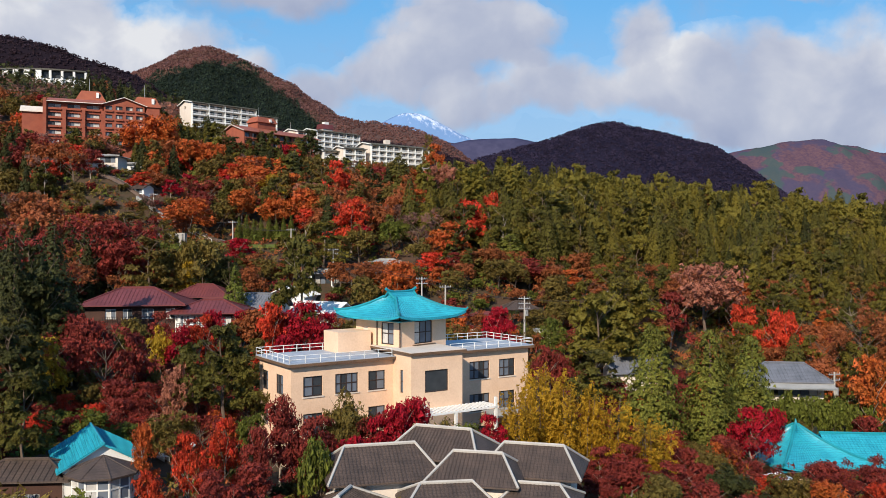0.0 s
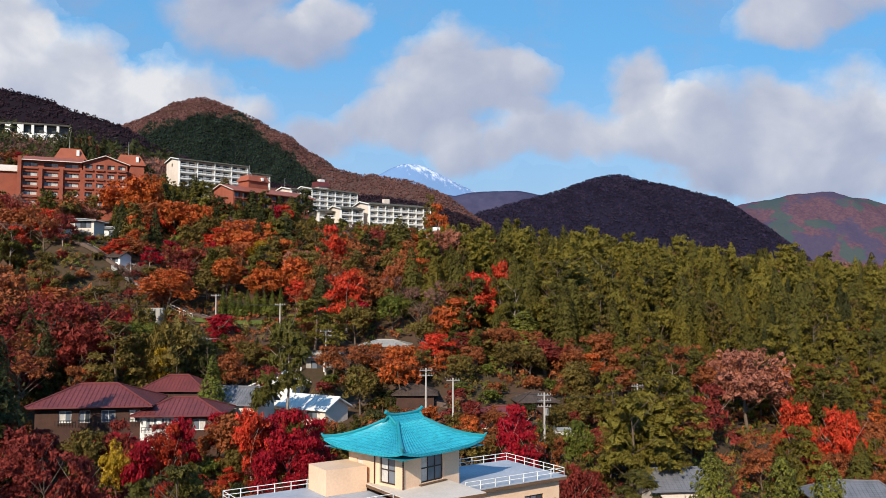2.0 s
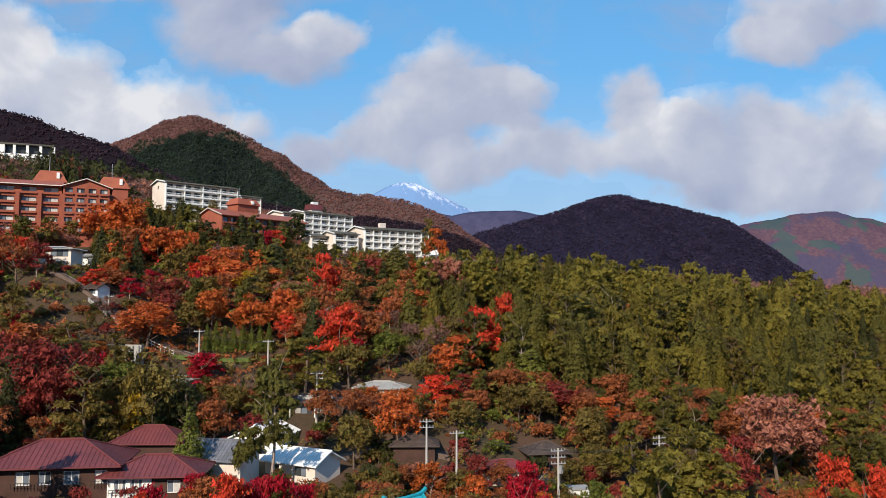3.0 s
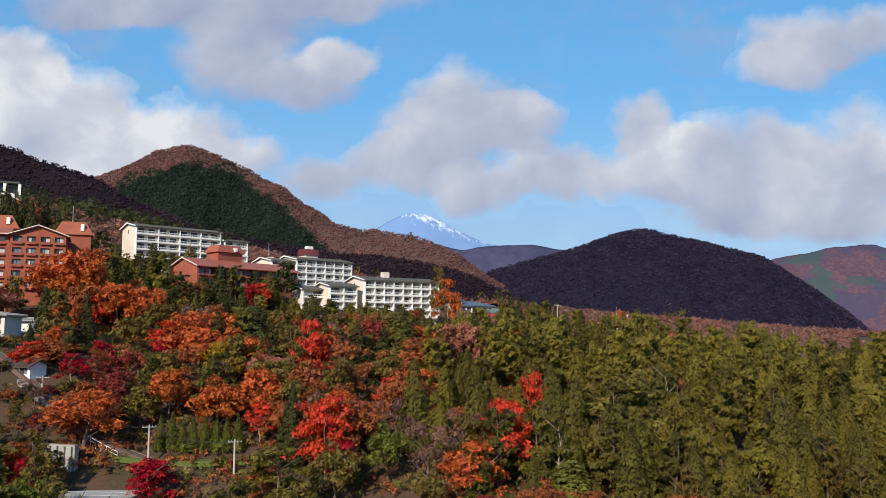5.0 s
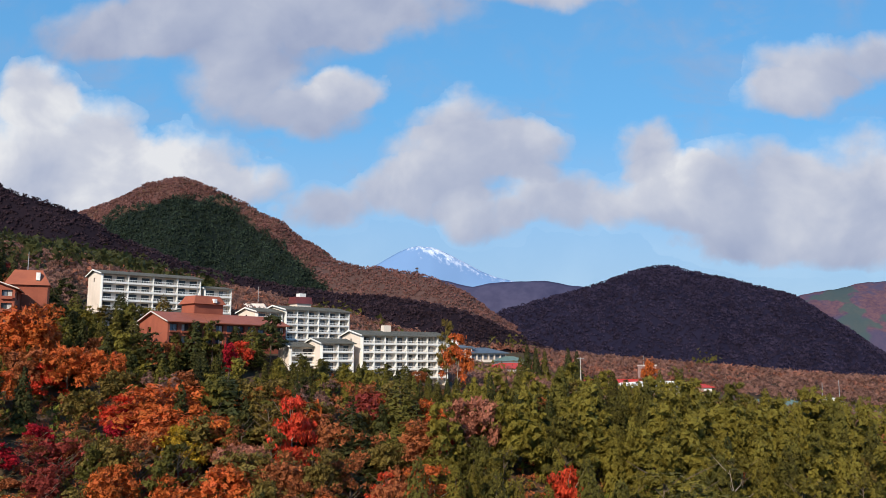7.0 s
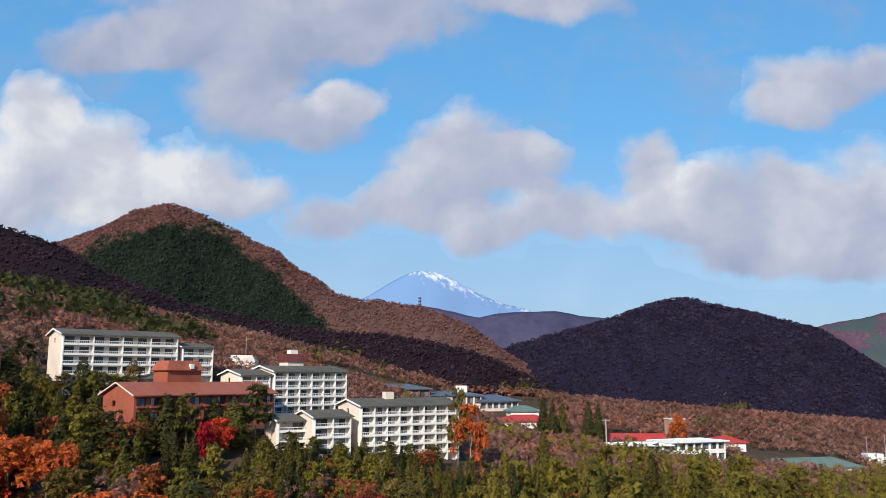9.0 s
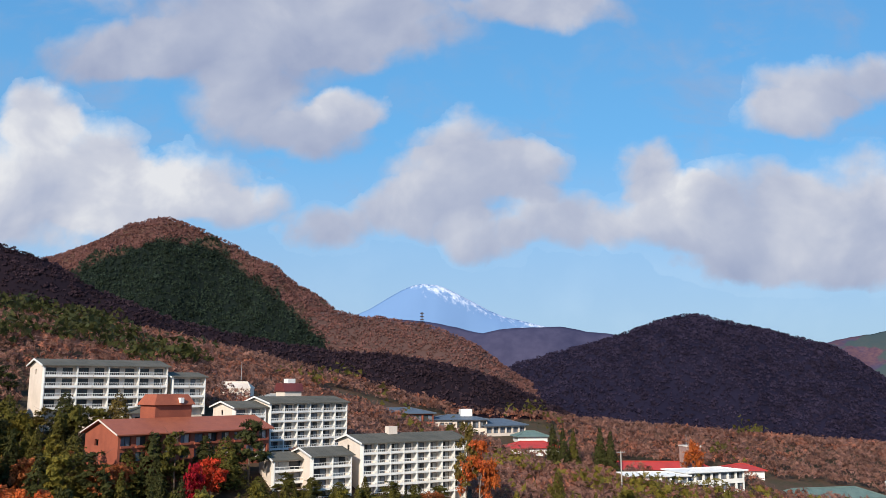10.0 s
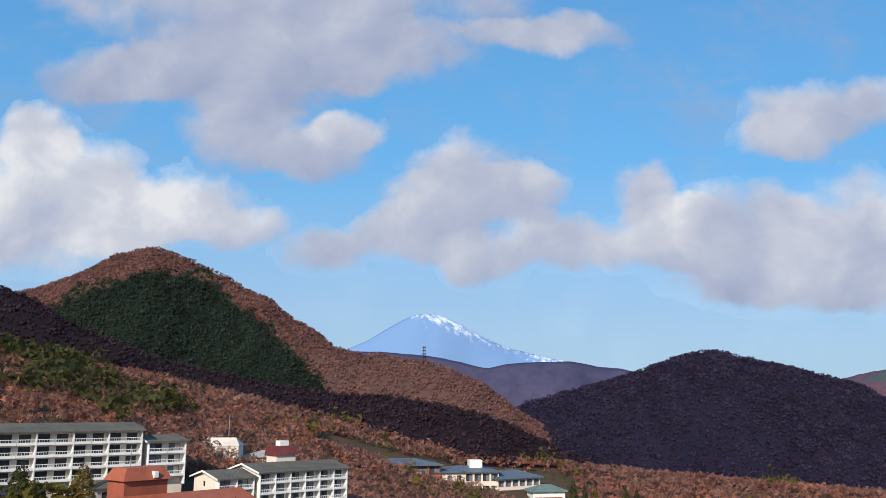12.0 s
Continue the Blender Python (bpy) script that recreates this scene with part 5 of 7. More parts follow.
# ---- hotels on the hill ----
def slab_hotel(name, m, label, L, D, storeys, sh, bays, wall_mat, rail_mat, roof_mat, rise, base=4.0, deck=1.2, group="", fin_every=1, gable_left=True, dark_band=False):
    """A long hotel with a balcony in front of every room and a low gabled roof."""
    root = thing(name, m, label, "hotel", group)
    H = storeys * sh
    g = Geo()
    holes = []
    bw = L / bays
    for s in range(storeys):
        for b in range(bays):
            holes.append((b * bw + 0.18 * bw, (b + 1) * bw - 0.18 * bw, s * sh + 0.1, s * sh + sh * 0.8))
    pierced_wall(g, (0, 0, 0), X, -Y, L, -base, H, 0.2, holes)
    pierced_wall(g, (0, D, 0), -Y, -X, D - 0.2, -base, H, 0.2, [(D * 0.42, D * 0.52, H - sh * 0.8, H - sh * 0.3)])
    pierced_wall(g, (L, 0.2, 0), Y, X, D - 0.2, -base, H, 0.2, [])
    pierced_wall(g, (L - 0.2, D, 0), -X, Y, L - 0.4, -base, H, 0.2, [])
    for x0, x1 in ((0.0, 0.2), (L - 0.2, L)):
        g.extrude_x([(-0.0, H), (D, H), (D / 2, H + rise * 0.82)], x0, x1)
    part("wall", g, wall_mat, root)
    for q in holes:
        add_window(root, (0, 0, 0), X, -Y, *q, 2, 1, FRAME_DARK, bar=0.08, deep=0.12, curtain=not dark_band, pane_mat=GLASS if dark_band else None)
    for s in range(storeys):
        for b in range(bays):
            g = Geo()
            x0, x1 = b * bw + 0.06, (b + 1) * bw - 0.06
            z = s * sh
            g.box(x0, -deck, z - 0.12, x1, -0.004, z)
            g.box(x0, -deck, z, x1, -deck + 0.06, z + sh * 0.16)
            n = 7
            for i in range(n + 1):
                a = x0 + (x1 - x0 - 0.04) * i / n
                g.box(a, -deck, z + sh * 0.16, a + 0.04, -deck + 0.04, z + sh * 0.36)
            g.box(x0, -deck - 0.02, z + sh * 0.36, x1, -deck + 0.06, z + sh * 0.41)
            part("balcony", g, rail_mat, root)
    for b in range(0, bays + 1, fin_every):
        x = min(b * bw, L - 0.12)
        part("divider", Geo().box(x - 0.07, -deck - 0.05, -1.5, x + 0.09, -0.002, H), rail_mat, root)
    # gabled roof with the ridge along the length
    ov = deck + 0.35
    prof = [(-ov, H - 0.12), (-ov, H + 0.05), (D / 2, H + rise), (D + 0.5, H + 0.1), (D + 0.5, H - 0.08), (D / 2, H + rise - 0.2)]
    r = part("roof", Geo().extrude_x(prof, -0.5, L + 0.5), roof_mat, root)
    g = Geo()
    m_ = int(L / 0.9)
    for i in range(m_ + 1):
        x = -0.4 + (L + 0.8) * i / m_
        g.tube((x, -ov, H + 0.07), (x, D / 2, H + rise + 0.03), 0.03, 0.03, 4)
    part("seam", g, roof_mat, r)
    part("verge", Geo().extrude_x([(-ov - 0.05, H - 0.16), (-ov - 0.05, H + 0.1), (D / 2, H + rise + 0.06), (D + 0.55, H + 0.14), (D + 0.55, H - 0.1), (D / 2, H + rise - 0.25)], -0.62, -0.504), rail_mat, r)
    return root


hb = slab_hotel("hotel", pose(-20.5, 260.2, 48.7, 0, 0, 33), "white five-storey hotel with a grid of balconies", 21.6, 9, 5, 1.82, 8, CREAM_PALE, WHITE, ROOF_GREY, 1.3, group="white hotels on the hill")
part("roof_tank", Geo().box(7.5, 3.4, 10.2, 9.3, 4.8, 11.6), CREAM_PALE, hb)
slab_hotel("hotel", pose(-28.4, 255.4, 48.7, 0, 0, 33), "stepped lower wing of the white hotel", 7.2, 7.6, 4, 1.82, 2, CREAM_PALE, WHITE, ROOF_GREY, 1.2, group="white hotels on the hill")
slab_hotel("hotel", pose(-35, 256, 49.6, 0, 0, 33), "narrow gabled end wing of the white hotel", 6.4, 6.0, 3, 1.9, 1, CREAM_PALE, WHITE, ROOF_GREY, 1.1, group="white hotels on the hill")
hc = slab_hotel("hotel", pose(-40, 274.8, 55.6, 0, 0, 42), "white hotel with long balconies under a grey gable roof", 17.8, 9, 5, 1.74, 6, CREAM_PALE, WHITE, ROOF_GREY, 1.3, group="white hotels on the hill")
tw = part("roof_tower", Geo().box(7.5, 6.5, 8.2, 11.5, 10.0, 11.2), CREAM_PALE, hc)
part("tower_roof", Geo().extrude_x([(6.2, 10.9), (10.3, 10.9), (9.7, 12.6), (6.8, 12.6)], 7.2, 11.8), RED_METAL, tw)
part("tank", Geo().box(8.6, 7.2, 12.6, 10.4, 8.8, 13.5), WHITE, tw)
slab_hotel("hotel", pose(-45.7, 270.5, 56.6, 0, 0, 42), "cream end wing of the white hotel", 6.4, 8, 4, 1.74, 2, CREAM_PALE, WHITE, ROOF_GREY, 1.2, group="white hotels on the hill")
slab_hotel("hotel", pose(-77.4, 261, 63.6, 0, 0, 40), "long white hotel with rows of balconies", 22.3, 9, 4, 1.92, 8, CREAM_PALE, WHITE, ROOF_GREY, 1.3, group="white hotels on the hill", fin_every=2, dark_band=True)
slab_hotel("hotel", pose(-59.4, 276, 63.6, 0, 0, 40), "short end wing of the long white hotel", 6.6, 8, 3, 1.92, 2, CREAM_PALE, WHITE, ROOF_GREY, 1.0, group="white hotels on the hill", fin_every=2)
house("hotel_annex_building", pose(-61.8, 262.4, 58.6, 0, 0, 38), "low white annexe with a grey roof", 9.0, 6, 4.2, 1.0, ROOF_GREY, WHITE, windows=[("f", 0.8, 2.6, 2.2, 3.6), ("f", 3.4, 5.2, 2.2, 3.6), ("f", 6.0, 7.8, 2.2, 3.6)])


def brick_hotel(m, label, L, D, storeys, sh, bays, rise, tower=None):
    root = thing("hotel", m, label, "hotel", "terracotta hotels on the hill")
    H = storeys * sh
    g = Geo()
    bw = L / bays
    holes = [(b * bw + 0.16 * bw, (b + 1) * bw - 0.16 * bw, s * sh + 0.35, s * sh + sh * 0.86) for s in range(storeys) for b in range(bays)]
    pierced_wall(g, (0, 0, 0), X, -Y, L, -5, H, 0.5, holes)
    pierced_wall(g, (0, D, 0), -Y, -X, D - 0.5, -5, H, 0.3, [(D * 0.3, D * 0.42, s * sh + 0.5, s * sh + 1.5) for s in range(storeys)])
    pierced_wall(g, (L, 0.5, 0), Y, X, D - 0.5, -5, H, 0.3, [(D * 0.25, D * 0.6, s * sh + 0.3, s * sh + 1.6) for s in range(storeys)])
    for x0, x1 in ((0.0, 0.3), (L - 0.3, L)):
        g.extrude_x([(0, H), (D, H), (D / 2, H + rise * 0.8)], x0, x1)
    part("wall", g, BRICK_RED, root)
    for q in holes:
        add_window(root, (0, 0, 0), X, -Y, *q, 2, 1, FRAME_DARK, bar=0.07, deep=0.4, curtain=True)
        s = Geo()
        obox(s, (0, 0, 0), X, -Y, q[0] - 0.08, q[1] + 0.08, q[2] - 0.02, q[2] + 0.32, 0.0, 0.35)
        part("balcony", s, BRICK_RED, root)
    prof = [(-0.8, H - 0.1), (-0.8, H + 0.1), (D / 2, H + rise), (D + 0.6, H + 0.1), (D + 0.6, H - 0.1), (D / 2, H + rise - 0.2)]
    r = part("roof", Geo().extrude_x(prof, -0.6, L + 0.6), ROOF_TERRA, root)
    part("verge", Geo().extrude_x([(a - 0.04 if a < 1 else a + 0.04, b + 0.04) for a, b in prof], -0.72, -0.604), CREAM_PALE, r)
    if tower:
        x, y, w, d, z1 = tower
        t = part("tower", Geo().box(x, y, H - 1, x + w, y + d, z1 - 1.8), BRICK_RED, root)
        k = 0.5
        q = Geo()
        a = [(x - k, y - k), (x + w + k, y - k), (x + w + k, y + d + k), (x - k, y + d + k)]
        b = [(x + k, y + k), (x + w - k, y + k), (x + w - k, y + d - k), (x + k, y + d - k)]
        for i in range(4):
            j = (i + 1) % 4
            q.face((*a[i], z1 - 1.8), (*a[j], z1 - 1.8), (*b[j], z1), (*b[i], z1))
        q.face(*[(*p, z1) for p in b]).face(*[(*p, z1 - 1.8) for p in reversed(a)])
        part("tower_roof", q, ROOF_TERRA, t)
        part("roof_light", Geo().box(x + w * 0.62, y - k - 0.15, z1 - 1.5, x + w * 0.72, y + k, z1 - 0.6), WHITE, t)
        part("mast", Geo().tube((x + w * 0.3, y + d / 2, z1), (x + w * 0.3, y + d / 2, z1 + 3.2), 0.06, 0.04, 5), STEEL, t)
    return root


brick_hotel(pose(-57, 245.2, 55.2, 0, 0, 49), "terracotta hotel with a long red-brown roof", 29.0, 11, 2, 2.4, 11, 2.3, (9.5, 6.0, 7.0, 5.0, 11.0))


def pier_hotel():
    """The terracotta hotel: a piered wing, a gabled pavilion with its gable to the front, and two hip-roofed towers behind."""
    root = thing("hotel", pose(-109.5, 231.0, 53.6, 0, 0, 22), "terracotta hotel with brick piers, a gabled pavilion and two roof towers", "hotel", "terracotta hotels on the hill")
    sh = 2.5

    def block(x0, y0, L, D, storeys, bays, gap, high):
        g = Geo()
        H, bw = storeys * sh, L / bays
        holes = [(b * bw + gap * bw, (b + 1) * bw - gap * bw, k * sh + 0.5, k * sh + sh * 0.84) for k in range(storeys) for b in range(bays)]
        pierced_wall(g, (x0, y0, 0), X, -Y, L, -6, H, 0.5, holes)
        pierced_wall(g, (x0, y0 + D, 0), -Y, -X, D - 0.5, -6, H, 0.3, [])
        pierced_wall(g, (x0 + L, y0 + 0.5, 0), Y, X, D - 0.5, -6, H, 0.3, [(D * 0.25, D * 0.5, k * sh + 0.5, k * sh + 2.0) for k in range(storeys)])
        if high:
            k = len(g.v)
            g.v += [(x0, y0, H), (x0 + L, y0, H), (x0 + L / 2, y0, H + high), (x0, y0 + 0.4, H), (x0 + L, y0 + 0.4, H), (x0 + L / 2, y0 + 0.4, H + high)]
            g.f += [(k, k + 1, k + 2), (k + 5, k + 4, k + 3), (k, k + 2, k + 5, k + 3), (k + 2, k + 1, k + 4, k + 5)]
        part("wall", g, BRICK_RED, root)
        for q in holes:
            add_window(root, (x0, y0, 0), X, -Y, *q, 2, 1, FRAME_DARK, bar=0.08, deep=0.42, curtain=True)
            t = Geo()
            obox(t, (x0, y0, 0), X, -Y, q[0] - 0.1, q[1] + 0.1, q[2] - 0.15, q[2] + 0.12, 0.002, 0.5)
            obox(t, (x0, y0, 0), X, -Y, q[0] - 0.1, q[1] + 0.1, q[2] + 0.12, q[2] + 0.42, 0.42, 0.5)
            part("balcony", t, BRICK_RED, root)
        return H, bw

    H, bw = block(0.0, 0.0, 15.0, 9.0, 5, 3, 0.16, 0.0)
    for i in range(4):
        part("pier", Geo().box(i * bw - 0.45, -0.95, -6, i * bw + 0.45, -0.004, H - (1.9 if i else -1.0)), BRICK_RED, root)
    slope = [(-1.3, H - 0.1), (-1.3, H + 0.1), (4.5, H + 1.9), (9.4, H + 0.4), (9.4, H + 0.2), (4.5, H + 1.65)]
    roof = part("roof", Geo().extrude_x(slope, 0.5, 15.3), ROOF_TERRA, root)
    part("gutter", Geo().box(0.5, -1.42, H - 0.06, 15.3, -1.304, H + 0.14), CREAM_PALE, roof)
    H2, _ = block(15.3, -1.6, 11.0, 10.0, 5, 4, 0.17, 1.9)
    for sx in (-1, 1):
        g = Geo()
        a, b, mid = 20.8 + sx * 6.2, 20.8, H2 + 2.15
        k = len(g.v)
        g.v += [(a, -2.3, H2 - 0.1), (b, -2.3, mid), (b, 8.6, mid), (a, 8.6, H2 - 0.1), (a, -2.3, H2 - 0.35), (b, -2.3, mid - 0.25), (b, 8.6, mid - 0.25), (a, 8.6, H2 - 0.35)]
        g.f += [(k, k + 1, k + 2, k + 3), (k + 4, k + 7, k + 6, k + 5), (k, k + 4, k + 5, k + 1), (k + 2, k + 6, k + 7, k + 3), (k, k + 3, k + 7, k + 4)]
        pavilion = part("pavilion_roof", g, ROOF_TERRA, root)
        part("bargeboard", Geo().tube((a, -2.36, H2 - 0.2), (b, -2.36, mid - 0.1), 0.13, 0.13, 4), CREAM_PALE, pavilion)
    # stepped gabled wing at the far end
    g = Geo().box(-6.0, 3.0, -6, -0.5, 9.0, H - 2.4)
    g.extrude_x([(3.0, H - 2.4), (9.0, H - 2.4), (6.0, H - 0.9)], -6.0, -0.5)
    part("end_wing", g, BRICK_RED, root)
    part("end_roof", Geo().extrude_x([(2.4, H - 2.75), (2.4, H - 2.5), (6.0, H - 0.6), (9.6, H - 2.5), (9.6, H - 2.75), (6.0, H - 0.85)], -6.5, -0.46), CREAM_PALE, root)
    # truncated hip roofs of the two towers
    for x, y, w, d, z1 in ((8.0, 9.2, 7.5, 6.0, H + 5.6), (23.5, 9.2, 7.6, 6.0, H + 4.8)):
        t = part("tower", Geo().box(x, y, H - 6, x + w, y + d, z1 - 3.2), BRICK_RED, root)
        k, q = 0.5, Geo()
        a = [(x - k, y - k), (x + w + k, y - k), (x + w + k, y + d + k), (x - k, y + d + k)]
        b = [(x + 1.2, y + 1.2), (x + w - 1.2, y + 1.2), (x + w - 1.2, y + d - 1.2), (x + 1.2, y + d - 1.2)]
        for i in range(4):
            j = (i + 1) % 4
            q.face((*a[i], z1 - 3.2), (*a[j], z1 - 3.2), (*b[j], z1), (*b[i], z1))
        q.face(*[(*p, z1) for p in b]).face(*[(*p, z1 - 3.2) for p in reversed(a)])
        part("tower_roof", q, ROOF_TERRA, t)
        part("roof_light", Geo().box(x + w * 0.7, y - 0.2, z1 - 2.2, x + w * 0.8, y + 1.4, z1 - 0.6), WHITE, t)
        part("mast", Geo().tube((x + w * 0.45, y + d / 2, z1), (x + w * 0.45, y + d / 2, z1 + 4.0), 0.09, 0.05, 5), STEEL, t)


pier_hotel()
wh = house("annex_building", pose(-60.5, 311, 65.5, 0, 0, 4), "small pale hall with a battered roof on the slope", 8.2, 6, 1.5, 1.4, CREAM_PALE, CREAM_PALE, over=0.1, inset=1.2)
part("mast", Geo().tube((5.5, 3, 3.5), (5.5, 3, 8.0), 0.08, 0.04, 5), STEEL, wh)
house("annex_building", pose(-52, 316, 61.5, 0, 0, 0), "low cream building among bare trees", 10, 6, 3, 1.0, CONCRETE, CREAM_PALE)


def colonnade(name, m, label, L, D, storeys, sh, bays, wall_mat, roof_mat, rise, plain=0.0):
    """A building whose front is a grid of posts before deep openings; plain: width of blank wall first."""
    root = thing(name, m, label, "building")
    H = storeys * sh
    g = Geo()
    bw = (L - plain) / bays
    holes = [(plain + b * bw + 0.25, plain + (b + 1) * bw - 0.25, s * sh + 0.7, s * sh + sh * 0.85) for s in range(storeys) for b in range(bays)]
    holes += [(a * plain / 3 + 0.4, a * plain / 3 + 1.6, H - sh * 0.7, H - sh * 0.25) for a in range(3)] if plain else []
    pierced_wall(g, (0, 0, 0), X, -Y, L, -4, H, 0.6, holes)
    pierced_wall(g, (0, D, 0), -Y, -X, D - 0.6, -4, H, 0.3, [])
    pierced_wall(g, (L, 0.6, 0), Y, X, D - 0.6, -4, H, 0.3, [])
    part("wall", g, wall_mat, root)
    for q in holes:
        add_window(root, (0, 0, 0), X, -Y, *q, 2, 1, FRAME_DARK, bar=0.1, deep=0.45)
    roof = hip_roof(L, D, H + 0.05, rise, 0.8, ribs=0.9)
    put_roof("roof", roof, roof_mat, root)
    return root


colonnade("hall_building", pose(6.5, 367.5, 46.9, 0, 0, 30), "cream building with open loggias and a blue-grey roof", 14.5, 10, 3, 2.9, 6, CREAM_PALE, ROOF_BLUE, 1.8)
c2 = colonnade("hall_building", pose(-10.5, 366, 47.9, 0, 0, 8), "cream hall with a blue-grey roof", 17.5, 12, 3, 3.2, 4, CREAM_PALE, ROOF_BLUE, 1.2, 8.0)
part("stair_tower", Geo().box(10.0, 4, 9, 13.6, 8, 12.6), WHITE, c2)
colonnade("hall_building", pose(-39, 360, 49.9, 0, 0, 10), "long low hall with a blue-grey roof and red balconies", 30, 12, 3, 3.2, 9, BRICK_RED, ROOF_BLUE, 1.4)
house("shop_building", pose(12.5, 349, 47.4, 0, 0, 10), "shed with a bright red roof", 14, 7, 3.0, 1.5, RED_ROOF, WHITE)
house("shop_building", pose(15.5, 361, 49.4, 0, 0, 10), "shed with a green roof", 9, 6, 3.4, 1.4, ROOF_GREEN, WHITE)
colonnade("school_building", pose(55.1, 327, 40.6, 0, 0, 22), "white flat-roofed school with strip windows", 18.0, 9, 2, 2.7, 7, WHITE, WHITE, 0.5)
colonnade("school_building", pose(39.5, 325, 40.2, 0, 0, 4), "white low wing of the school", 15.5, 8, 2, 2.6, 3, WHITE, WHITE, 0.5, 9.0)
tower = thing("bell_tower", pose(59.4, 342, 44.6, 0, 0, 12) @ Matrix.Scale(0.8, 4), "square grey-pink tower with slit windows", "tower")
tg = Geo()
for o, u, n, ln in (((0, 0, 0), X, -Y, 5.4), ((0, 5, 0), -Y, -X, 4.7), ((5.4, 0.3, 0), Y, X, 4.7), ((5.1, 5, 0), -X, Y, 4.8)):
    pierced_wall(tg, o, u, n, ln, -4, 8.4, 0.3, [(a, a + 0.5, b, b + 1.5) for a in (0.7, 2.3, 3.9) for b in (3.0, 5.6)])
part("wall", tg, surface("grey_pink_tiles", (0.40, 0.27, 0.24), (0.32, 0.21, 0.19), rough=0.8), tower)
part("roof", Geo().box(-0.2, -0.2, 8.4, 5.6, 5.2, 8.75), CREAM_PALE, tower)
part("core", Geo().box(0.6, 0.6, -4, 4.8, 4.4, 8.3), FRAME_DARK, tower)
part("mast", Geo().tube((1.2, 2, 8.7), (1.2, 2, 12.4), 0.09, 0.05, 5), STEEL, tower)
house("school_building", pose(37.5, 345, 41.8, 0, 0, -2), "long building with a red roof behind the school", 30, 8, 3.2, 1.8, RED_ROOF, CREAM_PALE, over=0.5)
house("school_building", pose(72.1, 349, 40, 0, 0, -4), "small white building with a red hipped roof", 10.5, 8, 4.4, 1.4, RED_ROOF, WHITE, windows=[("f", 0.8, 2.2, 1.4, 3.2), ("f", 3.0, 4.4, 1.4, 3.2), ("f", 5.2, 6.6, 1.4, 3.2), ("f", 7.4, 8.8, 1.4, 3.2)])
house("school_building", pose(82.5, 332, gz(84, 334) - 0.2 - 4.0, 0, 0, 14), "white building with a wide grey-green hipped roof", 29, 10, 3.4, 2.2, ROOF_GREEN, WHITE, windows=[("f", 10 + i * 2.6, 12 + i * 2.6, 0.8, 2.6) for i in range(7)])
ant = thing("relay_station", pose(118.5, 350, 36.5, 0, 0, 0), "white relay hut with red and white masts", "relay hut")
part("hut", Geo().box(0, 0, -3, 4.5, 4, 4.6).box(4.8, 0, -3, 7, 4, 3.4), WHITE, ant)
for a, b in ((0.8, 9.4), (6.2, 10.2)):
    part("mast", Geo().tube((a, 2, 3), (a, 2, b), 0.14, 0.08, 5), STEEL, ant)
house("school_building", pose(122.5, 340, 34, 0, 0, 8), "low building with a pale roof by the relay hut", 12, 6, 2.6, 0.8, CONCRETE, CREAM_PALE)
house("villa_house", pose(-180, 414, 96.8, 0, 0, 6), "white hillside villa with a cream roof", 10, 7, 5.0, 1.6, CREAM_PALE, WHITE, windows=[("f", 1, 4, 0.8, 2.2), ("f", 5, 9, 0.8, 2.2)])
house("villa_house", pose(-155, 414, 95.9, 0, 0, 6), "white hillside villa with a cream roof", 9, 7, 5.0, 1.6, CREAM_PALE, WHITE, windows=[("f", 1, 4, 0.8, 2.2), ("f", 5, 8, 0.8, 2.2)])


def curved_hotel():
    """A long hotel on a gentle arc: white piers before dark glazing under a thin flat roof."""
    root = thing("hillside_hotel", pose(-148, 300, gz(-146, 298) + 0.6, 0, 0, 4), "curved white hotel with tall piers on the skyline", "hotel")
    R, n = 46.0, 9
    at = lambda a, r: (r * math.cos(a), R + r * math.sin(a))
    turn = [radians(250 + 44 * i / n) for i in range(n + 1)]
    for a, b in zip(turn, turn[1:]):
        part("wall", Geo().prism([at(a, R), at(b, R), at(b, R - 9), at(a, R - 9)], -8, 1.5), CREAM_PALE, root)
        part("window_band", Geo().prism([at(a, R - 0.8), at(b, R - 0.8), at(b, R - 9), at(a, R - 9)], 1.5, 4.6), GLASS, root)
        part("parapet", Geo().prism([at(a, R + 0.3), at(b, R + 0.3), at(b, R + 0.004), at(a, R + 0.004)], 0.3, 1.7), WHITE, root)
        part("roof", Geo().prism([at(a, R + 1.1), at(b, R + 1.1), at(b, R - 9.5), at(a, R - 9.5)], 4.6, 5.1), ROOF_GREY, root)
    for i, a in enumerate(turn):
        w = 0.022 if i < 6 else 0.009
        part("pier", Geo().prism([at(a - w, R + 0.9), at(a + w, R + 0.9), at(a + w, R + 0.31), at(a - w, R + 0.31)], -4, 4.59), WHITE, root)


curved_hotel()

# ---- lanes, walls and hedges ----


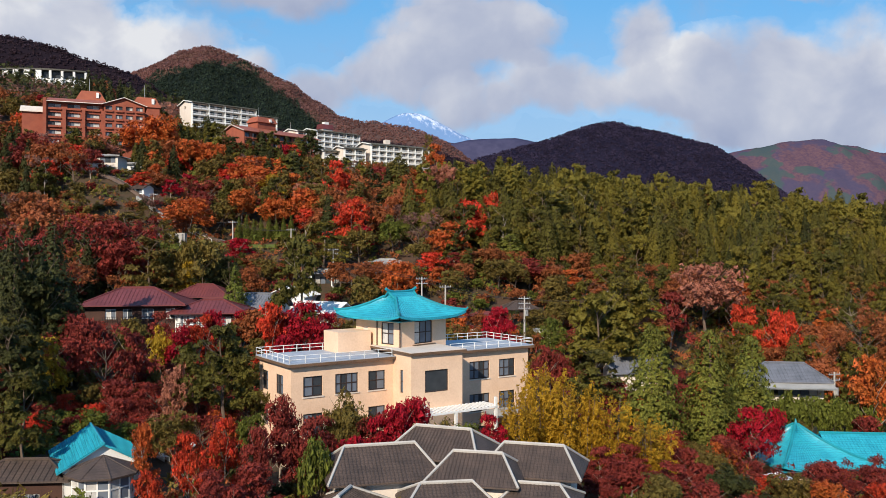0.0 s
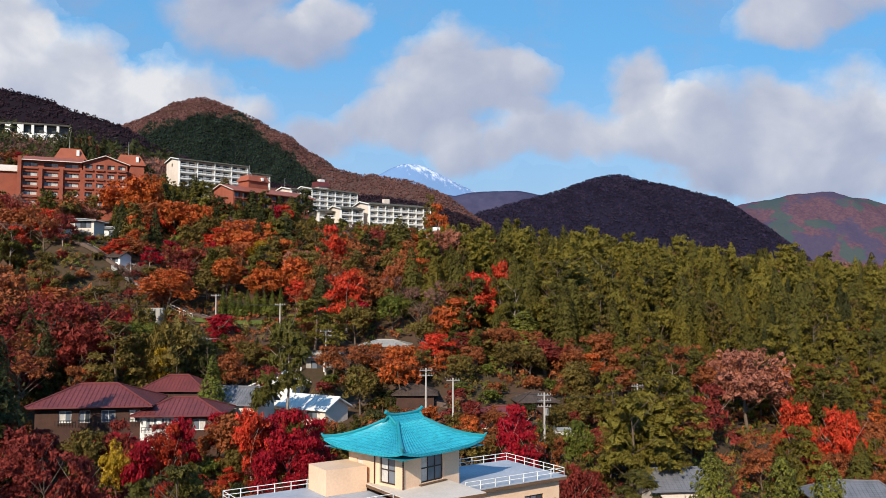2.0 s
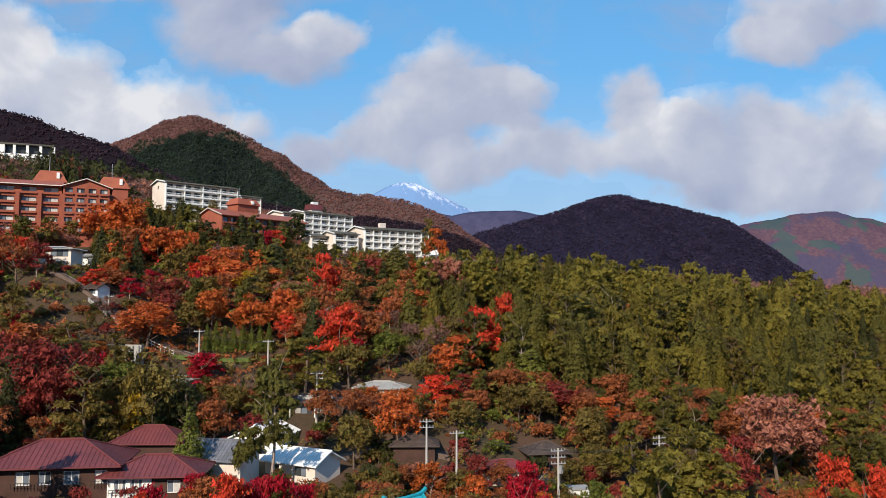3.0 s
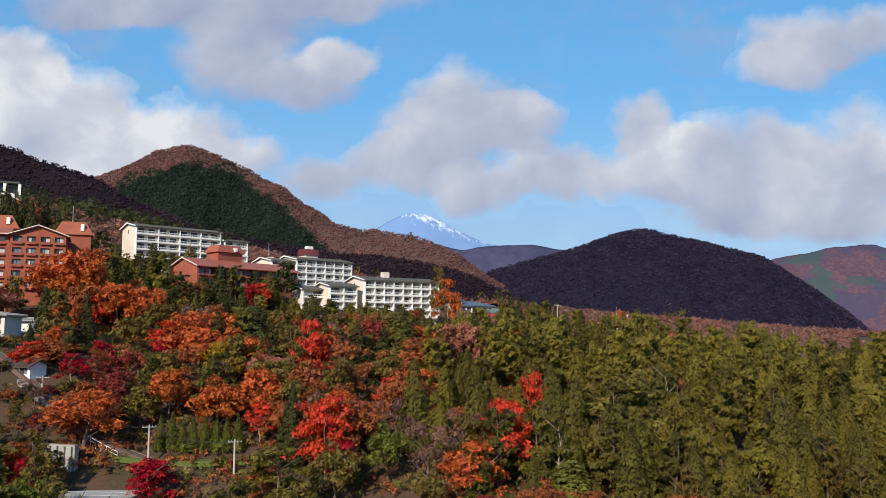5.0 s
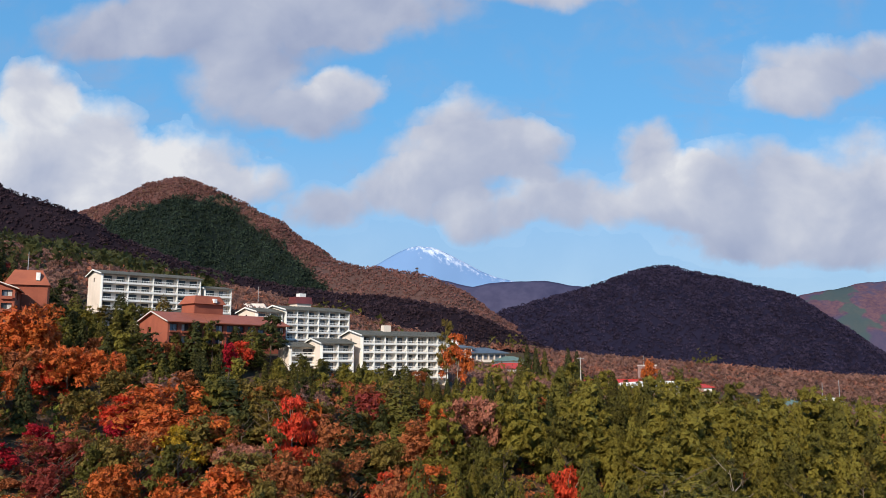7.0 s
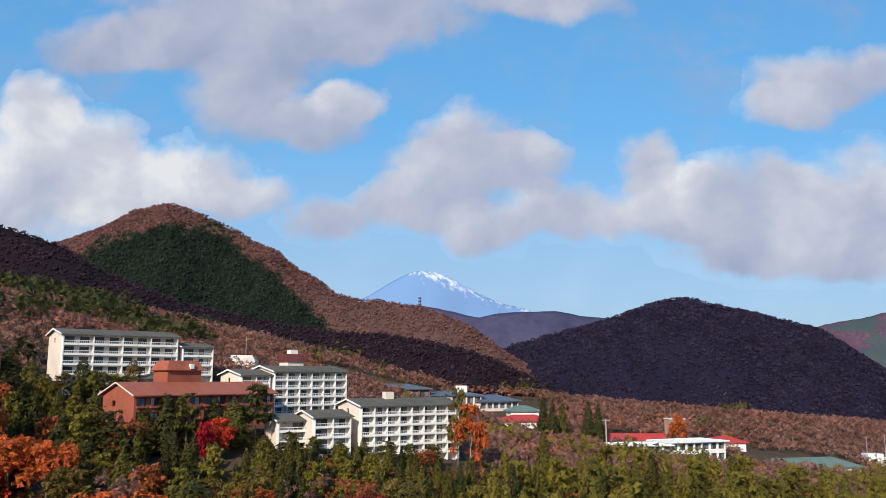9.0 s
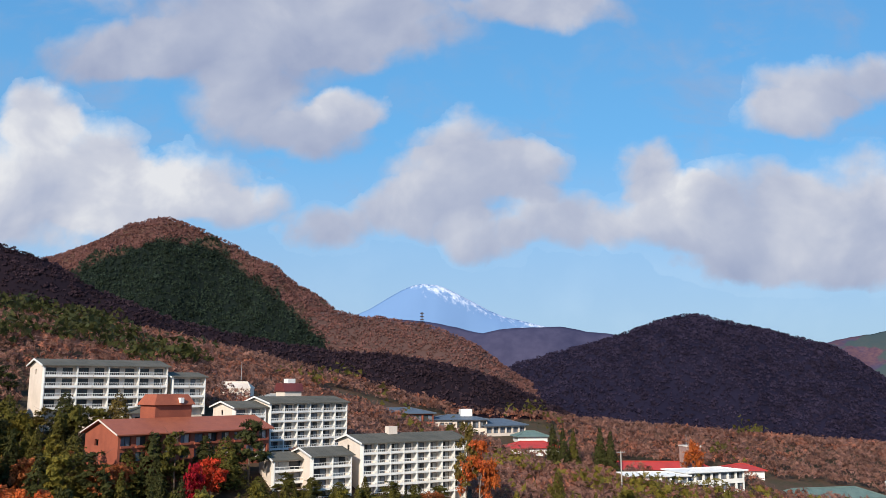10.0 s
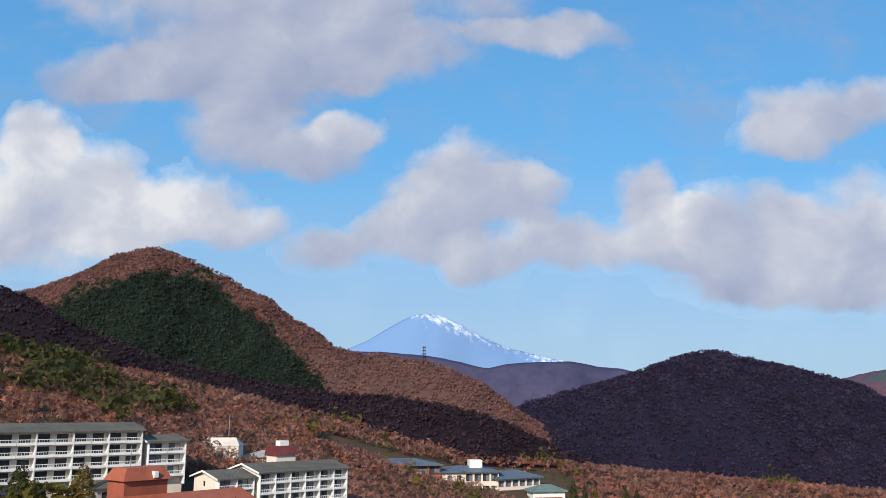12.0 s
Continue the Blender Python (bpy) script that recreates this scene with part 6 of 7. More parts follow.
def ribbon(name, pts, width, lift, material, label, category):
    """A lane laid on the slope along a line of plan points."""
    line = []
    for (x0, y0), (x1, y1) in zip(pts, pts[1:]):
        n = max(2, int(math.hypot(x1 - x0, y1 - y0) / 2))
        line += [(x0 + (x1 - x0) * i / n, y0 + (y1 - y0) * i / n) for i in range(n)]
    line.append(pts[-1])
    g = Geo()
    for i, (x, y) in enumerate(line):
        a, b = line[max(i - 1, 0)], line[min(i + 1, len(line) - 1)]
        d = math.hypot(b[0] - a[0], b[1] - a[1])
        nx, ny = -(b[1] - a[1]) / d * width / 2, (b[0] - a[0]) / d * width / 2
        z = max(gz(x + nx, y + ny), gz(x - nx, y - ny), gz(x, y)) + lift
        for sx, sy, zz in ((nx, ny, z), (-nx, -ny, z), (-nx, -ny, z - 0.8), (nx, ny, z - 0.8)):
            g.v.append((x + sx, y + sy, zz))
    for i in range(len(line) - 1):
        k = i * 4
        for a, b in ((0, 1), (1, 2), (3, 0)):
            g.f.append((k + a, k + b, k + 4 + b, k + 4 + a))
    me = g.mesh(name)
    me.materials.append(material)
    return tagged(new(name, me), label, category, kind="structure")


TRACK = [(-84, 200.5), (-75, 197.5), (-66, 193.5), (-56, 188), (-44, 183.5)]
ribbon("railway_bed", TRACK, 1.9, 0.2, DIRT_TRACK, "brown ballast bed of a cable railway climbing the hillside", "railway")
ribbon("platform", [(-70, 193.6), (-64, 191.0), (-60, 188.8)], 1.0, 0.75, CONCRETE, "narrow concrete station platform beside the track", "platform")
ribbon("road_village", [(-24, 146), (-8, 152), (8, 148), (22, 143), (36, 140)], 2.0, 0.05, DIRT_TRACK, "narrow gravel village lane behind the institute", "road")
ribbon("path", [(-40, 92), (-34, 89), (-30, 87), (-27, 83)], 0.5, 0.5, WHITE, "white kerbed garden path", "path")
ribbon("lawn_strip", [(38, 106), (50, 102), (62, 95)], 5.0, 0.3, LAWN, "clipped green bank beside the grey-tiled house", "lawn")
ribbon("lawn_terrace", [(-50, 184.5), (-38, 184.2), (-29, 184)], 2.8, -0.35, LAWN, "small lawn terrace with a row of young cedars", "lawn")
wall_ob = thing("retaining_wall", pose(-63.5, 184.0, gz(-60, 183) - 0.4, 0, 0, -20), "grey concrete retaining wall below the lane", "wall")
part("wall", Geo().box(0, 0, -3, 9, 0.8, 2.2), CONCRETE, wall_ob)
for i in range(7):
    part("buttress", Geo().box(0.2 + i * 1.35, -0.35, -3, 0.55 + i * 1.35, -0.002, 2.0), CONCRETE, wall_ob)


def lane_fence(x0, y0, x1, y1):
    n = thing("fence", Matrix.Identity(4), "white guard rail along the lane", "fence")
    g = Geo()
    steps = 12
    for i in range(steps + 1):
        k = i / steps
        x, y = x0 + (x1 - x0) * k, y0 + (y1 - y0) * k
        part("post", Geo().tube((x, y, gz(x, y) - 0.5), (x, y, gz(x, y) + 1.3), 0.05, 0.05, 5), WHITE, n)
        if i:
            for h in (0.7, 1.25):
                g.tube((px, py, gz(px, py) + h), (x, y, gz(x, y) + h), 0.05, 0.05, 4)
        px, py = x, y
    part("rail", g, WHITE, n)


lane_fence(-62, 189.4, -50, 184.0)
for side in (-0.5, 0.5):
    ribbon("rail", [(x, y + side * 1.05) for x, y in TRACK], 0.09, 0.42, STEEL, "steel running rail of the cable railway", "rail")

# ---- poles and wires ----
pole_tops = {}


def utility_pole(key, x, y, top, arms=2, turn=15, box=False):
    root = thing("utility_pole", pose(x, y, gz(x, y), 0, 0, turn), "grey concrete utility pole with cross-arms", "utility pole", "utility poles")
    h = top - gz(x, y)
    part("pole", Geo().tube((0, 0, -1.5), (0, 0, h), 0.2, 0.12, 8), POLE_GREY, root)
    for i in range(arms):
        z = h - 0.35 - i * 0.8
        part("cross_arm", Geo().box(-1.0, -0.06, z - 0.06, 1.0, 0.06, z + 0.06), STEEL, root)
        for sx in (-0.9, -0.45, 0.45, 0.9):
            part("insulator", Geo().tube((sx, 0, z + 0.05), (sx, 0, z + 0.3), 0.045, 0.03, 6), POLE_GREY, root)
    if box:
        part("transformer", Geo().tube((0.35, 0, h - 3.2), (0.35, 0, h - 2.2), 0.3, 0.3, 8), STEEL, root)
    pole_tops[key] = (Vector((x, y, top - 0.3)), turn)


utility_pole("a", 14.7, 134, 16.6, 3, 10, True)
utility_pole("b", 54.9, 112, 7.4, 2, 20, True)
utility_pole("c", -19.8, 160, 24.6, 2, 0)
utility_pole("d", 1.8, 138, 18.3, 1)
utility_pole("e", -2.2, 140, 19.6, 2)
utility_pole("f", -56.0, 187, 32.8, 1)
utility_pole("g", -45.0, 183, 30.8, 1)
utility_pole("h", -66.0, 193, 37.6, 1)
utility_pole("i", -31.5, 180, 29.0, 1)
utility_pole("j", 30.0, 142, 17.0, 2)
utility_pole("k", 11.5, 124, 10.5, 1)
utility_pole("l", 33.0, 300, 53.5, 1)


def wire(a, b, offset):
    p, q = pole_tops[a][0] + Vector((offset, 0, 0)), pole_tops[b][0] + Vector((offset, 0, 0))
    cu = bpy.data.curves.new("cable", "CURVE")
    cu.dimensions, cu.bevel_depth, cu.bevel_resolution = "3D", 0.028, 0
    sp = cu.splines.new("POLY")
    n = 10
    sp.points.add(n)
    for i in range(n + 1):
        k = i / n
        w = p.lerp(q, k)
        sp.points[i].co = (w.x, w.y, w.z - 4 * k * (1 - k) * 0.9, 1)
    cu.materials.append(WIRE)
    tagged(new("cable", cu), "black power cable sagging between poles", "cable", "power cables")


for a, b in (("a", "e"), ("a", "j"), ("c", "e"), ("h", "f"), ("f", "g"), ("g", "i"), ("a", "k")):
    for o in (-0.85, 0.85):
        wire(a, b, o)

lamp = None
for x, y, h in ((-38.5, 96.0, 4.2), (-21.0, 71.5, 4.0), (-17.2, 63.5, 3.6)):
    lamp = thing("street_lamp", pose(x, y, gz(x, y)), "garden lamp with a white globe on a dark post", "street lamp", "garden lamps")
    part("post", Geo().tube((0, 0, -0.5), (0, 0, h), 0.06, 0.05, 6), FRAME_DARK, lamp)
    g = Geo()
    for i in range(4):
        g.tube((0, 0, h + i * 0.1), (0, 0, h + (i + 1) * 0.1), (0.1, 0.2, 0.24, 0.18)[i], (0.2, 0.24, 0.18, 0.05)[i], 8)
    part("globe", g, WHITE, lamp)
par = thing("parasol", pose(34.6, 82.5, 0.0), "white garden parasol on a steel pole", "parasol")
par.location.z = gz(34.6, 82.5)
part("pole", Geo().tube((0, 0, -0.3), (0, 0, 2.6), 0.04, 0.04, 6), STEEL, par)
g = Geo()
for i in range(8):
    a, b = 2 * math.pi * i / 8, 2 * math.pi * (i + 1) / 8
    g.face((1.6 * math.cos(a), 1.6 * math.sin(a), 2.1), (1.6 * math.cos(b), 1.6 * math.sin(b), 2.1), (0, 0, 2.75))
part("canopy", g, WHITE, par)
mast = thing("relay_mast", pose(-18, 528, float(blue_h(-18.0, 528.0))), "lattice relay mast on the distant ridge", "mast")
g = Geo()
for sx in (-0.6, 0.6):
    for sy in (-0.6, 0.6):
        g.tube((sx, sy, -2), (sx * 0.5, sy * 0.5, 5.6), 0.16, 0.11, 4)
part("tower", g, FRAME_DARK, mast)
for z in (1.6, 3.2, 4.8):
    part("platform", Geo().box(-0.85, -0.85, z, 0.85, 0.85, z + 0.4), FRAME_DARK, mast)


# ---- what stands where: keeps trees off the buildings ----
bpy.context.view_layer.update()
footprints = []
for ob in scene.objects:
    if ob.parent is None and ob.type == "EMPTY" and ob.get("category") not in ("utility pole", "mast", "street lamp", "fence", "wall"):
        pts = [c.matrix_world @ Vector(q) for c in ob.children_recursive if c.type == "MESH" for q in c.bound_box]
        if pts:
            footprints.append((min(p.x for p in pts), min(p.y for p in pts), max(p.x for p in pts), max(p.y for p in pts)))


def clear_of(x, y, r):
    return all(x < a - r or x > c + r or y < b - r or y > d + r for a, b, c, d in footprints)


# ---- trees and shrubs that stand out ----
plant("maple", "scarlet", -23.1, 118.0, 10.5, 3.4)
plant("maple", "crimson", -18.0, 114.0, 11.4, 3.8)
plant("maple", "crimson", -15.4, 112.0, 9.0, 2.8)
plant("maple", "crimson", -20.0, 110.0, 7.7, 2.3)
plant("maple", "crimson", -3.3, 74.0, 7.9, 2.3)
plant("maple", "crimson", -5.0, 73.0, 7.0, 2.0)
plant("maple", "crimson", -6.9, 69.0, 6.5, 2.1)
plant("maple", "crimson", 5.5, 80.0, 6.7, 2.1)
plant("broad", "olive", -8.1, 76.0, 8.8, 2.7)
plant("maple", "maroon", -5.4, 75.0, 7.5, 2.8)
plant("maple", "crimson", -2.1, 76.0, 8.2, 2.9)
plant("broad", "olive", 0.8, 75.0, 6.8, 2.2)
plant("broad", "green", 3.1, 76.0, 6.4, 2.0)
plant("maple", "maroon", -10.4, 73.0, 6.7, 2.6)
plant("bush", "dark", -1.0, 70.0, 5.4, 1.9)
plant("maple", "maroon", -46.3, 112.0, 7.7, 3.5)
plant("broad", "olive", -42.1, 114.0, 8.0, 2.7)
plant("maple", "crimson", -34.9, 112.0, 8.1, 2.6)
plant("maple", "scarlet", -32.6, 116.0, 8.2, 2.6)
plant("maple", "maroon", -48.5, 110.0, 9.4, 3.8)
plant("pine", "dark", -52.0, 108.0, 16.0, 4.1)
plant("maple", "maroon", -46.1, 108.0, 10.1, 3.7)
plant("sparse", "maroon", -69.3, 140.0, 16.0, 6.8)
plant("sparse", "maroon", -64.1, 150.0, 16.0, 7.2)
plant("broad", "maroon", -56.0, 150.0, 16.0, 6.2)
plant("pine", "olive", -50.5, 146.0, 13.2, 5.0)
plant("broad", "rust", -78.4, 165.0, 16.0, 6.8)
plant("broad", "olive", -42.7, 150.0, 14.9, 5.2)
plant("broad", "rust", -36.0, 163.0, 6.5, 3.6)
plant("maple", "maroon", -14.0, 74.0, 8.5, 2.8)
plant("maple", "maroon", -14.7, 68.0, 6.7, 1.9)
plant("broad", "olive", -8.3, 75.0, 6.9, 2.0)
plant("pine", "cedar", -21.8, 86.0, 14.2, 4.2)
plant("pine", "cedar", -26.8, 92.0, 11.3, 3.8)
plant("broad", "gold", -37.2, 112.0, 7.8, 2.3)
plant("maple", "scarlet", -34.0, 114.0, 7.1, 2.0)
plant("broad", "gold", -46.5, 98.0, 9.6, 3.0)
plant("cone", "dark", -52.0, 112.0, 21.9, 5.4)
plant("cone", "dark", -54.3, 106.0, 21.9, 4.4)
plant("pine", "cedar", -46.5, 92.0, 13.1, 3.8)
plant("pine", "cedar", -36.1, 72.0, 10.1, 3.0)
plant("sparse", "maroon", -40.0, 100.0, 11.2, 4.1)
plant("maple", "maroon", -37.7, 102.0, 9.9, 3.5)
plant("broad", "green", -35.6, 85.0, 4.6, 2.3)
plant("broad", "green", -31.4, 82.0, 4.0, 2.0)
plant("broad", "olive", -25.5, 80.0, 5.6, 2.6)
plant("maple", "pinkish", -28.1, 90.0, 9.0, 2.8)
plant("maple", "scarlet", -19.1, 64.0, 6.6, 1.9)
plant("maple", "scarlet", -20.9, 60.0, 4.7, 1.6)
plant("maple", "scarlet", -18.0, 70.0, 6.7, 2.0)
plant("maple", "orange", -24.9, 70.0, 5.9, 1.5)
plant("bush", "green", -9.4, 65.0, 6.3, 1.6)
plant("broad", "green", -16.5, 75.0, 6.4, 1.9)
plant("maple", "maroon", -11.5, 71.0, 6.9, 2.4)
plant("bamboo", "bamboo", 8.7, 84.0, 8.9, 2.1)
plant("bamboo", "bamboo", 12.5, 88.0, 10.3, 2.7)
plant("bamboo", "bamboo", 14.9, 86.0, 9.6, 2.4)
plant("bamboo", "bamboo", 18.1, 86.0, 9.2, 2.5)
plant("bamboo", "bamboo", 21.9, 82.0, 7.4, 2.5)
plant("bamboo", "bamboo", 11.4, 92.0, 10.8, 1.9)
plant("broad", "olive", 2.3, 76.0, 5.9, 1.6)
plant("cypress", "hinoki", 25.3, 95.0, 16.0, 4.1)
plant("cypress", "hinoki", 32.3, 96.0, 15.9, 4.0)
plant("cypress", "hinoki", 38.3, 99.0, 15.5, 3.5)
plant("pine", "pine", 30.1, 128.0, 16.0, 6.6)
plant("pine", "pine", 24.0, 122.0, 14.4, 5.0)
plant("pine", "cedar", 21.3, 108.0, 9.9, 4.1)
plant("broad", "pinkish", 49.9, 150.0, 15.1, 7.0)
plant("maple", "maroon", 40.8, 142.0, 10.4, 4.4)
plant("maple", "scarlet", 56.8, 134.0, 11.7, 3.9)
plant("maple", "scarlet", 52.2, 138.0, 10.6, 3.8)
plant("maple", "orange", 57.2, 106.0, 13.0, 4.4)
plant("sparse", "rust", 62.9, 132.0, 10.6, 3.6)
plant("sparse", "rust", 72.6, 140.0, 13.1, 5.3)
plant("maple", "crimson", 34.7, 90.0, 8.0, 3.1)
plant("maple", "crimson", 39.5, 94.0, 7.8, 2.3)
plant("maple", "maroon", 36.2, 76.0, 4.9, 2.9)
plant("maple", "maroon", 21.8, 76.0, 4.2, 3.1, z=0.0)
plant("maple", "maroon", 15.6, 74.0, 3.4, 2.3)
plant("maple", "crimson", 9.1, 126.0, 9.4, 3.0)
plant("maple", "crimson", 10.5, 122.0, 8.3, 2.5)
plant("maple", "maroon", 15.6, 110.0, 9.6, 3.0)
plant("pine", "pine", 27.8, 128.0, 14.0, 5.5)
plant("maple", "scarlet", 57.2, 133.0, 11.9, 4.0)
plant("maple", "crimson", -42.4, 176.0, 6.5, 4.8, z=20.0)
plant("broad", "orange", -55.3, 184.0, 9.7, 6.7)
plant("maple", "scarlet", -18.1, 178.0, 12.7, 6.0)
plant("broad", "rust", -14.2, 182.0, 9.3, 4.8)
plant("maple", "orange", -4.6, 192.0, 10.0, 6.1)
plant("maple", "scarlet", 6.9, 176.0, 12.1, 5.3)
plant("maple", "orange", 2.6, 170.0, 8.6, 5.6)
plant("broad", "olive", 8.5, 168.0, 8.1, 6.0, z=15.9)
plant("cypress", "hinoki", 15.7, 170.0, 12.1, 6.1, z=15.7)
plant("cone", "green", -33.2, 137.0, 11.5, 3.2)
plant("pine", "cedar", -22.6, 137.0, 17.5, 4.4, bark=BARK_PALE)
plant("broad", "orange", -6.9, 160.0, 7.6, 5.7, z=14.0)
plant("maple", "scarlet", -0.4, 163.0, 5.9, 4.3, z=17.9)
plant("broad", "maroon", 18.8, 163.0, 6.5, 4.8, z=15.9)
plant("broad", "orange", -46.4, 212.0, 11.0, 7.2)
plant("broad", "orange", -38.9, 208.0, 9.4, 5.7)
plant("broad", "orange", -25.7, 214.0, 9.2, 5.3)
plant("broad", "orange", -76.8, 232.0, 14.9, 7.5)
plant("maple", "maroon", -57.9, 204.0, 8.4, 6.2, z=31.8)
plant("broad", "olive", -15.8, 172.0, 9.1, 4.1)
plant("broad", "green", -8.9, 176.0, 8.8, 3.8)
plant("broad", "olive", -29.0, 196.0, 9.1, 5.7)
plant("pine", "pine", -22.6, 164.0, 12.2, 5.8)
plant("maple", "crimson", 10.4, 134.0, 7.9, 3.4)
for x, y, h, tint in ((-54.5, 120.0, 5.6, "maroon"), (-50.0, 121.0, 5.0, "maroon"), (-45.5, 122.0, 4.8, "crimson"), (-41.0, 123.5, 4.2, "crimson"), (-36.5, 124.0, 5.4, "maroon"), (-29.5, 127.0, 6.4, "crimson")):
    plant("maple", tint, x, y, h, 2.6)
plant("maple", "crimson", -21.6, 121.0, 8.7, 2.7)
plant("maple", "crimson", -15.7, 120.0, 8.6, 2.7)
plant("maple", "crimson", -31.8, 118.0, 8.2, 2.5)
plant("maple", "maroon", -39.2, 117.0, 8.1, 2.4)
plant("broad", "orange", -6.3, 150.0, 9.2, 3.9)
plant("broad", "olive", -12.5, 146.0, 7.6, 3.2)
plant("pine", "cedar", -26.7, 160.0, 10.2, 4.2)
plant("maple", "orange", 3.5, 130.0, 7.4, 2.9)
plant("broad", "green", 18.4, 128.0, 8.5, 2.6)
plant("pine", "pine", 25.9, 190.0, 16.0, 8.6, z=22.5)
plant("pine", "cedar", 27.6, 130.0, 13.2, 5.2)
plant("cypress", "dark", 43.9, 170.0, 11.1, 5.6, z=10.7)
plant("cypress", "dark", 39.4, 172.0, 9.2, 4.6, z=13.4)
plant("cypress", "dark", 54.1, 176.0, 10.5, 5.3, z=10.8)
plant("broad", "rust", -73.7, 180.0, 10.2, 7.6, z=21.6)
plant("broad", "rust", -84.3, 190.0, 9.3, 6.9, z=26.9)
plant("pine", "olive", -65.6, 176.0, 12.6, 6.3, z=20.2)
plant("broad", "green", -54.7, 166.0, 8.6, 4.4)
plant("sparse", "rust", -61.3, 158.0, 13.0, 6.5, z=12.5)
plant("maple", "maroon", -28.5, 152.0, 6.0, 4.4, z=12.9)
plant("broad", "rust", -8.6, 190.0, 10.5, 3.5)
plant("cone", "cedar", -9.3, 216.0, 14.3, 6.6)
plant("cone", "dark", -16.7, 210.0, 12.7, 6.3, z=33.2)
plant("broad", "pinkish", 2.2, 215.0, 12.5, 4.9)
plant("maple", "scarlet", -24.5, 206.0, 12.3, 4.1)
plant("broad", "maroon", -14.9, 222.0, 8.9, 4.6)
plant("maple", "scarlet", 13.6, 196.0, 10.6, 3.5)
plant("broad", "orange", -44.1, 206.0, 8.8, 5.1)
plant("broad", "gold", -40.0, 203.0, 8.2, 4.0)
plant("broad", "orange", -85.3, 236.0, 11.6, 6.8)
plant("broad", "orange", -67.5, 226.0, 10.3, 4.7)
plant("broad", "rust", -68.3, 200.0, 6.7, 4.9, z=37.2)
plant("maple", "scarlet", -70.7, 198.0, 4.5, 3.3, z=38.5)
plant("sparse", "maroon", -56.1, 200.0, 9.9, 4.9, z=31.1)
plant("cone", "dark", -37.5, 216.0, 15.4, 7.7, z=35.9)
plant("pine", "olive", -28.0, 208.0, 10.7, 4.2)
plant("maple", "scarlet", -53.3, 214.0, 7.4, 4.3)
plant("maple", "scarlet", -43.1, 248.0, 7.1, 3.6)
plant("maple", "orange", 0.2, 262.0, 11.9, 4.0)
plant("broad", "orange", -75.4, 232.0, 11.8, 3.9)
plant("broad", "orange", -61.6, 226.0, 10.2, 4.3)
plant("maple", "crimson", -44.5, 244.0, 8.1, 2.4)
plant("cone", "dark", 22.6, 336.0, 12.2, 2.3)
plant("cone", "dark", 25.0, 334.0, 11.7, 2.1)
plant("cone", "cedar", 28.1, 337.0, 11.1, 2.1)
plant("cone", "dark", 35.4, 338.0, 12.3, 2.3)
plant("cone", "dark", 37.8, 336.0, 12.1, 2.3)
plant("broad", "orange", 60.1, 338.0, 10.1, 3.3)
plant("cone", "dark", -116.4, 300.0, 7.1, 3.5, z=71.6)
plant("cone", "dark", -111.3, 300.0, 7.1, 3.5, z=70.2)
plant("pine", "dark", -90.1, 272.0, 6.7, 2.6)
plant("cone", "dark", -90.0, 266.0, 5.9, 2.9, z=63.1)
plant("pine", "dark", -87.3, 256.0, 6.4, 3.2, z=58.0)
plant("pine", "cedar", -78.5, 256.0, 5.7, 2.8)
plant("pine", "olive", -2.0, 262.0, 14.8, 2.4)
plant("pine", "olive", -47.3, 150.0, 11.0, 3.3)
plant("pine", "dark", -41.8, 148.0, 9.5, 2.6)
plant("broad", "gold", -44.5, 150.0, 9.0, 2.8)
plant("pine", "dark", -37.5, 150.0, 10.0, 2.6)
plant("pine", "cedar", 24.4, 180.0, 16.0, 4.2)
plant("pine", "pine", 31.8, 178.0, 16.0, 3.3)
# unseen cedars added beyond the left edge to shade the left garden
for i, (x, y, h) in enumerate(((-47, 57, 17), (-52, 62, 18), (-46, 66, 16), (-57, 68, 18), (-50, 74, 16), (-60, 60, 18), (-63, 78, 17), (-56, 84, 15), (-66, 88, 20), (-72, 96, 21), (-60, 94, 18), (-70, 80, 21), (-76, 104, 20), (-67, 102, 17), (-80, 92, 20), (-82, 112, 18), (-74, 114, 16))):
    plant("cone", "dark", x, y, h, 4.0 + 0.3 * (i % 3))
for i in range(9):
    plant("cone", "dark", -113 + i * 1.9 + math.sin(i * 2.6), 260.0 + 3.0 * math.sin(i * 1.9), 15.0 + 2.6 * math.sin(i * 2.2), 2.7)
for i in range(9):
    plant(("cone", "cypress", "pine")[i % 3], "cedar" if i % 2 else "dark", -66 + i * 3.4, 239.0 + 2.2 * i + 1.5 * math.sin(i * 2.3), 9.4 + 1.5 * math.sin(i * 1.7), 3.3 + 0.4 * math.sin(i))
for i in range(8):
    plant(("pine", "cypress", "broad")[i % 3], ("dark", "cedar", "pine", "olive")[i % 4], -82 + i * 2.6, 252.0 + i * 1.3 + math.sin(i * 2.1), 8.2 + 1.5 * math.sin(i * 1.9), 2.9)
for i in range(8):
    plant("pine" if i % 3 else "cypress", "cedar", -36 + i * 4.2, 251.0 + 0.9 * i + math.sin(i * 2.9), 4.2 + 0.8 * math.sin(i * 1.3), 2.3)
for i in range(26):
    x, y = -86 + 26 * ((i * 0.618) % 1), 182 + 20 * ((i * 0.414) % 1)
    if clear_of(x, y, 0.6):
        plant("bush", ("olive", "rust", "dark", "maroon")[i % 4], x, y, 1.6 + 0.9 * ((i * 0.3) % 1), 1.7, group="shrubs")
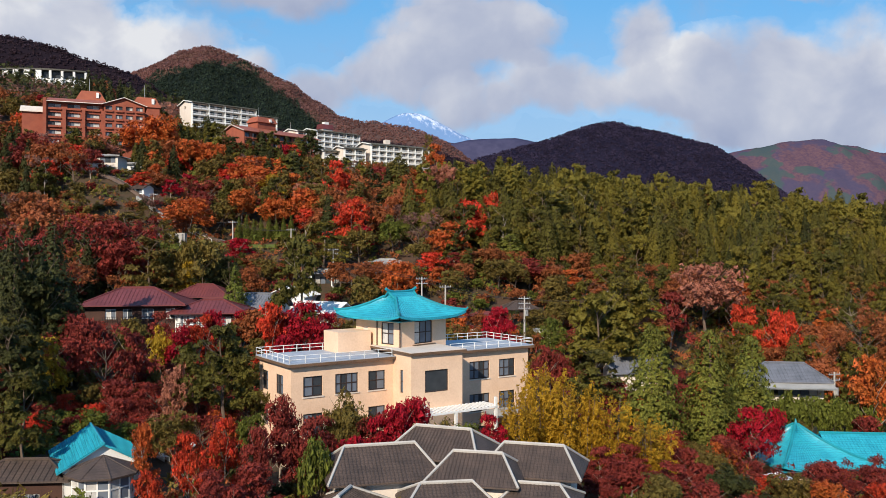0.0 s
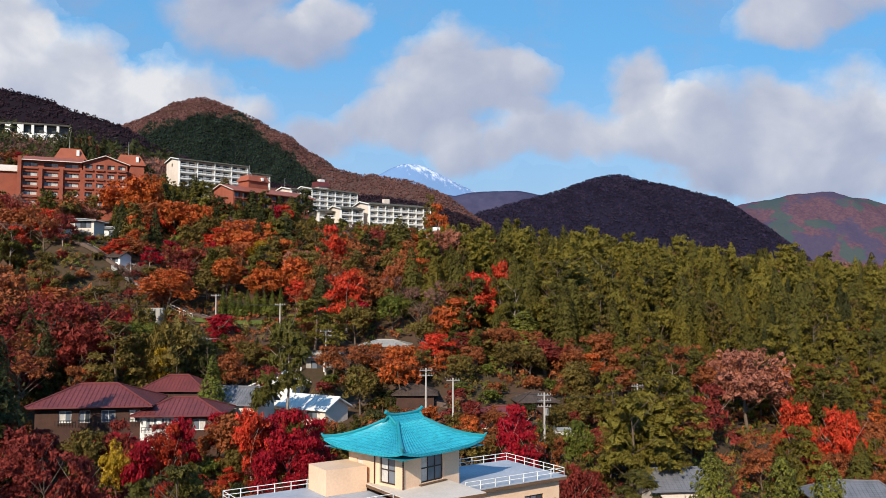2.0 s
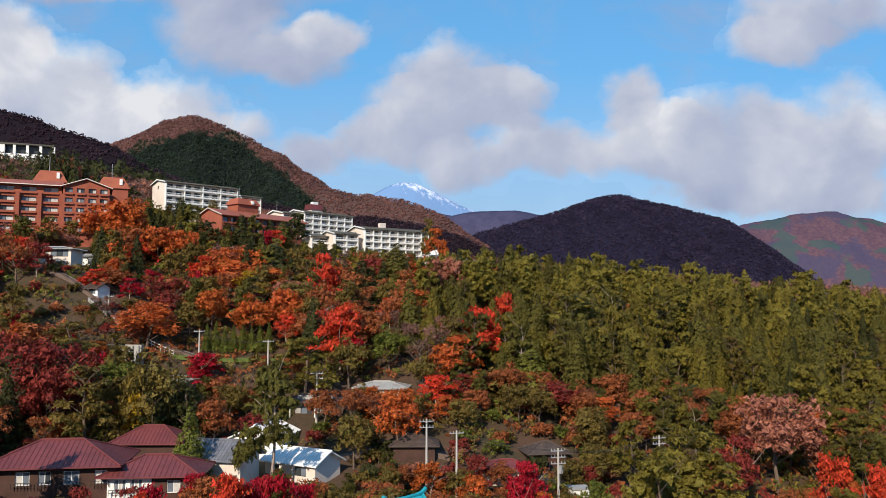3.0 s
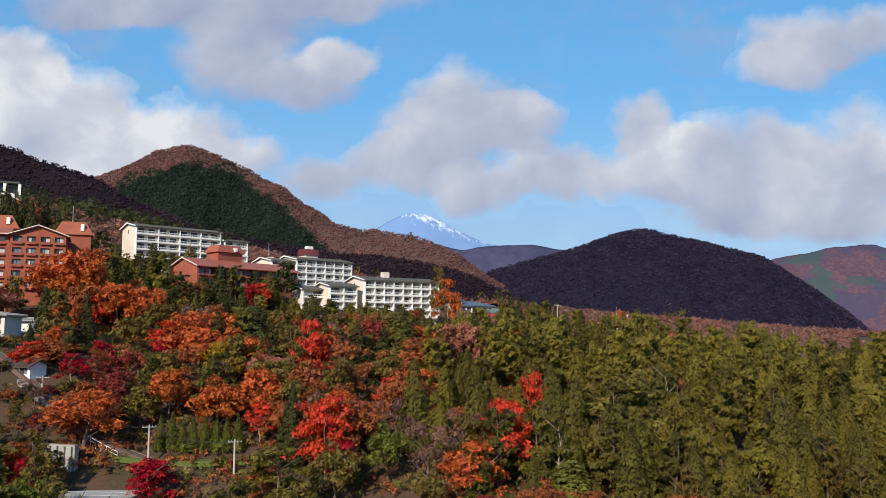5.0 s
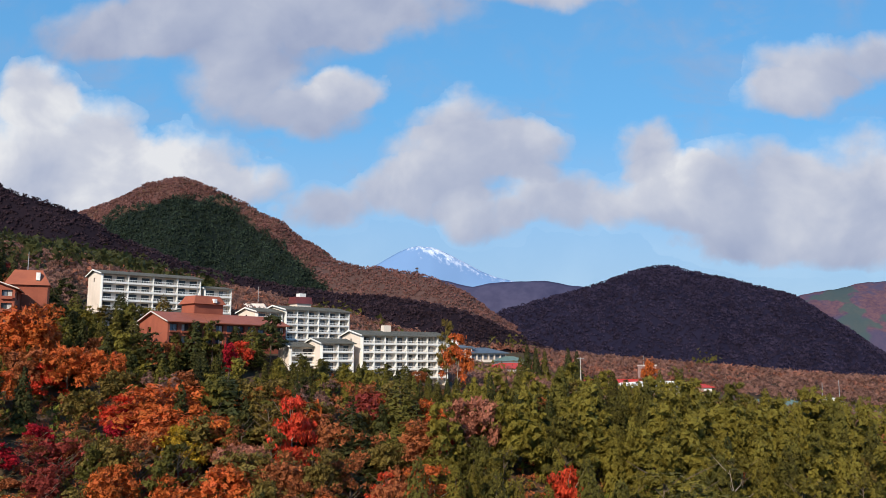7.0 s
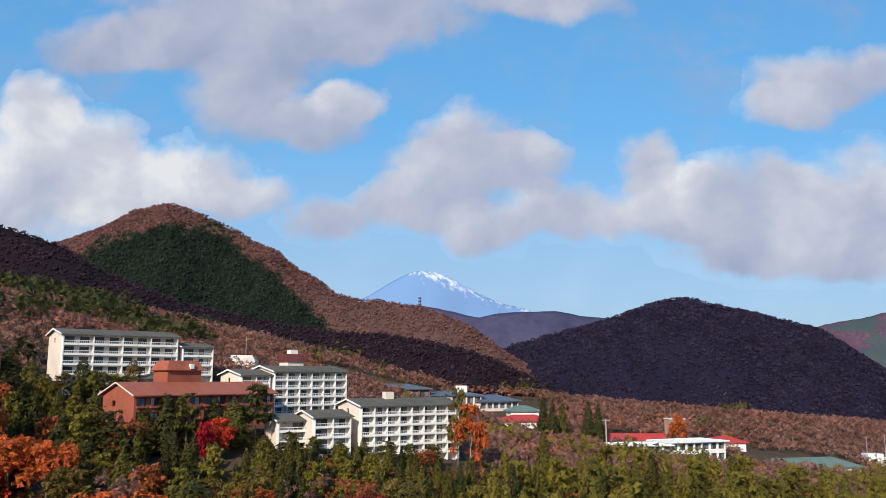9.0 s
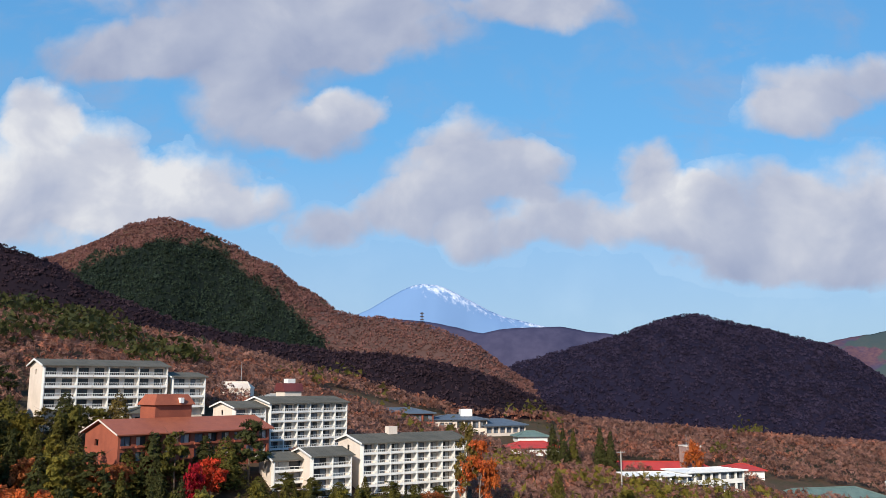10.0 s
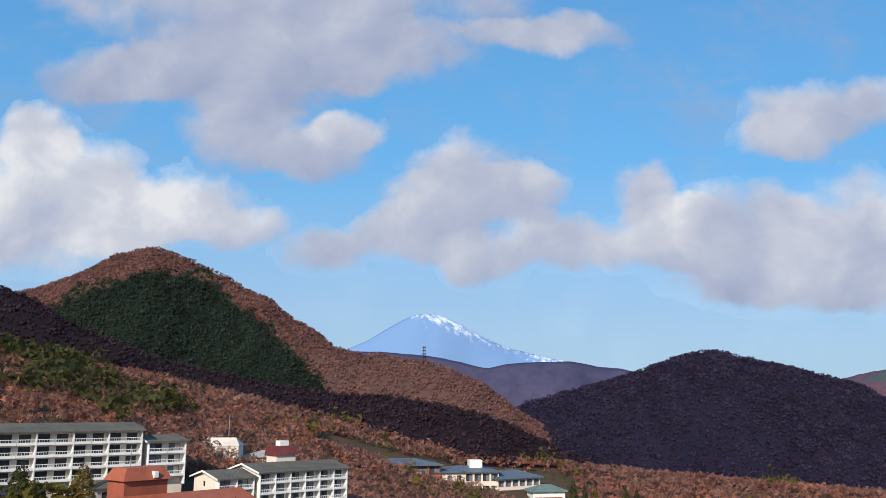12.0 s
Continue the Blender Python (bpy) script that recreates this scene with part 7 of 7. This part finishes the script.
for i in range(90):
    x, y = -30 + 68 * ((i * 0.618) % 1), 132 + 26 * ((i * 0.414) % 1)
    if clear_of(x, y, 0.3):
        plant("bush", ("olive", "rust", "green", "maroon", "pinkish", "rust", "dark")[i % 7], x, y, 1.7 + 1.2 * ((i * 0.3) % 1), 1.9, group="shrubs")
for i in range(13):
    plant("bush", "green", 40.0 + i * 1.35, 109.9 - i * 0.3, 5.8 + 0.5 * math.sin(i * 2.7), 1.8, group="hedge shrubs")
for i in range(8):
    plant("cone", "green", -44.5 + i * 1.7, 186.6 + 0.2 * math.sin(i * 1.7), 5.6 + 0.6 * math.sin(i * 2.1), 1.15, group="row of young cedars")

# ---- woods that fill the slopes ----
heroes = [(t.location.x, t.location.y, 2.2) for t in scene.objects if t.parent is None and t.get("category") in ("tree", "shrub")]
fill = random.Random(5)


def pick(options):
    k = fill.random() * sum(o[0] for o in options)
    for o in options:
        k -= o[0]
        if k <= 0:
            return o
    return options[-1]


PINEWOOD = [(4, "pine", "pine", 9, 14), (5, "cypress", "pine", 6.5, 13), (4, "cypress", "cedar", 7.5, 15), (1.6, "cone", "pine", 8, 13), (1.6, "cone", "dark", 8, 12), (1.4, "broad", "pine", 6, 10), (1.2, "pine", "cedar", 9, 13), (0.5, "pine", "olive", 8, 11), (0.25, "broad", "rust", 6, 9)]
MIXED = [(2.4, "broad", "rust", 7, 10), (2.2, "broad", "olive", 7, 10), (1.8, "broad", "orange", 7, 10), (1.6, "maple", "scarlet", 6, 8), (0.7, "maple", "crimson", 5, 7), (1.5, "sparse", "rust", 7, 10), (1.3, "pine", "olive", 9, 12),
         (1.2, "pine", "cedar", 9, 12), (0.9, "cone", "dark", 9, 12), (1.0, "sparse", "bare", 8, 10), (0.5, "maple", "maroon", 5, 7), (0.6, "broad", "pinkish", 6, 9)]
LEFTWOOD = [(1.2, "broad", "rust", 7, 10), (3.4, "sparse", "maroon", 8, 11), (2.2, "broad", "maroon", 7, 10), (1.2, "sparse", "rust", 8, 11), (3, "pine", "dark", 10, 14), (2.4, "cone", "dark", 10, 14), (1.2, "broad", "olive", 8, 10), (0.4, "broad", "orange", 7, 9)]
CEDARS = [(2.4, "cone", "dark", 6.5, 9.5), (2, "cone", "cedar", 6.5, 9.5), (2.4, "cypress", "cedar", 6, 9), (2, "pine", "pine", 7, 9), (1, "pine", "dark", 7, 9), (0.7, "broad", "rust", 6, 8)]
GARDEN = [(4, "maple", "maroon", 3.5, 5.5), (1.6, "broad", "olive", 3.5, 5.5), (1.8, "maple", "scarlet", 3, 4.5), (1.0, "bush", "green", 1.8, 2.8), (1.6, "bush", "dark", 1.6, 2.6), (0.8, "broad", "dark", 3, 5), (0.8, "maple", "orange", 3, 5), (1.2, "sparse", "maroon", 4, 6)]
VILLAGE = [(2.4, "broad", "rust", 4.5, 7.5), (1.2, "bush", "green", 1.8, 3), (2.6, "broad", "olive", 4.5, 7.5), (0.9, "maple", "orange", 4, 6), (1.2, "sparse", "rust", 5, 7), (1.0, "maple", "maroon", 3.5, 5), (1.4, "pine", "cedar", 6, 8)]
RIGHTWOOD = [(3, "pine", "pine", 8, 11), (2, "pine", "cedar", 8, 11), (2, "broad", "rust", 6, 8), (1.2, "maple", "orange", 5, 7), (1.2, "sparse", "rust", 6, 9), (1.2, "cypress", "cedar", 8, 11), (0.6, "maple", "maroon", 4, 6)]


def zone(x, y):
    """Which mixture grows at a place, and how far apart; None where nothing tall grows."""
    if y < 122:
        if x < -44:
            return LEFTWOOD, 4.6
        if x > 58:
            return RIGHTWOOD, 4.6
        return GARDEN, 3.3
    if y < 168:
        if x < -58:
            return LEFTWOOD, 4.6
        if x > 24 + (y - 122) * 0.05:
            return RIGHTWOOD, 4.3
        return VILLAGE, 3.1
    edge = 4 + 8 * math.sin(y * 0.09) - (y - 168) * 0.18
    if 226 < y < 262 and x < 2:
        return (CEDARS, 4.2) if x > -84 else (MIXED, 4.4)
    if y < 258:
        if x > edge:
            return PINEWOOD, 3.9
        return (MIXED, 4.2) if x > -95 else (LEFTWOOD, 4.6)
    if y < 270 and x > 2:
        return PINEWOOD, 5.2
    if y < 275 and x < -86:
        return LEFTWOOD, 5.6
    return None, 5


planted = 0
joined = {}
y = 50.0
taken = {}
while y < 322:
    step = 3.2 if y < 168 else 3.7
    half = 0.56 * (y + 8) + 14
    x = -half
    while x < half:
        jx, jy = x + fill.uniform(-0.45, 0.45) * step, y + fill.uniform(-0.45, 0.45) * step
        mixture, space = zone(jx, jy)
        x += step
        if mixture is None or not clear_of(jx, jy, 1.6) or (-41 < jx < -21 and jy < 70):
            continue
        cell = (int(jx // space), int(jy // space))
        if cell in taken or any((jx - a) ** 2 + (jy - b) ** 2 < r * r for a, b, r in heroes):
            continue
        _, kind, colour, h0, h1 = pick(mixture)
        h = fill.uniform(h0, h1)
        # keep the views of the buildings open
        if 105 < jy < 128 and -60 < jx < -30:
            h = min(h, 4.5)
        if 55 < jy < 82 and -14 < jx < 16:
            h = min(h, 2.6)
        if 128 < jy < 150 and -30 < jx < 18:
            h = min(h, 5.0)
        if 162 < jy < 188 and -54 < jx < -27:
            h = min(h, 1.6)
        if 178 < jy < 205 and -76 < jx < -50:
            h = min(h, 5.0)
        if 236 < jy < 262 and -38 < jx < 6:
            h = min(h, 3.6 + (262 - jy) * 0.14)
        if jy > 246 and jx > 2:
            h *= 0.72
        slim = 0.74 if mixture is PINEWOOD and kind in ("cypress", "cone") else 0.86 if kind in ("cypress", "cone", "pine") else 1.0
        taken[cell] = True
        if jy > 206:
            joined.setdefault(colour, []).append((kind, jx, jy, h, slim))
        else:
            plant(kind, colour, jx, jy, h, slim * h * TREES[kind][1] / TREES[kind][0], group="trees on the hillside" if kind != "bush" else "shrubs")
        planted += 1
    y += step


# ---- the upper woods, past counting, joined by colour ----
def join_trees(colour, trees):
    verts, rng = [], np.random.default_rng(sum(map(ord, colour)))
    for kind, x, y, h, slim in trees:
        me = tree_mesh(kind, int(rng.integers(VARIANTS)), 2)[1]
        co = np.empty(len(me.vertices) * 3, dtype=np.float32)
        me.vertices.foreach_get("co", co)
        s, w = h / TREES[kind][0], rng.uniform(0, 6.28)
        co = co.reshape(-1, 3) * np.array([s * slim, s * slim, s])
        x1 = co[:, 0] * math.cos(w) - co[:, 1] * math.sin(w) + x
        y1 = co[:, 0] * math.sin(w) + co[:, 1] * math.cos(w) + y
        verts.append(np.stack([x1, y1, co[:, 2] + gz(x, y)], 1))
    v = np.concatenate(verts)
    me = fast_mesh("hillside_woods", v, np.arange(len(v)).reshape(-1, 3))
    me.materials.append(LEAF[colour])
    tagged(new("hillside_woods", me), f"{LOOKS[colour]} crowns of the dense upper woods", "woods", kind="stuff")


for colour, trees in joined.items():
    join_trees(colour, trees)


# ---- far woods as joined stuff ----
def far_wood(name, n, box, cond, size, leaf, colour, label, seed, quads=9, squash=0.85, lift=0.5):
    rng = np.random.default_rng(seed)
    x, y = rng.uniform(box[0], box[2], n), rng.uniform(box[1], box[3], n)
    ok = cond(x, y) & np.array([clear_of(a, b, 1.5) for a, b in zip(x, y)])
    x, y = x[ok], y[ok]
    p = np.stack([x, y, ground(x, y) + 0.6], 1)
    s = size * rng.uniform(0.65, 1.35, len(p))
    return clump_cloud(name, p, s, quads, leaf, LEAF[colour], label, "woods", squash=squash, lift=lift, seed=seed)


back = lambda x, y: (y > 270) | (x < 2)
far_wood("russet_woods", 22000, (-240, 268, 240, 425), lambda x, y: back(x, y) & (wobble(x, y, 45, 1.0) > -0.6), 1.7, 0.8, "bare", "bare russet woods on the plateau behind the hotels", 21)
far_wood("rust_woods", 4500, (-240, 272, 240, 425), lambda x, y: back(x, y) & (wobble(x, y, 30, 3.0) > 0.1), 1.7, 0.8, "pinkish", "faded brown woods on the plateau", 22)
far_wood("pink_woods", 4500, (-240, 290, 240, 425), lambda x, y: back(x, y) & (wobble(x, y, 35, 5.0) > 0.0), 1.7, 0.8, "pinkish", "pale pink-brown woods on the plateau", 23)
far_wood("evergreen_woods", 1900, (-240, 268, -60, 400), lambda x, y: (wobble(x, y, 28, 7.0) > -0.02) & (x < -75), 2.4, 1.2, "dark", "patches of dark conifers above the hotels", 24, squash=1.7, lift=0.9)
far_wood("evergreen_woods", 260, (-60, 318, 140, 400), lambda x, y: wobble(x, y, 18, 9.0) > 0.25, 2.2, 1.1, "cedar", "patches of conifers beside the school", 25, squash=1.9, lift=1.0)
far_wood("undergrowth", 9000, (-130, 45, 130, 265), lambda x, y: (np.abs(x) < 0.56 * (y + 8) + 10), 1.2, 0.75, "olive", "low olive-brown undergrowth", 26, quads=7, lift=0.1)
far_wood("undergrowth", 8000, (-130, 45, 130, 265), lambda x, y: (np.abs(x) < 0.56 * (y + 8) + 10), 1.0, 0.7, "rust", "rust-coloured low bushes and ferns", 27, quads=7, lift=0.1)
far_wood("undergrowth", 5000, (-130, 45, 130, 265), lambda x, y: (np.abs(x) < 0.56 * (y + 8) + 10) & (wobble(x, y, 14, 2.0) > -0.1), 1.2, 0.75, "green", "low evergreen shrubs under the trees", 28, quads=7, lift=0.2)
far_wood("evergreen_woods", 420, (4, 272, 150, 325), lambda x, y: wobble(x, y, 16, 4.0) > -0.1, 2.0, 1.0, "pine", "young pines below the school", 29, squash=1.5, lift=0.7)
far_wood("undergrowth", 3800, (-30, 264, 170, 350), lambda x, y: y > 262, 1.1, 0.7, "bare", "low russet scrub round the school", 30, quads=8, lift=0.2)
